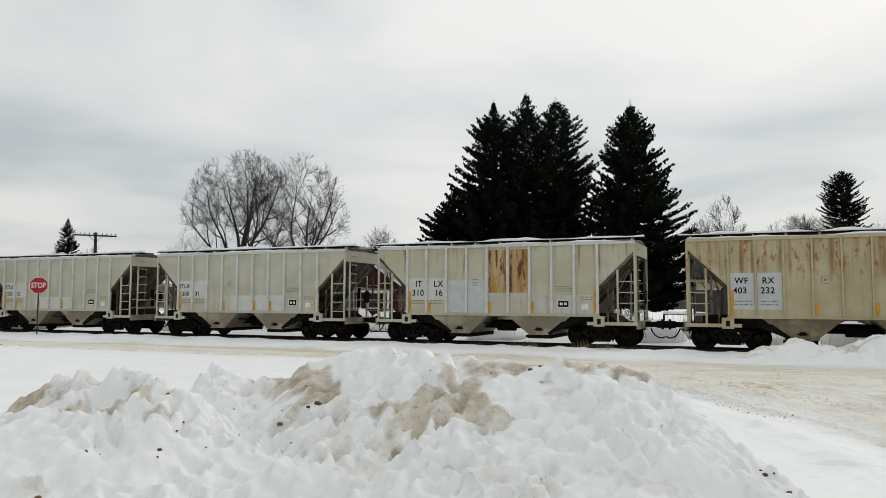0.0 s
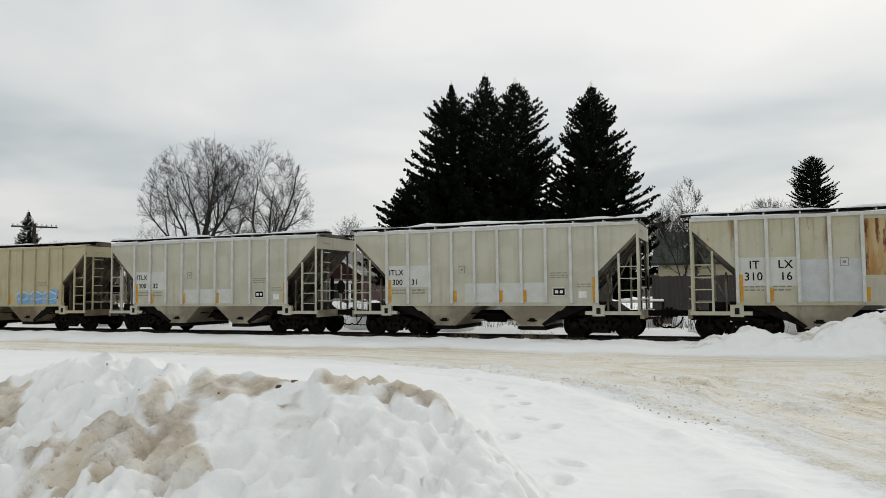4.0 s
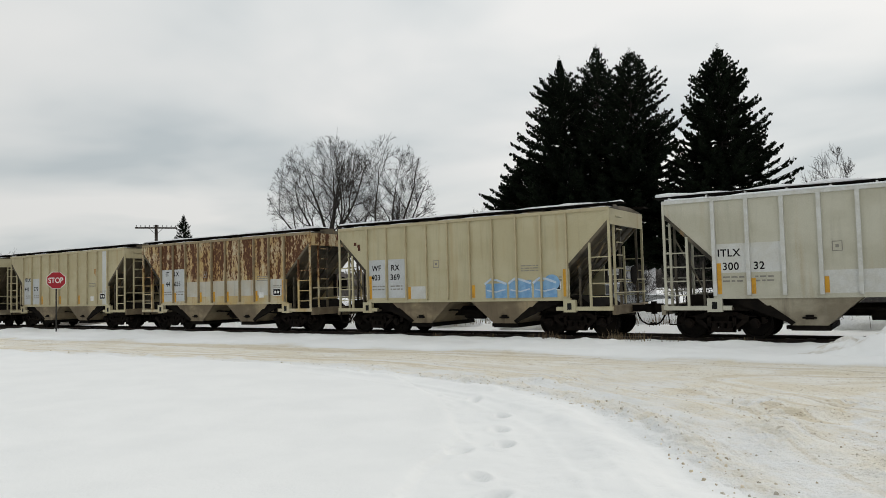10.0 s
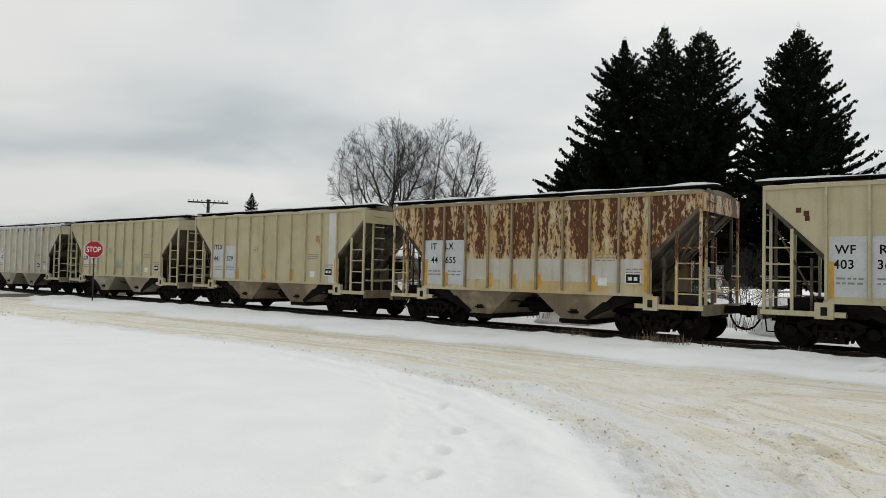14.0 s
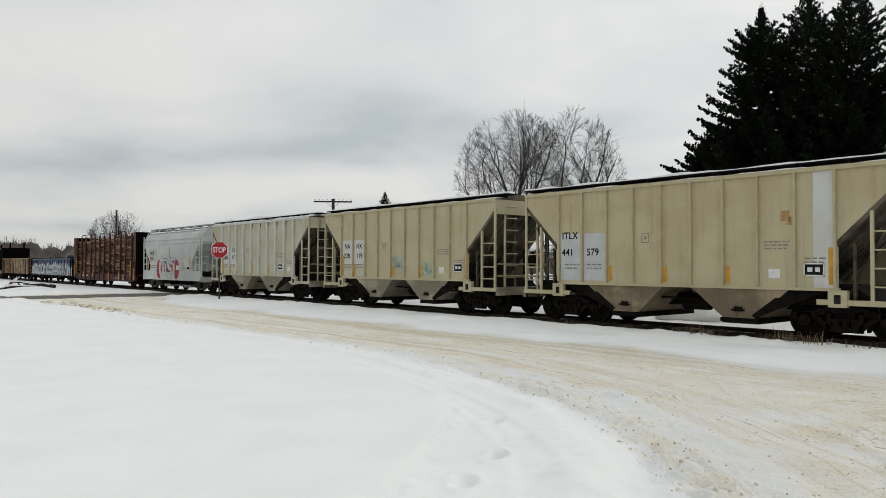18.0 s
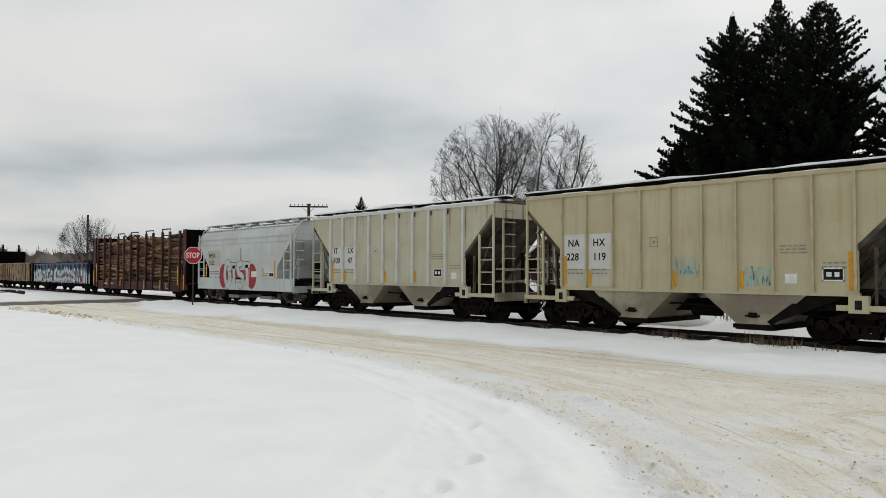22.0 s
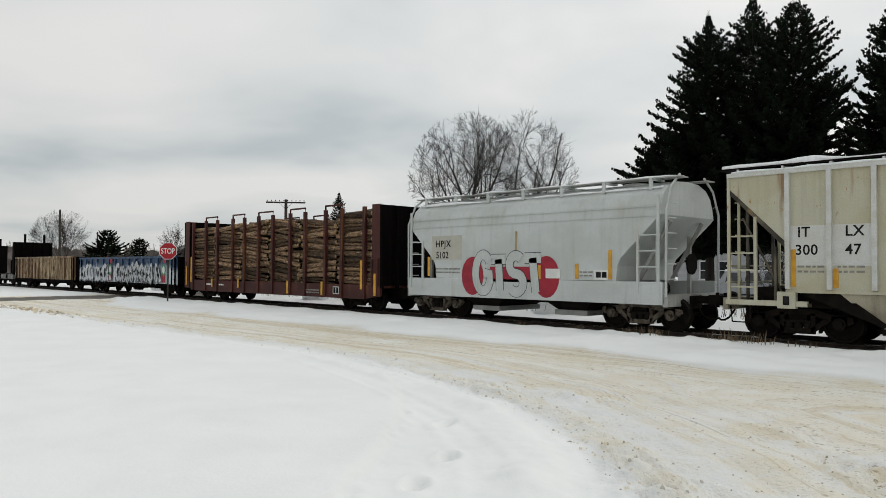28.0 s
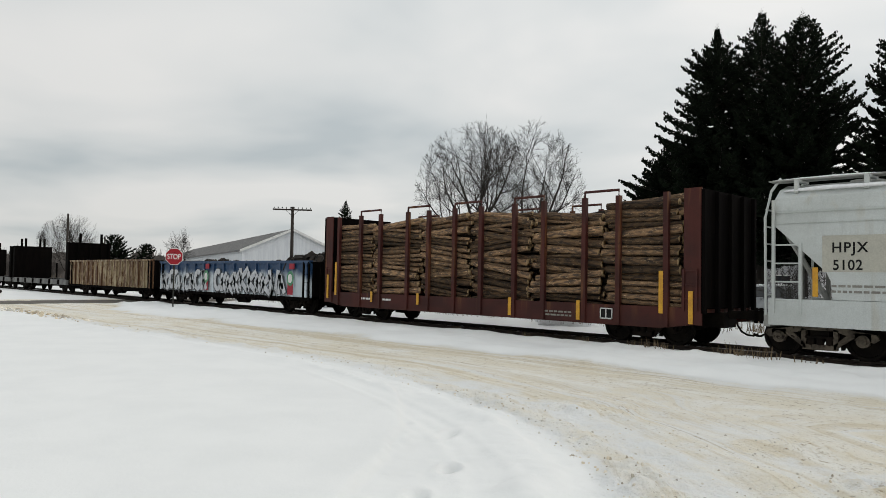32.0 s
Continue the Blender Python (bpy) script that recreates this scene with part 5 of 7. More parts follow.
def bare_tree(x, y, height, seed, label, width, stems=7, fork=0.16, twig=0.014, fill=1200, lift=0.25, low=0.26, lean=(0.0, 0.0)):
    """A leafless tree: bowed limbs fan out of a short trunk and divide again and again inside a domed crown."""
    rnd = random.Random(seed)
    tree = thing("bare_tree", pose(x, y, -0.1), label, "tree", "leafless trees")
    zc, rx = height * (low + 0.25), width / 2
    up, down = height - zc, zc - height * low
    wide = ((fill / 5.5 / stems) ** (1 / 3)) if fill > 800 else (fill / stems) ** (1 / 2)
    depth = 4 if fill > 800 else 3
    trunk, crown = Geo(), Geo()

    def room(p, d):
        """How far a shoot may run before it leaves the crown."""
        k = up if p.z > zc else down
        q, e = Vector((p.x / rx, p.y / rx, (p.z - zc) / k)), Vector((d.x / rx, d.y / rx, d.z / (up if d.z > 0 else down)))
        a, b_, c = e.dot(e), q.dot(e), q.dot(q) - 1
        disc = b_ * b_ - a * c
        return max(0.0, (-b_ + math.sqrt(disc)) / a) if disc > 0 else 0.0

    def shoot(p, d, length, r, level, bend):
        n = 7 if level == 0 else (5 if level < 3 else 3)
        pts, dirs = [p], [d]
        for k in range(n):
            d = (d + Vector((rnd.gauss(0, 1), rnd.gauss(0, 1), rnd.gauss(0, 0.8))) * (0.13 if level < 3 else 0.2) + Vector((0, 0, bend))).normalized()
            p = p + d * (length / n)
            pts.append(p)
            dirs.append(d)
        tip = max(twig * 0.4, r * (0.16 if level < 2 else 0.35))
        radii = [r + (tip - r) * (k / n) ** 0.8 for k in range(n + 1)]
        limb_tube(trunk if level < 2 else crown, pts, radii, 6 if level < 2 else 3)
        if level >= depth:
            return
        count = max(2, int(round(wide * rnd.uniform(0.8, 1.25)))) + (2 if level == depth - 1 else 0)
        turn = rnd.uniform(0, 6.28)
        for k in range(count + 1):
            f = 1.0 if k == count else 0.25 + 0.72 * (k + rnd.random() * 0.6) / count
            i = min(n - 1, int(f * n))
            q, dd = pts[i].lerp(pts[i + 1], f * n - i), dirs[i]
            turn += 2.4
            side = dd.orthogonal().normalized()
            side = side * math.cos(turn) + dd.cross(side) * math.sin(turn)
            spread = rnd.uniform(0.35, 0.85) if k < count else 0.25
            nd = (dd * math.cos(spread) + side * math.sin(spread)).normalized()
            size = length * rnd.uniform(0.42, 0.68) * (1.0 if level < depth - 1 else 0.8)
            size = min(size, room(q, nd) * rnd.uniform(0.55, 1.25) + 0.012 * height * rnd.random())
            if size < height * 0.012:
                continue
            shoot(q, nd, size, max(twig * (0.8 if level + 1 < depth else 0.55), radii[i] * rnd.uniform(0.45, 0.68)), level + 1, lift * 0.16)

    base = Vector((0, 0, 0))
    top = Vector((lean[0], lean[1], height * fork))
    thick = twig * fill ** 0.5 * 0.26 + height * 0.006
    limb_tube(trunk, [base, top * 0.5, top, top + Vector((0, 0, height * 0.02))], [thick * 1.25, thick, thick * 0.9, thick * 0.7], 8)
    for k in range(stems):
        a = 2.399 * k + rnd.uniform(-0.3, 0.3)
        tilt = radians(6 + 72 * (k + 0.5) / stems)
        d = Vector((math.sin(tilt) * math.cos(a), math.sin(tilt) * math.sin(a), math.cos(tilt)))
        start = top - Vector((0, 0, height * fork * 0.25 * rnd.random()))
        shoot(start, d, min(room(top + d * 0.1, (d + Vector((0, 0, 0.4))).normalized()) * 0.9 + 0.05 * height, height * 0.62) * rnd.uniform(0.8, 1.0), thick * rnd.uniform(0.45, 0.65), 0, 0.05 + lift * 0.3)
    part("trunk", trunk, BARK, tree, smooth=True)
    part("crown", crown, TWIG, tree)
    return tree


def limb_tube(g, pts, radii, seg):
    rings = []
    a = None
    for i, p in enumerate(pts):
        d = (pts[min(i + 1, len(pts) - 1)] - pts[max(i - 1, 0)]).normalized()
        a = d.orthogonal().normalized() if a is None else (a - d * a.dot(d)).normalized()
        c = d.cross(a)
        rings.append([p + radii[i] * (math.cos(6.2832 * k / seg) * a + math.sin(6.2832 * k / seg) * c) for k in range(seg)])
    g.rings(rings, False)


bare_tree(-63.2, 78.2, 22.2, 21, "large bare deciduous tree with a rounded crown", 15.8, 9, 0.33, 0.02, 5600, 0.28, 0.28)
bare_tree(-54.0, 79.3, 21.2, 27, "large bare deciduous tree with upright limbs", 12.0, 7, 0.33, 0.02, 3600, 0.3, 0.28)


def stop_sign():
    s = thing("stop_sign", pose(-32.88, 25.3, -0.05, 0, 0, 52), "red octagonal stop sign on a dark post in the snow", "road sign")
    part("post", Geo().box(-0.03, 0.03, 0.0, 0.05, 0, 2.3), mat("green_steel_post", (0.022, 0.024, 0.02), (0.04, 0.036, 0.03), 6, 0.7), s)
    octo = lambda r: [(r / math.cos(math.pi / 8) * math.cos(math.pi / 8 + k * math.pi / 4), 2.55 + r / math.cos(math.pi / 8) * math.sin(math.pi / 8 + k * math.pi / 4)) for k in range(8)]
    part("border", Geo().prism(octo(0.405), -0.012, 0.0), mat("white_sheeting", (0.75, 0.75, 0.73), (0.68, 0.68, 0.66), 5, 0.5, bump=0), s)
    part("face", Geo().prism(octo(0.382), -0.016, -0.004), mat("red_sheeting", (0.36, 0.012, 0.022), (0.30, 0.011, 0.02), 4, 0.45, bump=0), s)
    t = lettering("STOP", 0.37, -0.335, -0.017, 2.425, MATS["white_sheeting"], s, 0.72)
    part("bolt", Geo().tube([(0, -0.02, 2.75), (0, -0.012, 2.75)], 0.015), STEEL, s)


stop_sign()

# ---- marks sprayed on single wagons ----
BLUE = mat("blue_spray", (0.15, 0.31, 0.53), (0.22, 0.39, 0.58), 5, 0.6, bump=0)
TURQ = mat("turquoise_spray", (0.2, 0.42, 0.44), (0.27, 0.46, 0.45), 6, 0.6, bump=0)
SILVER = mat("silver_spray", (0.5, 0.52, 0.54), (0.42, 0.44, 0.47), 3, 0.45, bump=0)
REDSPRAY = mat("crimson_spray", (0.33, 0.018, 0.035), (0.26, 0.015, 0.03), 4, 0.55, bump=0)
OUTLINE = mat("black_spray", (0.02, 0.02, 0.025), (0.04, 0.04, 0.045), 6, 0.6, bump=0)


def stroke(pts, w, y, material, parent, name="spray_stroke", proud=0.006):
    """A flat sprayed line through points (x, z) on the side plane y."""
    g = Geo()
    n = len(pts)
    left, right = [], []
    for i, (x, z) in enumerate(pts):
        ax, az = pts[max(i - 1, 0)]
        bx, bz = pts[min(i + 1, n - 1)]
        l = math.hypot(bx - ax, bz - az) or 1.0
        nx, nz = -(bz - az) / l * w / 2, (bx - ax) / l * w / 2
        left.append((x + nx, z + nz))
        right.append((x - nx, z - nz))
    for i in range(n - 1):
        a, b_, c, d = left[i], left[i + 1], right[i + 1], right[i]
        g.add([(a[0], y - proud, a[1]), (d[0], y - proud, d[1]), (c[0], y - proud, c[1]), (b_[0], y - proud, b_[1])], [(0, 1, 2, 3)])
    return part(name, g, material, parent)


def arc(cx, cz, rx, rz, a0, a1, n=14):
    return [(cx + rx * math.cos(radians(a0 + (a1 - a0) * k / n)), cz + rz * math.sin(radians(a0 + (a1 - a0) * k / n))) for k in range(n + 1)]


def find_car(u):
    return [c for c, v in CARS if abs(v - u) < 0.1][0]


def scrawl(car, x0, x1, z0, z1, n, seed, material, w, y=SIDE):
    rnd = random.Random(seed)
    for k in range(n):
        cx = x0 + (x1 - x0) * (k + 0.5) / n
        h, q = (z1 - z0), (x1 - x0) / n
        pick = rnd.randrange(3)
        if pick == 0:
            pts = arc(cx, z0 + h * 0.5, q * 0.42, h * 0.45, 60, 60 + rnd.uniform(200, 320))
        elif pick == 1:
            pts = [(cx - q * 0.4, z0 + h * rnd.uniform(0, 0.2)), (cx - q * 0.2, z1), (cx + q * 0.1, z0 + h * 0.3), (cx + q * 0.4, z1 - h * rnd.uniform(0, 0.3))]
        else:
            pts = [(cx - q * 0.3, z1), (cx - q * 0.3, z0 + h * 0.15), (cx + q * 0.3, z0), (cx + q * 0.35, z0 + h * 0.6)]
        stroke(pts, w, y, material, car)


e_car = find_car(-46.56)
for k in range(3):
    a = 1.02 + k * 0.885
    plate("blue_fill", a, a + 0.8, SILL + 0.04, SILL + (0.52, 0.6, 0.55)[k], BLUE, e_car, 0.010)
part("blue_fill", Geo().add([(x, SIDE - 0.014, z) for x, z in arc(3.42, SILL + 0.5, 0.27, 0.26, 0, 342, 19)], [tuple(range(20))]), BLUE, e_car)
PALEBLUE = mat("pale_blue_spray", (0.5, 0.58, 0.66), (0.42, 0.52, 0.64), 4, 0.6, bump=0)
for k in range(3):
    a = 1.02 + k * 0.885
    stroke([(a - 0.03, SILL + 0.5), (a + 0.2, SILL + 0.66), (a + 0.45, SILL + 0.62), (a + 0.78, SILL + 0.5)], 0.07, SIDE - 0.010, PALEBLUE, e_car)
    stroke([(a + 0.05, SILL + 0.3), (a + 0.4, SILL + 0.24), (a + 0.75, SILL + 0.32)], 0.045, SIDE - 0.012, PALEBLUE, e_car)
    stroke([(a + 0.3, SILL + 0.5), (a + 0.25, SILL + 0.1)], 0.04, SIDE - 0.012, PALEBLUE, e_car)
h_car = find_car(-82.97)
scrawl(h_car, -0.35, 0.35, SILL + 0.4, SILL + 0.85, 5, 7, TURQ, 0.03)
scrawl(h_car, -0.3, 0.3, SILL + 0.32, SILL + 0.6, 4, 17, TURQ, 0.03)
scrawl(h_car, 1.5, 2.2, SILL + 0.12, SILL + 0.6, 5, 8, TURQ, 0.035)
scrawl(h_car, 1.55, 2.25, SILL + 0.1, SILL + 0.35, 4, 18, TURQ, 0.03)
g_car = find_car(-70.90)
plate("rust_blot", 2.75, 2.95, 2.75, 3.0, RUST_PATCH, g_car, 0.004)
plate("rust_blot", 2.86, 3.05, 2.66, 2.85, RUST_PATCH, g_car, 0.005)
for k in (4, 5, 6, 7, 8):
    plate("grime_mark", -4.0 + k * 0.88 + 0.1, -4.0 + k * 0.88 + 0.16, 3.66, 3.82, BLACKINK, find_car(-95.07), 0.006)
for a, c, z in ((-4.62, -4.5, 3.28), (-4.45, -4.33, 3.2), (-4.42, -4.32, 3.08)):
    plate("rust_blot", a, c, z, z + 0.12, mat("dark_rust", (0.06, 0.02, 0.012), (0.1, 0.035, 0.018), 6, 0.85), e_car, 0.005)

# ---- rounded grey hopper wagon with painted letters ----
GREY = car_paint("light_grey_wagon_paint", (0.51, 0.54, 0.53), (0.45, 0.475, 0.46), 0.0, dirt=0.55, stain=(0.36, 0.28, 0.16))
GREY_DARK = car_paint("grimy_grey_paint", (0.36, 0.37, 0.355), (0.25, 0.25, 0.23), 0.0, dirt=0.9, stain=(0.12, 0.09, 0.06))


def centre_flow(u):
    car = thing("covered_hopper_wagon", pose(u, YC, RAIL_TOP), "light grey rounded hopper wagon with outlined sprayed letters over crimson", "hopper wagon", HOPPER_GROUP)
    CARS.append((car, u))
    half = [(0.0, 4.05), (0.6, 4.02), (1.05, 3.88), (1.32, 3.66), (1.46, 3.36), (1.53, 2.95), (1.55, 2.5), (1.55, 1.9), (1.545, 1.34)]
    sec = [(-y, z) for y, z in half] + [(y, z) for y, z in half[:0:-1]]

    def ring(x, zb):
        return [(x, y, max(z, zb)) for y, z in sec]

    g = Geo().rings([ring(-5.05, 3.1), ring(-4.95, 2.98), ring(-3.82, 1.95), ring(-3.72, 1.75), ring(-3.68, 1.34), ring(0, 1.34), ring(3.68, 1.34), ring(3.72, 1.75), ring(3.82, 1.95), ring(4.95, 2.98), ring(5.05, 3.1)])
    part("body", g, GREY, car)
    part("seam", Geo().box(-5.05, 5.05, -1.5, -1.46, 3.3, 3.33), GREY, car)
    part("seam", Geo().box(-5.05, 5.05, -1.54, -1.5, 3.05, 3.07), GREY, car)
    part("side_sill", Geo().box(-5.12, 5.12, SIDE - 0.01, SIDE + 0.12, 0.73, 1.33), GREY, car)
    part("side_sill", Geo().box(-5.12, 5.12, -SIDE - 0.12, -SIDE, 0.73, 1.33), GREY, car)
    part("centre_sill", Geo().box(-5.3, 5.3, -0.32, 0.32, 0.6, 0.95), STEEL, car)
    board = part("running_board", Geo().box(-5.35, 5.35, -1.0, -0.55, 4.1, 4.13), GREY_DARK, car)
    part("board_snow", snow_strip(-5.3, 5.3, -1.0, -0.55, 4.13, 0.08, 44), ROOF_SNOW, board)
    part("running_board", Geo().box(-5.35, 5.35, 0.55, 1.0, 4.1, 4.13), GREY_DARK, car)
    part("roof_snow", snow_strip(-4.9, 4.9, -1.25, -0.7, 3.82, 0.1, 45), ROOF_SNOW, car)
    for k in range(7):
        x = -4.6 + k * 1.53
        part("board_bracket", Geo().prism([(x - 0.05, 3.78), (x + 0.05, 3.78), (x + 0.05, 4.09), (x - 0.05, 4.09)], -1.22, -1.16).box(x - 0.05, x + 0.05, -1.2, -0.55, 4.04, 4.095), GREY, car)
    for x in (-3.4, -1.2, 1.2, 3.4):
        part("hatch", Geo().tube([(x, 0, 4.0), (x, 0, 4.1)], 0.38, 16), GREY_DARK, car)
    for s in (-1, 1):
        c = s * 1.75
        top = [(c - 1.2, -1.4, 0.95), (c + 1.2, -1.4, 0.95), (c + 1.2, 1.4, 0.95), (c - 1.2, 1.4, 0.95)]
        mid = [(c - 0.5, -1.0, 0.45), (c + 0.5, -1.0, 0.45), (c + 0.5, 1.0, 0.45), (c - 0.5, 1.0, 0.45)]
        part("discharge_hopper", Geo().rings([mid, top]), STEEL, car)
        part("outlet_gate", Geo().box(c - 0.6, c + 0.6, -1.05, 1.05, 0.3, 0.45), GREY_DARK, car)
        a, b_ = sorted((s * 3.6, s * 5.15))
        part("end_platform", Geo().box(a, b_, -1.5, 1.5, 0.8, 0.88), GREY_DARK, car)
        part("end_beam", Geo().box(min(s * 5.1, s * 5.25), max(s * 5.1, s * 5.25), -1.5, 1.5, 0.68, 1.0), GREY_DARK, car)
        ladder(car, "side_ladder", s * 5.0, s * 4.38, SIDE, 1.0, 2.9, GREY, 0.42, 0.02, (0.7, -0.3))
        part("roof_loop", Geo().tube([(s * 5.2, -1.5, 0.95), (s * 5.22, -1.5, 3.2), (s * 5.2, -1.2, 3.85), (s * 5.18, -0.7, 4.2)], 0.035), GREY, car)
        part("roof_loop", Geo().tube([(s * 5.2, 1.5, 0.95), (s * 5.22, 1.5, 3.2), (s * 5.2, 1.2, 3.85), (s * 5.18, 0.7, 4.2)], 0.035), GREY, car)
        for y in (-0.9, 0.9):
            part("slope_brace", Geo().tube([(s * 3.75, y, 0.9), (s * 5.0, y, 2.95)], 0.06), GREY_DARK, car)
            part("end_post", Geo().box(s * 4.6 - 0.05, s * 4.6 + 0.05, y - 0.05, y + 0.05, 0.85, 2.6), GREY_DARK, car)
        for z in (1.4, 1.8, 2.2, 2.6, 3.0, 3.4):
            part("grab_iron", Geo().tube([(s * 5.22, -1.45, z), (s * 5.22, -1.0, z)], 0.02), GREY, car)
    part("brake_wheel", Geo().tube([(5.28, -0.3, 1.8), (5.33, -0.3, 1.8)], 0.28, 16), STEEL, car)
    part("brake_cylinder", Geo().tube([(4.2, -0.9, 1.15), (4.9, -0.9, 1.15)], 0.16, 12), STEEL, car)
    couplers(car, 5.2)
    trucks(car, (-3.95, 3.95), cast=PALE_FRAME)
    plate("number_panel", -3.9, -2.4, 1.95, 2.75, mat("beige_grey_patch", (0.44, 0.43, 0.37), (0.4, 0.39, 0.34), 3, 0.6), car, 0.003)
    lettering("HPJX", 0.31, -3.7, SIDE - 0.005, 2.38, BLACKINK, car, 1.0, track=1.15)
    lettering("5102", 0.31, -3.68, SIDE - 0.005, 2.0, BLACKINK, car, 0.95, track=1.08)
    # crimson discs, pale fat letters, thin black contours
    y = SIDE - 0.012
    for cx in (-1.9, 1.22):
        part("crimson_disc", Geo().add([(x, y + 0.001, z) for x, z in arc(cx, 1.42, 0.5, 0.62, 0, 342, 19)], [tuple(range(20))]), REDSPRAY, car)
    part("crimson_disc", Geo().box(-1.1, 0.7, y + 0.002, y + 0.006, 1.25, 1.72), REDSPRAY, car)
    letters = [arc(-1.25, 1.52, 0.38, 0.58, 35, 330, 18) + [(-0.92, 1.5), (-1.15, 1.5)],
               [(-0.85, 1.95), (-0.15, 1.95)], [(-0.5, 1.95), (-0.42, 0.98)],
               arc(0.32, 1.78, 0.3, 0.28, 40, 250, 10) + arc(0.34, 1.22, 0.32, 0.28, 90, -140, 10),
               [(0.72, 1.98), (1.45, 1.98)], [(1.08, 1.98), (1.22, 0.95)]]
    letters = [[(0.9 * a - 0.28, b_) for a, b_ in pts] for pts in letters]
    for pts in letters:
        stroke(pts, 0.34, y - 0.002, OUTLINE, car, "letter_contour", 0.0)
    for pts in letters:
        stroke(pts, 0.30, y - 0.005, GREY, car, "letter_fill", 0.0)
    for pts in ([(0.02, 2.8), (0.0, 2.1)],):
        stroke(pts, 0.09, SIDE, mat("ochre_streak", (0.3, 0.22, 0.1), (0.36, 0.28, 0.15), 4, 0.7), car, "ochre_streak")
    for x, z0, h in ((-4.05, 1.4, 0.65), (3.5, 1.38, 0.8), (2.35, 1.38, 0.42), (-0.62, 1.36, 0.4), (0.95, 1.36, 0.4)):
        plate("amber_strip", x - 0.06, x + 0.06, z0, z0 + h, YELLOW, car, 0.014)
    plate("notice_plate", 1.2, 1.75, 1.38, 1.66, WHITEPLATE, car, 0.016)
    pl = plate("label_plate", 2.95, 3.42, 1.36, 1.64, WHITEPLATE, car, 0.01)
    plate("plate_mark", 3.02, 3.19, 1.42, 1.58, BLACKINK, pl, 0.014)
    plate("plate_mark", 3.22, 3.38, 1.42, 1.58, BLACKINK, pl, 0.014)
    stencil_rows(car, -3.7, -2.5, 1.62, 2, GREYINK, 71, 0.05, 0.12)
    stencil_rows(car, 2.45, 2.9, 1.55, 2, GREYINK, 72, 0.04, 0.1)
    for ob in car.children_recursive:
        if not ob.name.startswith(("truck", "side_frame", "spring", "brake_beam", "wheelset", "coupler", "air_hose")):
            ob.data.transform(Matrix.Diagonal((0.955, 1, 1, 1)))
    for ob in car.children:
        if ob.name.startswith(("coupler", "air_hose")):
            ob.location.x *= 0.955
    return car


centre_flow(-107.05)

# ---- log wagon ----
OXIDE = car_paint("oxide_red_wagon_paint", (0.062, 0.015, 0.011), (0.04, 0.011, 0.009), 0.3, 0.5, (0.03, 0.012, 0.008), dirt=0.6, stain=(0.06, 0.022, 0.014))
DARK = mat("black_wagon_paint", (0.003, 0.0026, 0.0025), (0.005, 0.004, 0.0036), 2, 0.95, stretch=(2, 2, 0.4), c3=(0.009, 0.005, 0.004), c3at=0.62, spec=0.03)
LOGBARK = mat("pulpwood_bark", (0.23, 0.14, 0.075), (0.05, 0.037, 0.029), 1.5, 0.95, stretch=(7, 1.3, 1.3), c3=(0.6, 0.42, 0.24), c3at=0.58, fine=22, bump=0.6, vary=0.72)
LOGCUT = mat("cut_wood", (0.5, 0.36, 0.2), (0.4, 0.27, 0.14), 6, 0.85)
# darker copy of the bark: the logs behind carry the gaps' shade as colour
LOGBARK_SHADED = mat("shaded_pulpwood_bark", (0.05, 0.034, 0.022), (0.025, 0.018, 0.013), 1.4, 0.95, stretch=(0.6, 4, 4), c3=(0.38, 0.28, 0.17), c3at=0.62, fine=22, bump=0.5, island=0.4)


def log_mesh(seed):
    rnd = random.Random(seed)
    g, seg, rings = Geo(), 10, []
    bow = rnd.uniform(-0.25, 0.25)
    for k in range(5):
        x = -0.5 + k / 4
        r = 1.0 - 0.14 * k / 4 + rnd.uniform(-0.05, 0.05)
        rings.append([(x, r * math.cos(6.2832 * i / seg) * rnd.uniform(0.94, 1.05), r * math.sin(6.2832 * i / seg) * rnd.uniform(0.94, 1.05) + bow * (1 - 4 * x * x)) for i in range(seg)])
    g.rings(rings)
    me = mesh_of(g, "log", [LOGBARK, LOGCUT])
    me.polygons[len(me.polygons) - 1].material_index = 1
    me.polygons[len(me.polygons) - 2].material_index = 1
    me.shade_smooth()
    return me


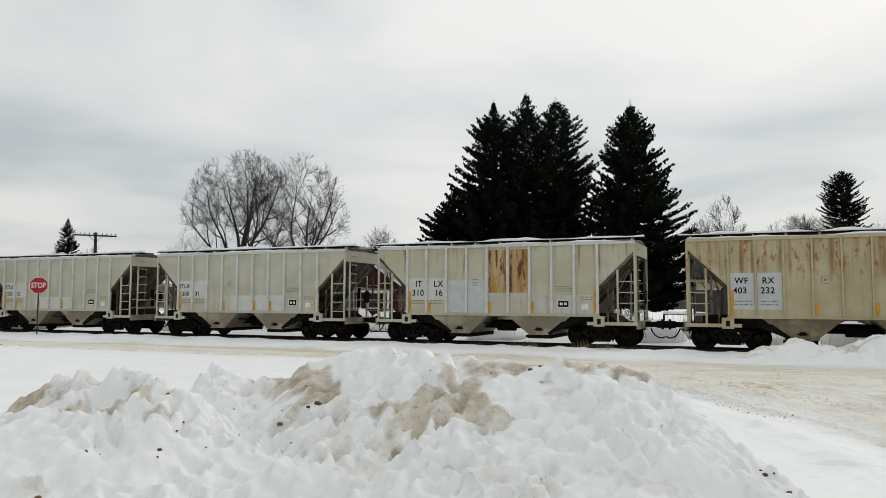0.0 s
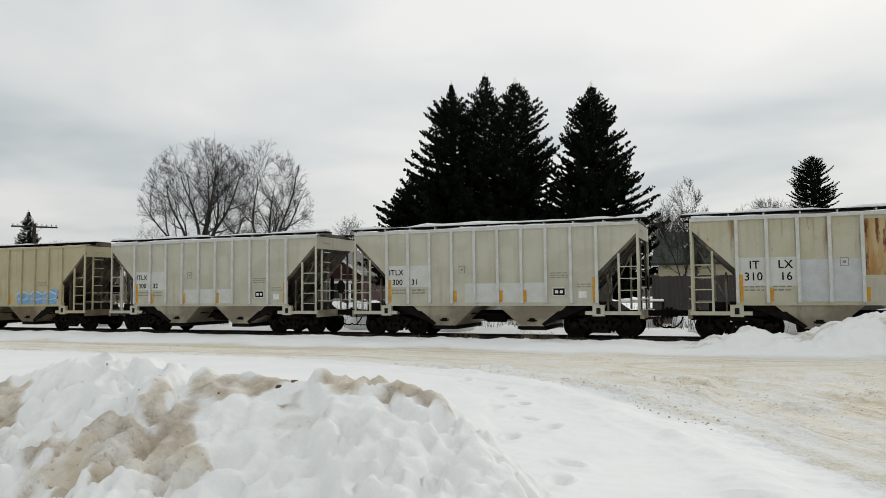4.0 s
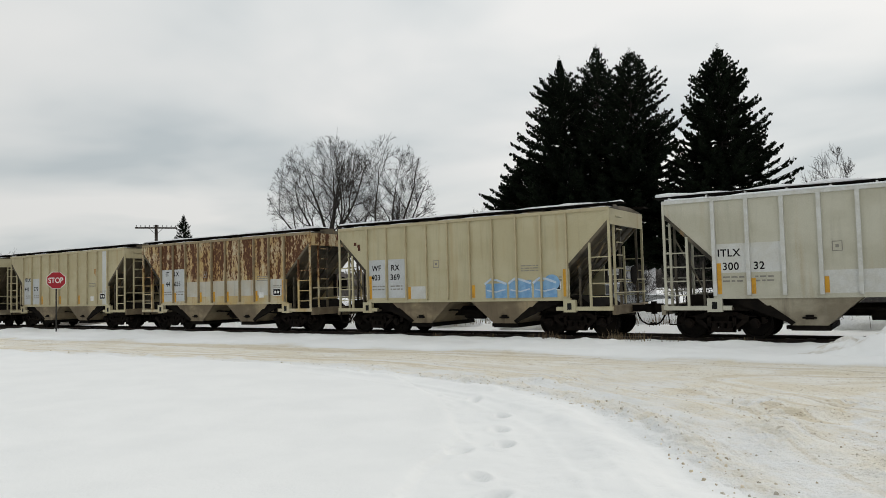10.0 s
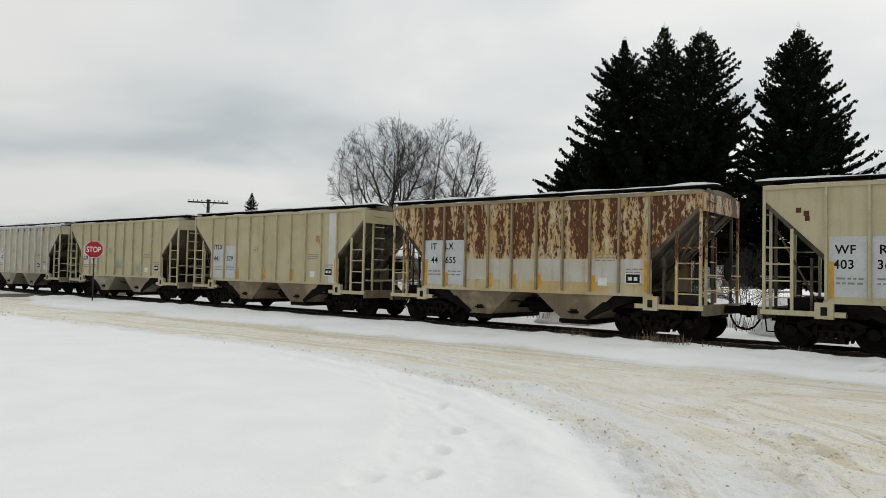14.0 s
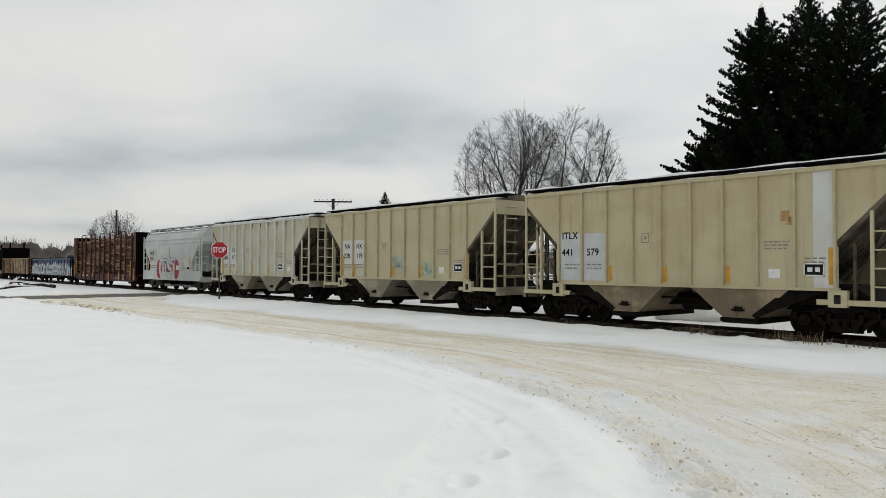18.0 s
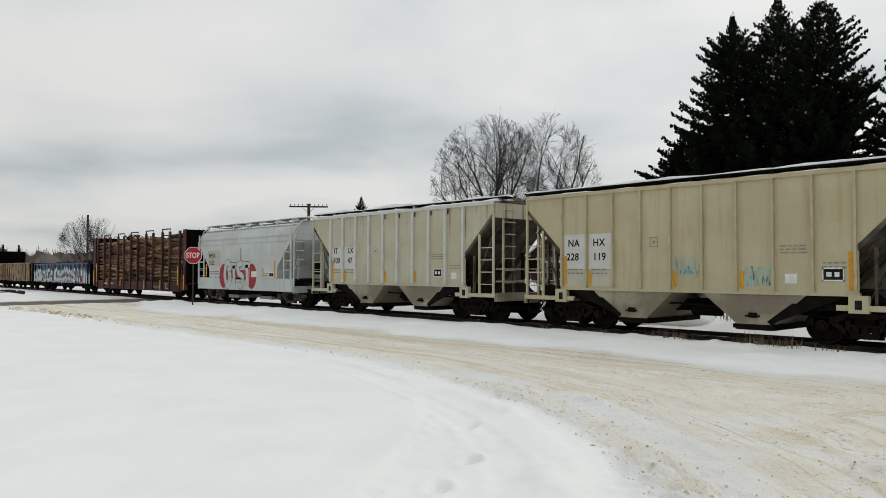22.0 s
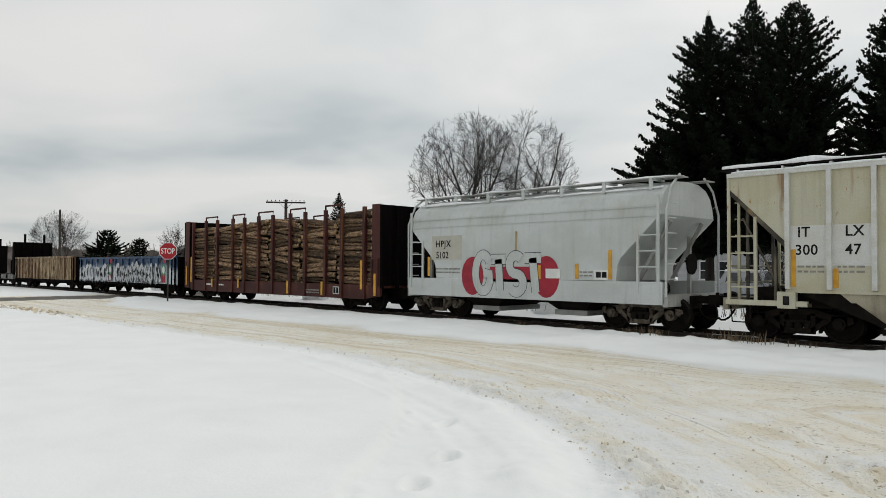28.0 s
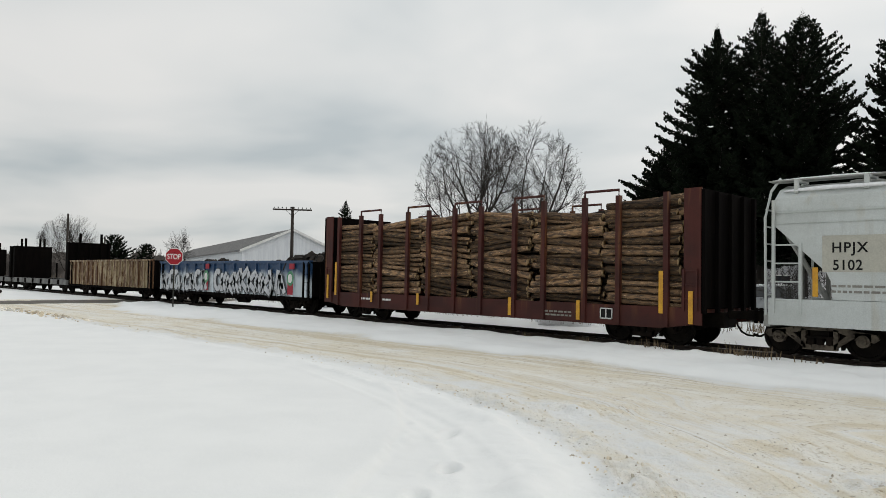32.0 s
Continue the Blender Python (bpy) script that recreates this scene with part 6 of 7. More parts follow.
def log_wagon(u):
    car = thing("log_wagon", pose(u, YC, RAIL_TOP), "oxide-red bulkhead flat wagon loaded with stacked pulpwood logs", "log wagon")
    CARS.append((car, u))
    part("side_sill", Geo().prism([(-8.0, 0.62), (-6.9, 0.47), (6.9, 0.47), (8.0, 0.62), (8.0, 1.02), (-8.0, 1.02)], -1.5, -1.38), OXIDE, car)
    part("side_sill", Geo().prism([(-8.0, 0.62), (-6.9, 0.47), (6.9, 0.47), (8.0, 0.62), (8.0, 1.02), (-8.0, 1.02)], 1.38, 1.5), OXIDE, car)
    part("deck", Geo().box(-8.0, 8.0, -1.38, 1.38, 0.9, 1.0), OXIDE, car)
    part("centre_sill", Geo().box(-8.1, 8.1, -0.35, 0.35, 0.5, 0.9), STEEL, car)
    for s in (-1, 1):
        a, b_ = sorted((s * 7.62, s * 8.06))
        bulk = part("bulkhead", Geo().box(a, b_, -1.5, 1.5, 1.0, 4.03), DARK, car)
        for y in (-1.5, -0.75, 0.0, 0.75, 1.42):
            x = s * 8.06
            part("bulkhead_rib", Geo().box(min(x, x + s * 0.1), max(x, x + s * 0.1), y - 0.04, y + 0.08, 0.9, 4.0), DARK, bulk)
        part("bulkhead_flange", Geo().box(a - 0.02, b_ + 0.02, -1.54, -1.5, 0.6, 4.05), OXIDE, bulk)
        ladder(car, "side_ladder", s * 7.95, s * 7.6, SIDE, 0.95, 2.0, OXIDE, 0.35)
    xs = (-7.2, -5.8, -4.6, -3.05, -1.95, -0.67, 0.55, 1.96, 3.1, 4.56, 5.67, 7.1)
    for x in xs:
        for y in (-1.5, 1.5):
            st = part("stake", Geo().box(x - 0.07, x + 0.07, y - 0.06, y + 0.06, 0.5, 4.0), OXIDE, car)
    for a, b_ in ((1, 2), (3, 4), (5, 6), (7, 8), (9, 10)):
        for y in (-1.5, 1.5):
            part("stake_loop", Geo().tube([(xs[a], y, 3.9), (xs[a], y, 4.16), (xs[b_], y, 4.16), (xs[b_], y, 3.9)], 0.04, 6), OXIDE, car)
    for x, z0, z1 in ((-7.85, 0.75, 1.7), (-7.3, 0.9, 2.2), (-5.0, 0.7, 1.1), (-2.4, 0.7, 1.1), (1.85, 0.55, 1.1), (4.4, 0.55, 1.1), (6.98, 0.85, 1.95), (7.8, 0.62, 1.45)):
        plate("amber_strip", x - 0.06, x + 0.06, z0, z1, YELLOW, car, 0.012, -1.56)
    pl = plate("label_plate", 5.1, 5.5, 0.62, 0.92, BLACKINK, car, 0.008, -1.5)
    for (a, c, z0, z1) in ((0, 0.4, 0, 0.03), (0, 0.4, 0.27, 0.3), (0, 0.03, 0, 0.3), (0.37, 0.4, 0, 0.3), (0.18, 0.21, 0, 0.3)):
        plate("plate_mark", 5.1 + a, 5.1 + c, 0.62 + z0, 0.62 + z1, WHITEPLATE, pl, 0.012, -1.5)
    stencil_rows(car, 3.0, 4.2, 0.72, 2, GREYINK, 81, 0.05, 0.1, -1.5)
    stencil_rows(car, -5.7, -5.1, 0.78, 1, WHITEPLATE, 82, 0.07, 0.1, -1.5)
    stencil_rows(car, -4.4, -3.9, 0.78, 1, WHITEPLATE, 83, 0.07, 0.1, -1.5)
    couplers(car, 8.1)
    trucks(car, (-6.15, 6.15))
    rnd = random.Random(90)
    kinds = [log_mesh(k) for k in range(6)]
    bounds = (-7.45, -5.2, -2.5, -0.06, 2.53, 5.1, 7.5)
    tops = (3.62, 3.66, 3.72, 3.75, 3.62, 3.86)
    rest = Geo()
    for b_ in range(6):
        x0, x1 = bounds[b_], bounds[b_ + 1]
        lie = (-4.5, 3.0, 4.5, -5.0, 2.5, 1.5)[b_]
        slant = lie
        for layer in range(14):
            y = -1.3 + layer * 0.2
            z = 1.02
            while z < tops[b_]:
                r = rnd.uniform(0.05, 0.125)
                z += r * 1.04
                if z + r > tops[b_] + 0.12:
                    break
                length = (x1 - x0) * rnd.uniform(0.87, 0.98)
                cx = (x0 + x1) / 2 + rnd.uniform(-0.1, 0.1)
                slant = max(-9.0, min(9.0, 0.75 * slant + 0.25 * lie + rnd.uniform(-2.8, 2.8)))
                flip = rnd.choice((0, 180))
                m = pose(cx, y + rnd.uniform(-0.04, 0.04) - (0.03 if r > 0.1 else 0), z, rnd.uniform(0, 360), 0, 0)
                m = pose(cx, y + rnd.uniform(-0.05, 0.05), z, 0, slant, rnd.uniform(-1.2, 1.2) + flip) @ pose(0, 0, 0, rnd.uniform(0, 360)) @ Matrix.Diagonal((length, r, r, 1))
                me = rnd.choice(kinds)
                if layer < 2 or (layer < 3 and z > tops[b_] - 0.3):
                    ob = part("log", me, None, car)
                    ob.matrix_basis = m
                else:
                    g = Geo().tube([(cx - length / 2, y, z - slant * 0.02), (cx + length / 2, y, z + slant * 0.02)], r, 6)
                    rest.add(g.v, g.f)
                z += r * 1.02
    tagged(part("log_stack", rest, LOGBARK_SHADED, car), kind="stuff")
    return car


log_wagon(-121.65)

# ---- open wagons ----


def fade_paint(name, low, high, z0, z1):
    """One colour sprayed over another with a ragged border at a height."""
    m = bpy.data.materials.new(name)
    m.use_nodes = True
    tree = m.node_tree
    link = tree.links.new
    b = tree.nodes["Principled BSDF"]
    b.inputs["Roughness"].default_value = 0.55
    coord = node(tree, "ShaderNodeTexCoord")
    sep = node(tree, "ShaderNodeSeparateXYZ")
    link(coord.outputs["Object"], sep.inputs[0])
    n = node(tree, "ShaderNodeTexNoise")
    n.inputs["Scale"].default_value, n.inputs["Detail"].default_value = 1.6, 5
    link(coord.outputs["Object"], n.inputs["Vector"])
    k = node(tree, "ShaderNodeMath", operation="MULTIPLY_ADD")
    k.inputs[1].default_value, k.inputs[2].default_value = 0.9, -0.45
    link(n.outputs["Fac"], k.inputs[0])
    s = node(tree, "ShaderNodeMath", operation="ADD")
    link(sep.outputs["Z"], s.inputs[0])
    link(k.outputs[0], s.inputs[1])
    r = node(tree, "ShaderNodeMapRange", interpolation_type="SMOOTHSTEP")
    r.inputs["From Min"].default_value, r.inputs["From Max"].default_value = z0, z1
    link(s.outputs[0], r.inputs["Value"])
    mx = node(tree, "ShaderNodeMix", data_type="RGBA")
    mx.inputs["A"].default_value, mx.inputs["B"].default_value = (*low, 1), (*high, 1)
    link(r.outputs[0], mx.inputs["Factor"])
    link(mx.outputs["Result"], b.inputs["Base Color"])
    return m


SPRAYED = fade_paint("white_to_blue_spray", (0.5, 0.56, 0.6), (0.012, 0.045, 0.11), 1.4, 1.9)
BUFF = car_paint("rusty_buff_paint", (0.38, 0.32, 0.21), (0.27, 0.21, 0.13), 0.5, 0.0, (0.11, 0.058, 0.03), dirt=1.0, stain=(0.17, 0.1, 0.045), run=(0.26, 0.17, 0.085), flake=(1.6, 1.6, 0.7), peel=True)
SCRAP = mat("dark_scrap", (0.02, 0.018, 0.017), (0.045, 0.035, 0.028), 3, 0.9, bump=0.6, island=0.4)


def gondola(u, half, top, label, paint, ribs, rib_paint, load=False):
    car = thing("gondola_wagon", pose(u, YC, RAIL_TOP), label, "gondola wagon", "open wagons of the train")
    CARS.append((car, u))
    for y0, y1 in ((-1.5, -1.42), (1.42, 1.5)):
        part("side_wall", Geo().box(-half, half, y0, y1, 0.66, top), paint, car)
    for s in (-1, 1):
        a, b_ = sorted((s * half, s * (half - 0.1)))
        part("end_wall", Geo().box(a, b_, -1.42, 1.42, 0.66, top), DARK, car)
        for y in (-1.0, 0.0, 1.0):
            part("end_rib", Geo().box(min(s * half, s * (half + 0.1)), max(s * half, s * (half + 0.1)), y - 0.06, y + 0.06, 0.66, top), DARK, car)
        ladder(car, "side_ladder", s * (half - 0.05), s * (half - 0.45), -1.56, 0.7, top, DARK, 0.35)
    part("floor_plate", Geo().box(-half, half, -1.42, 1.42, 0.66, 0.76), DARK, car)
    part("top_rail", Geo().box(-half, half, -1.58, -1.4, top - 0.06, top + 0.06), rib_paint, car)
    part("top_rail", Geo().box(-half, half, 1.4, 1.58, top - 0.06, top + 0.06), rib_paint, car)
    part("side_sill", Geo().box(-half, half, -1.56, -1.4, 0.58, 0.72), DARK, car)
    part("centre_sill", Geo().box(-half - 0.05, half + 0.05, -0.3, 0.3, 0.4, 0.66), STEEL, car)
    part("brake_rigging", Geo().box(-2.5, 2.0, -0.9, -0.7, 0.42, 0.58).tube([(0.3, -0.8, 0.42), (1.2, -0.8, 0.42)], 0.16, 10), STEEL, car)
    for k in range(ribs):
        x = -half + 0.25 + k * (2 * half - 0.5) / (ribs - 1)
        part("rib", Geo().prism([(x - 0.08, 0.72), (x + 0.08, 0.72), (x + 0.06, top - 0.06), (x - 0.06, top - 0.06)], -1.58, -1.5), rib_paint, car)
    couplers(car, half + 0.02)
    trucks(car, (-half + 1.9, half - 1.9))
    if load:
        rnd = random.Random(int(-u))
        g = Geo()
        for k in range(900):
            x = rnd.uniform(-half + 0.3, half - 0.3)
            crest = top - 0.12 + 0.32 * max(0, noise.noise(Vector((x * 0.45, 3, 1)))) + (0.35 * math.exp(-((x - half + 1.6) / 0.9) ** 2))
            y = rnd.uniform(-1.35, 1.35)
            z = crest * (1 - 0.09 * abs(y)) + rnd.uniform(-0.12, 0.04)
            s = rnd.uniform(0.06, 0.2)
            m = pose(x, y, z, rnd.uniform(0, 360), rnd.uniform(0, 360), 0)
            c = [m @ Vector((a * s * rnd.uniform(0.6, 1.6), b_ * s, c_ * s * 0.6)) for a in (-1, 1) for b_ in (-1, 1) for c_ in (-1, 1)]
            g.add(c, [(0, 1, 3, 2), (4, 6, 7, 5), (0, 4, 5, 1), (2, 3, 7, 6), (0, 2, 6, 4), (1, 5, 7, 3)])
        g.box(-half + 0.15, half - 0.15, -1.4, 1.4, 0.8, top - 0.25)
        tagged(part("scrap_load", g, SCRAP, car), kind="stuff")
    return car


blue_car = gondola(-138.4, 7.57, 2.22, "blue gondola wagon sprayed with silver letters, heaped with dark scrap", SPRAYED, 15, SPRAYED, True)


def throw_up(car):
    """Fat silver letters with black contours, and two red-and-green figures, all along one side."""
    rnd = random.Random(31)
    x, y = -7.2, -1.585
    while x < 5.6:
        if abs(x + 1.9) < 0.4:
            x += 0.9
            continue
        w, h, z = rnd.uniform(0.55, 0.85), rnd.uniform(0.75, 1.1), 0.72 + rnd.uniform(0, 0.1)
        pick = rnd.randrange(4)
        if pick == 0:
            sets = [[(x + 0.1, z), (x + w * 0.3, z + h)], [(x + w * 0.3, z + h), (x + w, z + 0.05)], [(x + 0.15, z + h * 0.4), (x + w * 0.8, z + h * 0.45)]]
        elif pick == 1:
            sets = [arc(x + w / 2, z + h / 2, w * 0.4, h * 0.42, 50, 320, 10)]
        elif pick == 2:
            sets = [[(x + 0.1, z), (x + 0.12, z + h)], [(x + 0.12, z + h * 0.5), (x + w, z + h)], [(x + 0.12, z + h * 0.5), (x + w, z)]]
        else:
            sets = [[(x, z + h), (x + w * 0.25, z), (x + w * 0.5, z + h * 0.7), (x + w * 0.75, z), (x + w, z + h)]]
        for pts in sets:
            stroke(pts, 0.36, y - 0.003, OUTLINE, car, "letter_contour", 0.0)
        for pts in sets:
            stroke([(a - 0.02, b_ + 0.03) for a, b_ in pts], 0.27, y - 0.007, SILVER, car, "letter_fill", 0.0)
        x += w * 0.92
    green = mat("green_spray", (0.06, 0.2, 0.11), (0.09, 0.26, 0.14), 5, 0.6, bump=0)
    for x in (-1.75, 6.15):
        part("red_figure", Geo().box(x - 0.22, x + 0.22, y - 0.006, y - 0.002, 0.8, 1.3).box(x - 0.1, x + 0.3, y - 0.006, y - 0.002, 1.9, 2.15), REDSPRAY, car)
        part("green_figure", Geo().add([(a, y - 0.009, z) for a, z in arc(x, 1.5, 0.27, 0.33, 0, 345, 15)], [tuple(range(16))]), green, car)
        part("pale_figure", Geo().add([(a, y - 0.012, z) for a, z in arc(x - 0.02, 1.5, 0.17, 0.2, 0, 345, 15)], [tuple(range(16))]), WHITEPLATE, car)


throw_up(blue_car)
gondola(-154.4, 7.3, 2.36, "weathered buff gondola wagon with upright ribs", BUFF, 17, BUFF)


def flat_wagon(u, label):
    car = thing("flat_wagon", pose(u, YC, RAIL_TOP), label, "flat wagon", "empty bulkhead flat wagons")
    CARS.append((car, u))
    part("side_sill", Geo().box(-7.35, 7.35, -1.5, -1.36, 0.6, 1.0), mat("grey_frosted_steel", (0.12, 0.12, 0.12), (0.2, 0.2, 0.19), 2, 0.8), car)
    part("side_sill", Geo().box(-7.35, 7.35, 1.36, 1.5, 0.6, 1.0), MATS["grey_frosted_steel"], car)
    part("deck", Geo().box(-7.35, 7.35, -1.36, 1.36, 0.88, 0.96), DARK, car)
    part("centre_sill", Geo().box(-7.4, 7.4, -0.35, 0.35, 0.42, 0.88), STEEL, car)
    for s in (-1, 1):
        a, b_ = sorted((s * 7.0, s * 7.35))
        bulk = part("bulkhead", Geo().box(a, b_, -1.5, 1.5, 0.96, 3.75), DARK, car)
        for y in (-1.5, -0.8, 0.0, 0.8, 1.38):
            part("bulkhead_rib", Geo().box(min(s * 7.35, s * 7.47), max(s * 7.35, s * 7.47), y, y + 0.12, 0.96, 3.7), DARK, bulk)
        for y in (-0.6, 0.9):
            part("bulkhead_post", Geo().box(s * 7.2 - 0.06, s * 7.2 + 0.06, y - 0.08, y + 0.08, 3.75, 4.45), DARK, bulk)
    for k in range(6):
        x = -5.5 + k * 2.2
        part("stake_pocket", Geo().box(x - 0.12, x + 0.12, -1.58, -1.5, 0.62, 0.98), DARK, car)
        part("stake", Geo().box(x - 0.06, x + 0.06, 1.44, 1.56, 0.7, 2.3), DARK, car) if k in (0, 5) else None
    couplers(car, 7.4)
    trucks(car, (-5.4, 5.4))
    return car


flat_wagon(-169.9, "empty dark flat wagon between tall bulkheads")
flat_wagon(-185.6, "empty dark bulkhead flat wagon at the far end")
flat_wagon(-201.3, "empty dark bulkhead flat wagon far down the line")

# ---- poles ----
POLE = mat("weathered_pole_wood", (0.03, 0.025, 0.022), (0.055, 0.046, 0.039), 3, 0.95, stretch=(3, 3, 0.4), bump=0.4)
GLASS = mat("insulator_glaze", (0.03, 0.035, 0.035), (0.06, 0.07, 0.07), 8, 0.25, bump=0)


def utility_pole(x, y, h, turn, arm, label, pins=10):
    p = thing("utility_pole", pose(x, y, -0.2, 0, 0, turn), label, "utility pole", "poles beyond the track")
    part("pole", Geo().tube([(0, 0, 0), (0.02, 0, h * 0.5), (0, 0, h)], 0.15, 10, 0.11), POLE, p)
    if arm:
        bar = part("crossarm", Geo().box(-arm / 2, arm / 2, -0.2, -0.1, h - 0.3, h - 0.19), POLE, p)
        for s in (-1, 1):
            part("arm_brace", Geo().tube([(0, -0.12, h - 0.75), (s * arm * 0.16, -0.15, h - 0.3)], 0.013, 5), STEEL, p)
        for k in range(pins):
            a = -arm / 2 + 0.1 + k * (arm - 0.2) / (pins - 1)
            part("insulator", Geo().tube([(a, -0.15, h - 0.18), (a, -0.15, h - 0.1)], 0.015, 6).tube([(a, -0.15, h - 0.13), (a, -0.15, h - 0.05)], 0.045, 8, 0.025), GLASS, bar)
    return p


utility_pole(-46.6, 40.5, 7.15, 53, 2.95, "old wooden telegraph pole with one crossarm of insulators")
utility_pole(-89.1, 37.2, 8.5, 60, 0, "tall thin wooden pole far along the line")
utility_pole(-120, 52, 7.5, 60, 0, "thin distant wooden pole")

# ---- houses ----
SIDING_RED = mat("dark_red_siding", (0.035, 0.009, 0.01), (0.05, 0.012, 0.012), 2, 0.8, stretch=(0.3, 0.3, 6))
SIDING_CREAM = mat("cream_siding", (0.5, 0.45, 0.31), (0.44, 0.4, 0.28), 2, 0.8, stretch=(0.3, 0.3, 6))
SIDING_GREY = mat("pale_grey_siding", (0.42, 0.42, 0.43), (0.36, 0.36, 0.37), 2, 0.8, stretch=(0.3, 0.3, 6))
SHINGLE = mat("dark_green_shingles", (0.035, 0.045, 0.037), (0.055, 0.062, 0.052), 3, 0.9)
SHINGLE_GREY = mat("grey_shingles", (0.12, 0.12, 0.12), (0.18, 0.175, 0.17), 2, 0.9)
TRIM = mat("white_trim", (0.68, 0.68, 0.66), (0.6, 0.6, 0.58), 4, 0.6, bump=0)
PANE = mat("dark_window_glass", (0.02, 0.022, 0.025), (0.03, 0.033, 0.036), 4, 0.08, bump=0, spec=0.5)
FENCE = mat("dark_fence_boards", (0.045, 0.041, 0.04), (0.058, 0.053, 0.051), 2, 0.9, stretch=(4, 4, 0.4))


def add_window(house, x, z, w, h, y):
    """A window in a front wall that faces -y: frame proud of the wall, sill, cross-bars, pane."""
    fr = Geo().box(x - w / 2 - 0.09, x - w / 2, y - 0.07, y, z, z + h).box(x + w / 2, x + w / 2 + 0.09, y - 0.07, y, z, z + h)
    fr.box(x - w / 2 - 0.09, x + w / 2 + 0.09, y - 0.07, y, z + h, z + h + 0.1).box(x - w / 2, x + w / 2, y - 0.05, y, z + h / 2 - 0.03, z + h / 2 + 0.03)
    f = part("window", fr, TRIM, house)
    part("sill", Geo().box(x - w / 2 - 0.14, x + w / 2 + 0.14, y - 0.12, y, z - 0.1, z), TRIM, f)
    part("pane", Geo().box(x - w / 2, x + w / 2, y - 0.03, y - 0.01, z, z + h), PANE, f)


def gabled(name, at, w, d, eave, ridge, wall, roof, label, across=True, snow=None, windows=(), over=0.4):
    """A house with its ridge along x (across) or along y, local origin at the middle of its front wall's foot."""
    h = thing(name, at, label, "house", "houses beyond the track")
    if across:
        g = Geo().box(-w / 2, w / 2, 0, d, -0.2, eave)
        for x in (-w / 2, w / 2 - 0.02):
            g.add([(x, 0, eave), (x, d, eave), (x, d / 2, ridge), (x + 0.02, 0, eave), (x + 0.02, d, eave), (x + 0.02, d / 2, ridge)], [(0, 1, 2), (5, 4, 3), (0, 2, 5, 3), (1, 4, 5, 2)])
        part("wall", g, wall, h)
        k = (ridge - eave) / (d / 2)
        for s, y0 in ((1, -over), (-1, d + over)):
            z0 = eave - k * over
            r = Geo().add([(-w / 2 - over, y0, z0), (w / 2 + over, y0, z0), (w / 2 + over, d / 2, ridge), (-w / 2 - over, d / 2, ridge), (-w / 2 - over, y0, z0 + 0.16), (w / 2 + over, y0, z0 + 0.16), (w / 2 + over, d / 2, ridge + 0.16), (-w / 2 - over, d / 2, ridge + 0.16)], [(0, 1, 2, 3), (7, 6, 5, 4), (0, 4, 5, 1), (1, 5, 6, 2), (2, 6, 7, 3), (3, 7, 4, 0)])
            part("roof", r, snow or roof, h)
    else:
        part("wall", Geo().prism([(-w / 2, -0.2), (w / 2, -0.2), (w / 2, eave), (0, ridge), (-w / 2, eave)], 0, d), wall, h)
        k = (ridge - eave) / (w / 2)
        for s in (-1, 1):
            x0, z0 = s * (w / 2 + over), eave - k * over
            r = Geo().prism([(0, ridge + 0.16), (0, ridge), (x0, z0), (x0, z0 + 0.16)][::s], -over, d + over)
            part("roof", r, snow or roof, h)
            part("barge_board", Geo().prism([(0, ridge + 0.2), (0, ridge - 0.06), (x0, z0 - 0.06), (x0, z0 + 0.2)][::s], -over - 0.05, -over), TRIM, h)
    for x, z, ww, hh in windows:
        add_window(h, x, z, ww, hh, 0)
    return h


red_house = gabled("house", pose(-39.5, 66, 0, 0, 0, 8), 11.5, 9, 3.6, 7.6, SIDING_RED, SHINGLE_GREY, "dark red house with white trim and a snowy porch", False, None, [(-4.4, 1.1, 0.9, 1.5), (-2.6, 1.1, 0.9, 1.5), (3.0, 1.1, 1.0, 1.5), (4.6, 1.1, 0.8, 1.5), (0, 4.4, 1.0, 1.3)])
part("porch_roof", Geo().prism([(-5.6, 2.95), (-5.6, 2.8), (5.6, 2.8), (5.6, 2.95), (0.3, 3.25)], -2.0, 0.0), SHINGLE_GREY, red_house)
part("porch_beam", Geo().box(-5.5, 5.5, -2.0, -1.85, 2.62, 2.85), TRIM, red_house)
for x in (-5.3, -2.7, -0.4, 2.3, 5.3):
    part("porch_post", Geo().box(x - 0.09, x + 0.09, -2.0, -1.82, 0.3, 2.65), TRIM, red_house)
part("porch_floor", Geo().box(-5.5, 5.5, -2.0, 0, 0.1, 0.35), TRIM, red_house)
part("door", Geo().box(0.2, 1.15, -0.05, 0.0, 0.35, 2.4), TRIM, red_house)
gabled("house", pose(-21.5, 64, 0, 0, 0, 12), 9.5, 8, 3.0, 5.4, SIDING_GREY, SHINGLE_GREY, "pale grey house behind the conifers with a snow-covered roof", False, ROOF_SNOW, [(-2.6, 1.0, 0.8, 1.3), (-1.2, 1.0, 0.8, 1.3), (2.2, 1.0, 1.2, 1.3)])
cream = gabled("house", pose(3.2, 48.5, 0, 0, 0, 0), 13.4, 8.5, 3.35, 5.35, SIDING_CREAM, SHINGLE, "low cream house with a dark green shingle roof", True, None, [(-5.0, 1.2, 1.1, 1.3), (-1.5, 1.2, 1.1, 1.3), (3.0, 1.2, 1.4, 1.3)])
part("roof_snow", Geo().box(-3.0, 1.8, -0.5, -0.05, 3.22, 3.36), ROOF_SNOW, cream)
part("chimney", Geo().box(-0.6, -0.15, 4.3, 4.8, 5.0, 5.95), SIDING_RED, cream)
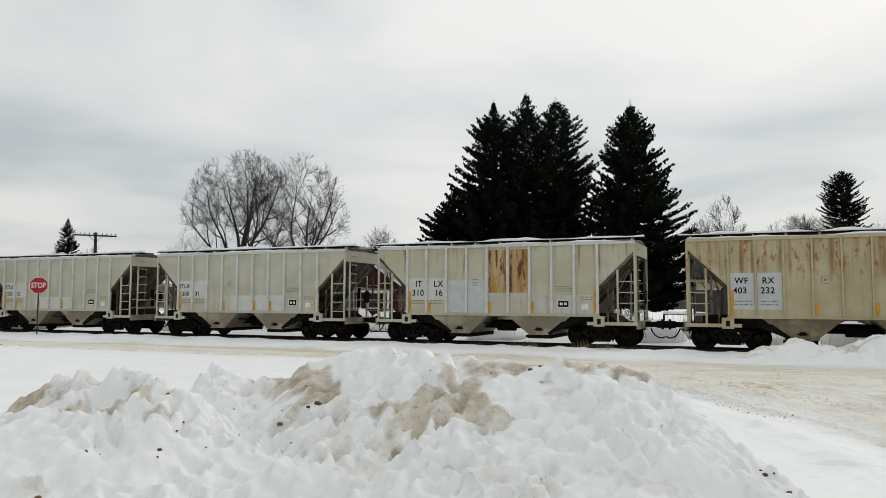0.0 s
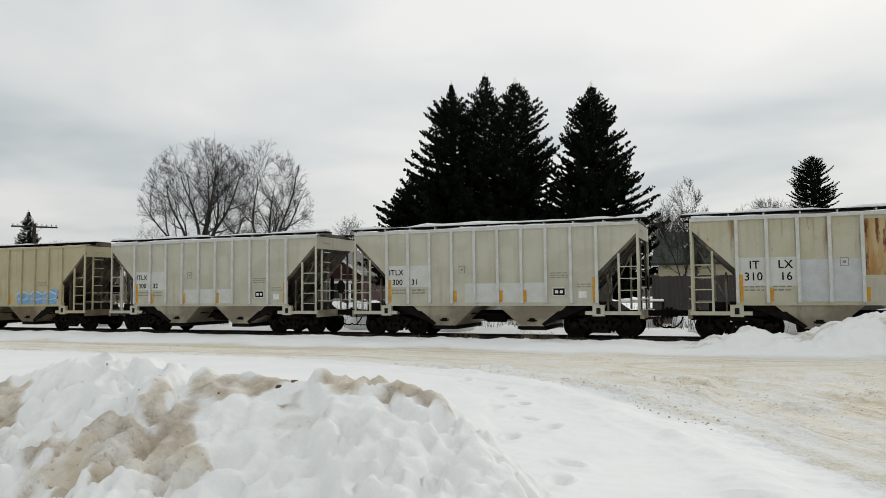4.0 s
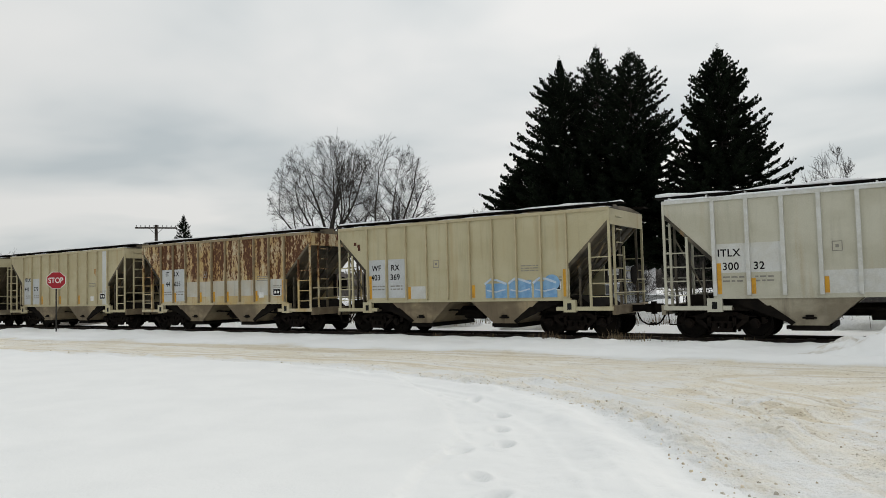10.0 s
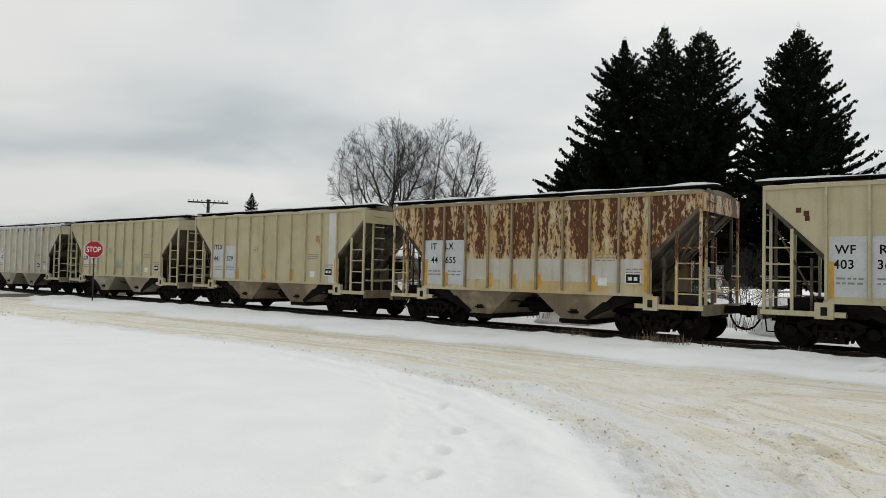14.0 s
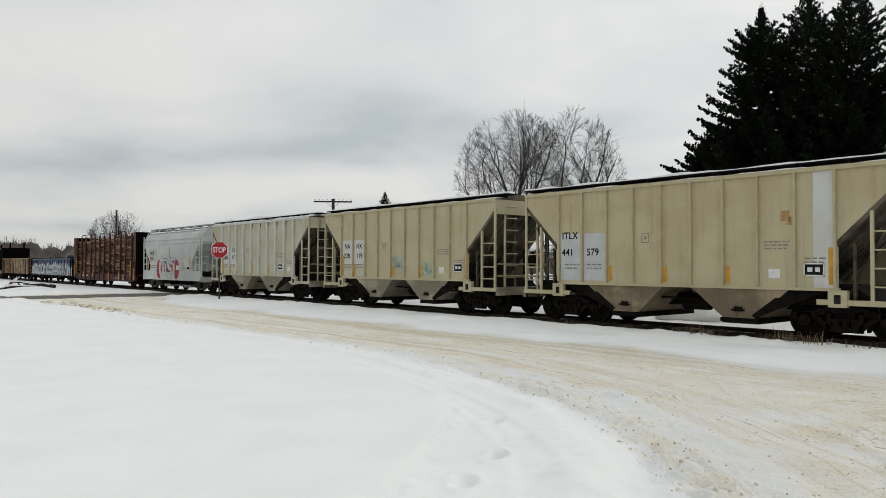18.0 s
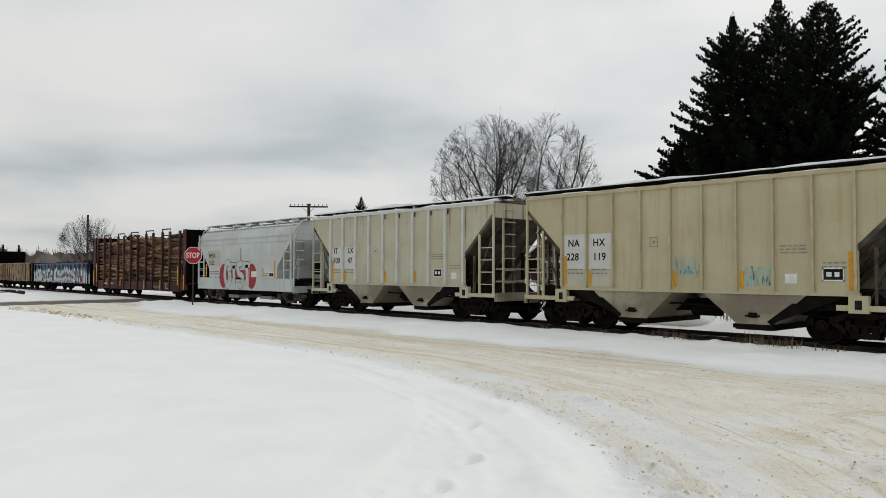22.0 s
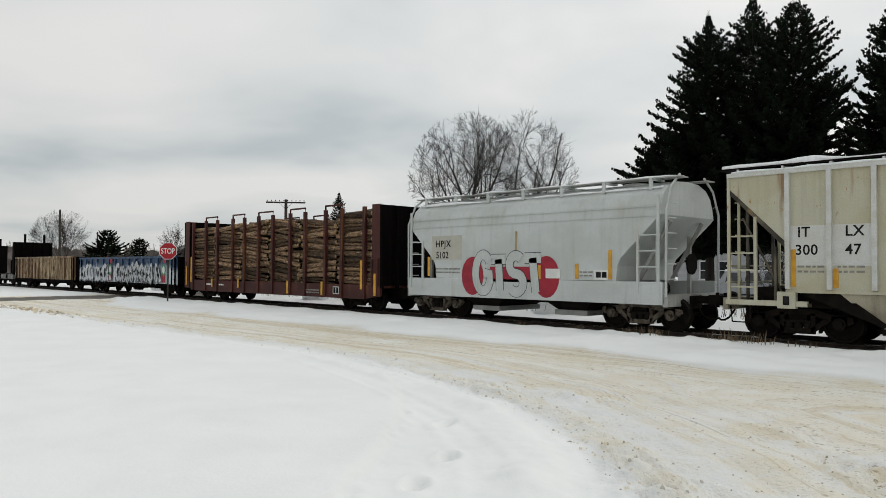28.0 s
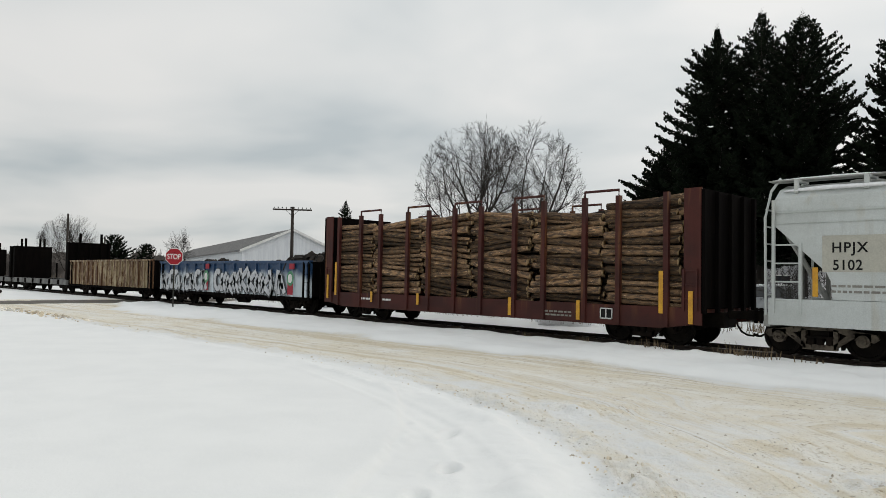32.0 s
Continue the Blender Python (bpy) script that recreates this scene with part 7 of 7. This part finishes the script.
dormer = part("dormer", Geo().prism([(-5.4, 4.3), (-1.8, 4.3), (-3.6, 5.6)], 1.9, 4.0), WHITEPLATE, cream)
part("dormer_trim", Geo().prism([(-5.7, 4.15), (-5.4, 4.15), (-3.6, 5.5), (-1.8, 4.15), (-1.5, 4.15), (-3.6, 5.75)], 1.75, 1.9), TRIM, dormer)
gabled("shed", pose(-63.8, 51.4, 0, 0, 0, 72) @ pose(0, 0, 0), 10.2, 80, 4.1, 6.35, mat("white_metal_wall", (0.62, 0.64, 0.66), (0.55, 0.57, 0.6), 1.5, 0.6, stretch=(4, 4, 0.3)), SHINGLE_GREY, "long white metal shed with a grey roof", False, None, (), 0.3)


def board_fence(x0, x1, y, h):
    f = thing("fence", pose(x0, y, 0), "dark upright-board fence behind the track", "fence")
    n = int((x1 - x0) / 0.19)
    rnd = random.Random(4)
    me = [mesh_of(Geo().box(-0.094, 0.094, 0, 0.03, 0, hh), "board", FENCE) for hh in (h - 0.02, h, h + 0.01, h - 0.01)]
    for k in range(n):
        ob = part("board", rnd.choice(me), None, f)
        ob.matrix_basis = pose(k * 0.19, rnd.uniform(0, 0.012), 0, 0, 0, 0)
    for z in (0.5, h - 0.5):
        part("rail", Geo().box(0, x1 - x0, 0.045, 0.12, z, z + 0.1), FENCE, f)


board_fence(-3.0, 11, 40.5, 2.4)

# ---- more trees ----
bare_tree(-1.9, 47.0, 8.4, 31, "slender bare tree with upright twigs", 3.4, 4, 0.3, 0.011, 260, 0.7)
bare_tree(3.2, 62, 8.6, 32, "bushy bare tree behind a house", 7.5, 7, 0.1, 0.013, 650)
bare_tree(-3.4, 66, 9.0, 33, "bushy bare tree behind a house", 7.5, 7, 0.1, 0.013, 650)
bare_tree(9.5, 128, 16.5, 34, "leafless tree in the far distance", 11, 7, 0.12, 0.024, 600)
bare_tree(19.5, 126, 15.5, 35, "leafless tree in the far distance", 10, 7, 0.12, 0.024, 600)
bare_tree(-67, 124, 17.0, 36, "distant rounded bare tree", 9, 7, 0.12, 0.024, 600)
bare_tree(-56, 128, 16.0, 37, "distant rounded bare tree", 8, 7, 0.12, 0.024, 600)
bare_tree(-75.5, 84, 13.2, 38, "smaller bare tree with fine twigs", 11, 8, 0.1, 0.015, 900, 0.25, 0.15)
bare_tree(-91.6, 38.4, 8.7, 39, "thin bare tree beside a tall pole", 7.8, 5, 0.12, 0.012, 420, 0.4)
bare_tree(-89.9, 50.7, 8.4, 40, "thin bare tree in front of far woods", 4.5, 4, 0.2, 0.012, 260, 0.5)
bare_tree(-133, 116, 14.0, 41, "distant bare tree beside a spruce", 7, 6, 0.15, 0.022, 400)
conifer(-104, 47.8, 6.9, 0.8, 3.3, 51, "small dark pine with a rounded top", power=0.4, ragged=0.45, sparse=0.9)
conifer(-112, 55.5, 6.2, 0.6, 2.3, 52, "small dark pine with a rounded top", power=0.45, ragged=0.45, sparse=0.9)
conifer(-46, 84, 9.0, 1.0, 3.0, 53, "dark conifer behind bare trees", power=0.7, ragged=0.3, sparse=0.8)
conifer(-83, 79, 8.8, 1.0, 2.6, 54, "dark conifer behind a shed", power=0.6, ragged=0.3, sparse=0.8)


def far_woods():
    g, rnd = Geo(), random.Random(61)
    for k in range(1500):
        a = radians(rnd.uniform(-50, 96))
        d = rnd.uniform(170, 300)
        x, y = 1.5 - d * math.sin(a), 10 + d * math.cos(a)
        sx, sy = math.cos(a), math.sin(a)
        h = (8.2 + 3.4 * noise.noise(Vector((a * 9, 1, 0))) + rnd.uniform(-1.2, 1.6)) * d / 230
        w = rnd.uniform(1.6, 3.4)
        for j in range(26):
            o, t = rnd.uniform(-0.5, 0.5) * w, rnd.uniform(-1, 1) * w
            z = h * rnd.uniform(0.7, 0.95) * (1 - 0.5 * (t / w) ** 2)
            q = 0.03 + 0.04 * rnd.random()
            g.add([(x + sx * (o - q), y + sy * (o - q), 0), (x + sx * (o + q), y + sy * (o + q), 0), (x + sx * (t + q * 0.5), y + sy * (t + q * 0.5), z), (x + sx * (t - q * 0.5), y + sy * (t - q * 0.5), z * 0.97)], [(0, 1, 2, 3)])
        ring = [(w * (0.75 + 0.2 * rnd.random()) * math.cos(6.2832 * i / 12), h * (0.4 + (0.3 + 0.08 * rnd.random()) * math.sin(6.2832 * i / 12))) for i in range(12)]
        g.add([(x + sx * a_, y + sy * a_, b_) for a_, b_ in ring], [tuple(range(12))])
        g.add([(x - sx * w, y - sy * w, 0), (x + sx * w, y + sy * w, 0), (x + sx * w * 0.7, y + sy * w * 0.7, h * 0.42), (x - sx * w * 0.7, y - sy * w * 0.7, h * 0.45)], [(0, 1, 2, 3)])
    whole("far_woods", g, mat("far_brown_woods", (0.10, 0.088, 0.08), (0.15, 0.132, 0.122), 0.05, 0.95, bump=0, island=0.3), "distant belt of bare brown woodland", "woods", kind="stuff")


far_woods()


def weeds():
    g, rnd = Geo(), random.Random(71)

    def tuft(x, y, h, n, r, base=0.0):
        for k in range(n):
            a, b_ = x + rnd.uniform(-r, r), y + rnd.uniform(-r, r) * 0.6
            lx, ly, hh = rnd.uniform(-0.25, 0.25) * h, rnd.uniform(-0.2, 0.2) * h, h * rnd.uniform(0.45, 1.0)
            w = 0.006 + 0.006 * rnd.random()
            g.add([(a - w, b_, base), (a + w, b_, base), (a + lx * 0.6 + w * 0.6, b_ + ly * 0.6, base + hh * 0.7), (a + lx, b_ + ly, base + hh), (a + lx * 0.6 - w * 0.6, b_ + ly * 0.6, base + hh * 0.7)], [(0, 1, 2, 4), (4, 2, 3)])

    for x, y, h, n in ((-7.9, 26.9, 0.34, 26), (-6.0, 26.8, 0.42, 34), (-5.2, 26.7, 0.38, 26), (-8.6, 27.0, 0.3, 12), (-4.2, 26.6, 0.25, 14), (-12.2, 27.0, 0.22, 10), (-2.4, 26.7, 0.25, 10), (-15.4, 27.1, 0.2, 8), (-10.3, 27.0, 0.22, 10)):
        tuft(x, y, h, n, 0.34)
    for k in range(420):
        x = rnd.uniform(-60, 12)
        tuft(x, rnd.uniform(31.6, 34.5), rnd.uniform(0.3, 0.75), 7, 0.45, 0.15)
    for k in range(700):
        tuft(rnd.uniform(-150, -55), rnd.uniform(36, 62), rnd.uniform(0.7, 1.5), 6, 1.2)
    whole("dry_weeds", g, mat("dry_straw", (0.2, 0.15, 0.09), (0.13, 0.095, 0.06), 1, 0.9, bump=0, island=0.3), "dry brown weed stalks standing in the snow", "weeds", kind="stuff")


weeds()


def snow_lump(x, y, r, h, seed, label):
    g, n, m = Geo(), 14, 7
    rings = []
    for j in range(m):
        f = j / (m - 1)
        ring = []
        for k in range(n):
            a = 6.2832 * k / n
            rr = r * math.cos(f * 1.45) * (1 + 0.35 * noise.noise(Vector((math.cos(a) * 1.4 + seed, math.sin(a) * 1.4, f * 2))))
            ring.append((rr * math.cos(a), rr * 0.7 * math.sin(a), h * math.sin(f * 1.5) * (1 + 0.2 * noise.noise(Vector((a, seed, f)))) - 0.05))
        rings.append(ring)
    g.rings(rings)
    b = thing("snowy_bush", pose(x, y, 0), label, "bush", "snow-laden bushes along the track")
    part("snow_cap", g, ROOF_SNOW, b, smooth=True)
    t, rnd = Geo(), random.Random(seed)
    for k in range(46):
        a, rr = rnd.uniform(0, 6.28), r * rnd.uniform(0.2, 1.0)
        p = Vector((rr * math.cos(a), rr * 0.7 * math.sin(a), 0.1))
        t.tube([p, p * 1.15 + Vector((0, 0, h * rnd.uniform(0.6, 1.25)))], 0.008, 3, 0.003, False)
    part("twigs", t, TWIG, b)


rnd_b = random.Random(77)
for k in range(17):
    snow_lump(-52 + k * 3.7 + rnd_b.uniform(-1.2, 1.2), rnd_b.uniform(32.2, 34.4), rnd_b.uniform(0.8, 1.6), rnd_b.uniform(0.65, 1.05), k + 3, "low bush loaded with clumps of snow")
for k in range(6):
    snow_lump(-25.5 + k * 2.1, 36.2 + 0.8 * (k % 2), 1.7, 1.25 + 0.12 * (k % 3), 60 + k, "hedge buried under a thick cap of snow")
for k, (x, y, r, h) in enumerate(((-3.2, 38.5, 0.8, 0.9), (-1.0, 38.0, 1.1, 0.7), (1.4, 38.6, 0.9, 1.0), (-5.6, 38.2, 1.0, 1.1), (3.6, 38.4, 1.3, 0.8))):
    snow_lump(x, y, r, h, 40 + k, "snowed-over heap in front of a board fence")
bare_tree(-6.6, 37.2, 3.2, 61, "small bare shrub in a snowy yard", 3.0, 7, 0.06, 0.008, 260)
bare_tree(-9.0, 37.8, 2.7, 62, "small bare shrub in a snowy yard", 2.8, 7, 0.06, 0.008, 260)


def road_clods():
    """Crumbs of dirty snow thrown up along the road's near edge and over the corner."""
    g, rnd = Geo(), random.Random(81)

    spots = []
    line = KERB_LINE[1:16]
    for k in range(520):
        i = rnd.randrange(len(line) - 1) if rnd.random() < 0.75 else 0
        f = rnd.random()
        x, y = (line[i][j] + (line[i + 1][j] - line[i][j]) * f for j in (0, 1))
        spots.append((x + rnd.uniform(-0.3, 0.6), y + abs(rnd.gauss(0.1, 0.5)), rnd.uniform(0.006, 0.022) * (1 + 0.04 * abs(x + 4))))
    for k in range(260):
        spots.append((rnd.uniform(-36, -25), rnd.gauss(18.4, 0.4), rnd.uniform(0.03, 0.11)))
    for k in range(500):
        spots.append((rnd.uniform(-3.5, 4), rnd.uniform(13.5, 18.5), rnd.uniform(0.006, 0.02)))
    X, Y = np.array([p[0] for p in spots]), np.array([p[1] for p in spots])
    Z, rd = ground_height(X, Y), lane_coords(X, Y)[0]
    for (x, y, r), z, d in zip(spots, Z.tolist(), rd):
        if d < 0.02:
            continue
        top, ring = [], []
        for k in range(6):
            a = 1.047 * k + rnd.uniform(-0.3, 0.3)
            q = r * rnd.uniform(0.7, 1.2)
            ring.append((x + q * math.cos(a), y + q * math.sin(a), z - 0.01))
            top.append((x + q * 0.55 * math.cos(a), y + q * 0.55 * math.sin(a), z + r * rnd.uniform(0.4, 0.8)))
        g.rings([ring, top])
    whole("road_clods", g, mat("dirty_snow_clods", (0.78, 0.755, 0.69), (0.55, 0.47, 0.34), 0.7, 0.9, bump=0.3, island=0.35), "crumbs of sandy snow along the road's edge", "snow clods", kind="stuff")


road_clods()


def snowy_debris():
    b = thing("fallen_branch", pose(-56.5, 21.6, 0, 0, 0, -62), "fallen branch under fresh snow at the roadside", "branch")
    g = Geo().tube([(-2.2, 0, 0.15), (-1.0, 0.1, 0.3), (0.4, 0, 0.28), (2.2, 0.1, 0.1)], 0.13, 7, 0.06)
    g.tube([(-0.4, 0, 0.3), (0.3, -0.5, 0.5), (0.8, -0.8, 0.45)], 0.06, 6, 0.03).tube([(0.6, 0, 0.28), (1.2, 0.4, 0.55)], 0.05, 6, 0.03)
    part("limb", g, BARK, b)
    part("snow_cap", snow_strip(-1.6, 1.7, -0.2, 0.18, 0.26, 0.16, 9), ROOF_SNOW, b)
    p = thing("barrier_board", pose(-60.5, 20.9, 0, 0, -52, -62), "white and red board leaning in the snow", "board")
    part("board", Geo().box(-0.09, 0.09, -0.03, 0.03, 0.0, 1.2), TRIM, p)
    part("red_band", Geo().box(-0.092, 0.092, -0.033, 0.033, 0.4, 0.65), REDSPRAY, p)


snowy_debris()


def yard_cart():
    c = thing("yard_cart", pose(-3.3, 37.6, 0, 0, 0, 8), "dark metal yard cart half buried in snow", "cart")
    part("frame", Geo().box(-1.0, 1.0, -0.4, -0.32, 0.35, 0.45).box(-1.0, 1.0, 0.32, 0.4, 0.35, 0.45).box(-1.0, -0.92, -0.4, 0.4, 0.35, 1.15).box(0.92, 1.0, -0.4, 0.4, 0.35, 1.15), STEEL, c)
    part("top_rail", Geo().tube([(-1.0, -0.36, 1.15), (1.0, -0.36, 1.15)], 0.03), STEEL, c)
    for x in (-0.7, 0.7):
        part("wheel", Geo().disc_y(x, 0.25, 0.25, -0.5, -0.42, 16), STEEL, c)
    part("snow_cap", snow_strip(-0.98, 0.98, -0.42, 0.42, 1.15, 0.22, 21), ROOF_SNOW, c)


yard_cart()


def parked_car(x, y):
    c = thing("parked_car", pose(x, y, 0.02), "silver estate car parked in the snow with a snowy roof", "car")
    silver = mat("silver_car_paint", (0.3, 0.31, 0.32), (0.24, 0.25, 0.26), 3, 0.35, 0.3, spec=0.5, bump=0.05)
    low = [(-2.25, 0.42), (-2.1, 0.3), (2.1, 0.3), (2.28, 0.42), (2.3, 0.72), (2.15, 0.92), (1.15, 1.05), (0.55, 1.08), (-2.15, 1.08), (-2.28, 0.9)]
    part("body", Geo().prism(low, -0.88, 0.88), silver, c)
    top = [[(-2.1, -0.8, 1.08), (1.0, -0.8, 1.08), (1.0, 0.8, 1.08), (-2.1, 0.8, 1.08)], [(-1.8, -0.66, 1.62), (0.15, -0.66, 1.62), (0.15, 0.66, 1.62), (-1.8, 0.66, 1.62)]]
    cab = part("cabin", Geo().rings(top), silver, c)
    for a, b_ in ((-1.75, -0.95), (-0.88, -0.12), (-0.05, 0.55)):
        part("window", Geo().add([(a, -0.795, 1.12), (b_, -0.795, 1.12), (b_ - 0.17, -0.685, 1.56), (a + 0.06, -0.685, 1.56)], [(0, 1, 2, 3)]).add([(a, -0.78, 1.12), (b_, -0.78, 1.12), (b_ - 0.17, -0.67, 1.56), (a + 0.06, -0.67, 1.56)], [(3, 2, 1, 0)]), PANE, cab)
    for a in (-1.4, 1.42):
        for w in (-0.8, 0.8):
            wheel = part("wheel", Geo().disc_y(a, 0.32, 0.32, w - 0.1, w + 0.1, 20), STEEL, c)
            part("rim", Geo().disc_y(a, 0.32, 0.19, w - 0.11, w + 0.11, 14), TRIM, wheel)
        # black disc painted in for the shade inside the arch
        part("wheel_arch", Geo().disc_y(a, 0.34, 0.4, -0.885, -0.87, 20), BLACKINK, c)
    part("headlight", Geo().box(2.12, 2.29, -0.8, -0.45, 0.68, 0.82), WHITEPLATE, c)
    part("side_moulding", Geo().box(-2.2, 2.2, -0.9, -0.885, 0.56, 0.62), STEEL, c)
    part("roof_snow", snow_strip(-1.85, 0.2, -0.66, 0.66, 1.62, 0.14, 33), ROOF_SNOW, c)
    part("bonnet_snow", snow_strip(1.0, 2.1, -0.7, 0.7, 1.0, 0.1, 34), ROOF_SNOW, c)


parked_car(-11.2, 43.0)


def motions():
    for car, u in CARS:
        walk(car, [(t, pose(u + rolled(t), YC, RAIL_TOP)) for t in range(33)])
    turns = [k * 5 / 30 for k in range(193)]
    spins = [(t, pose(0, 0, 0, 0, math.degrees(rolled(t) / RIDE) % 360, 0).to_3x3().to_4x4()) for t in turns]
    for ws, x in WHEELS:
        place = Matrix.Translation((x, 0, RIDE))
        walk(ws, [(t, place @ m) for t, m in spins])


motions()
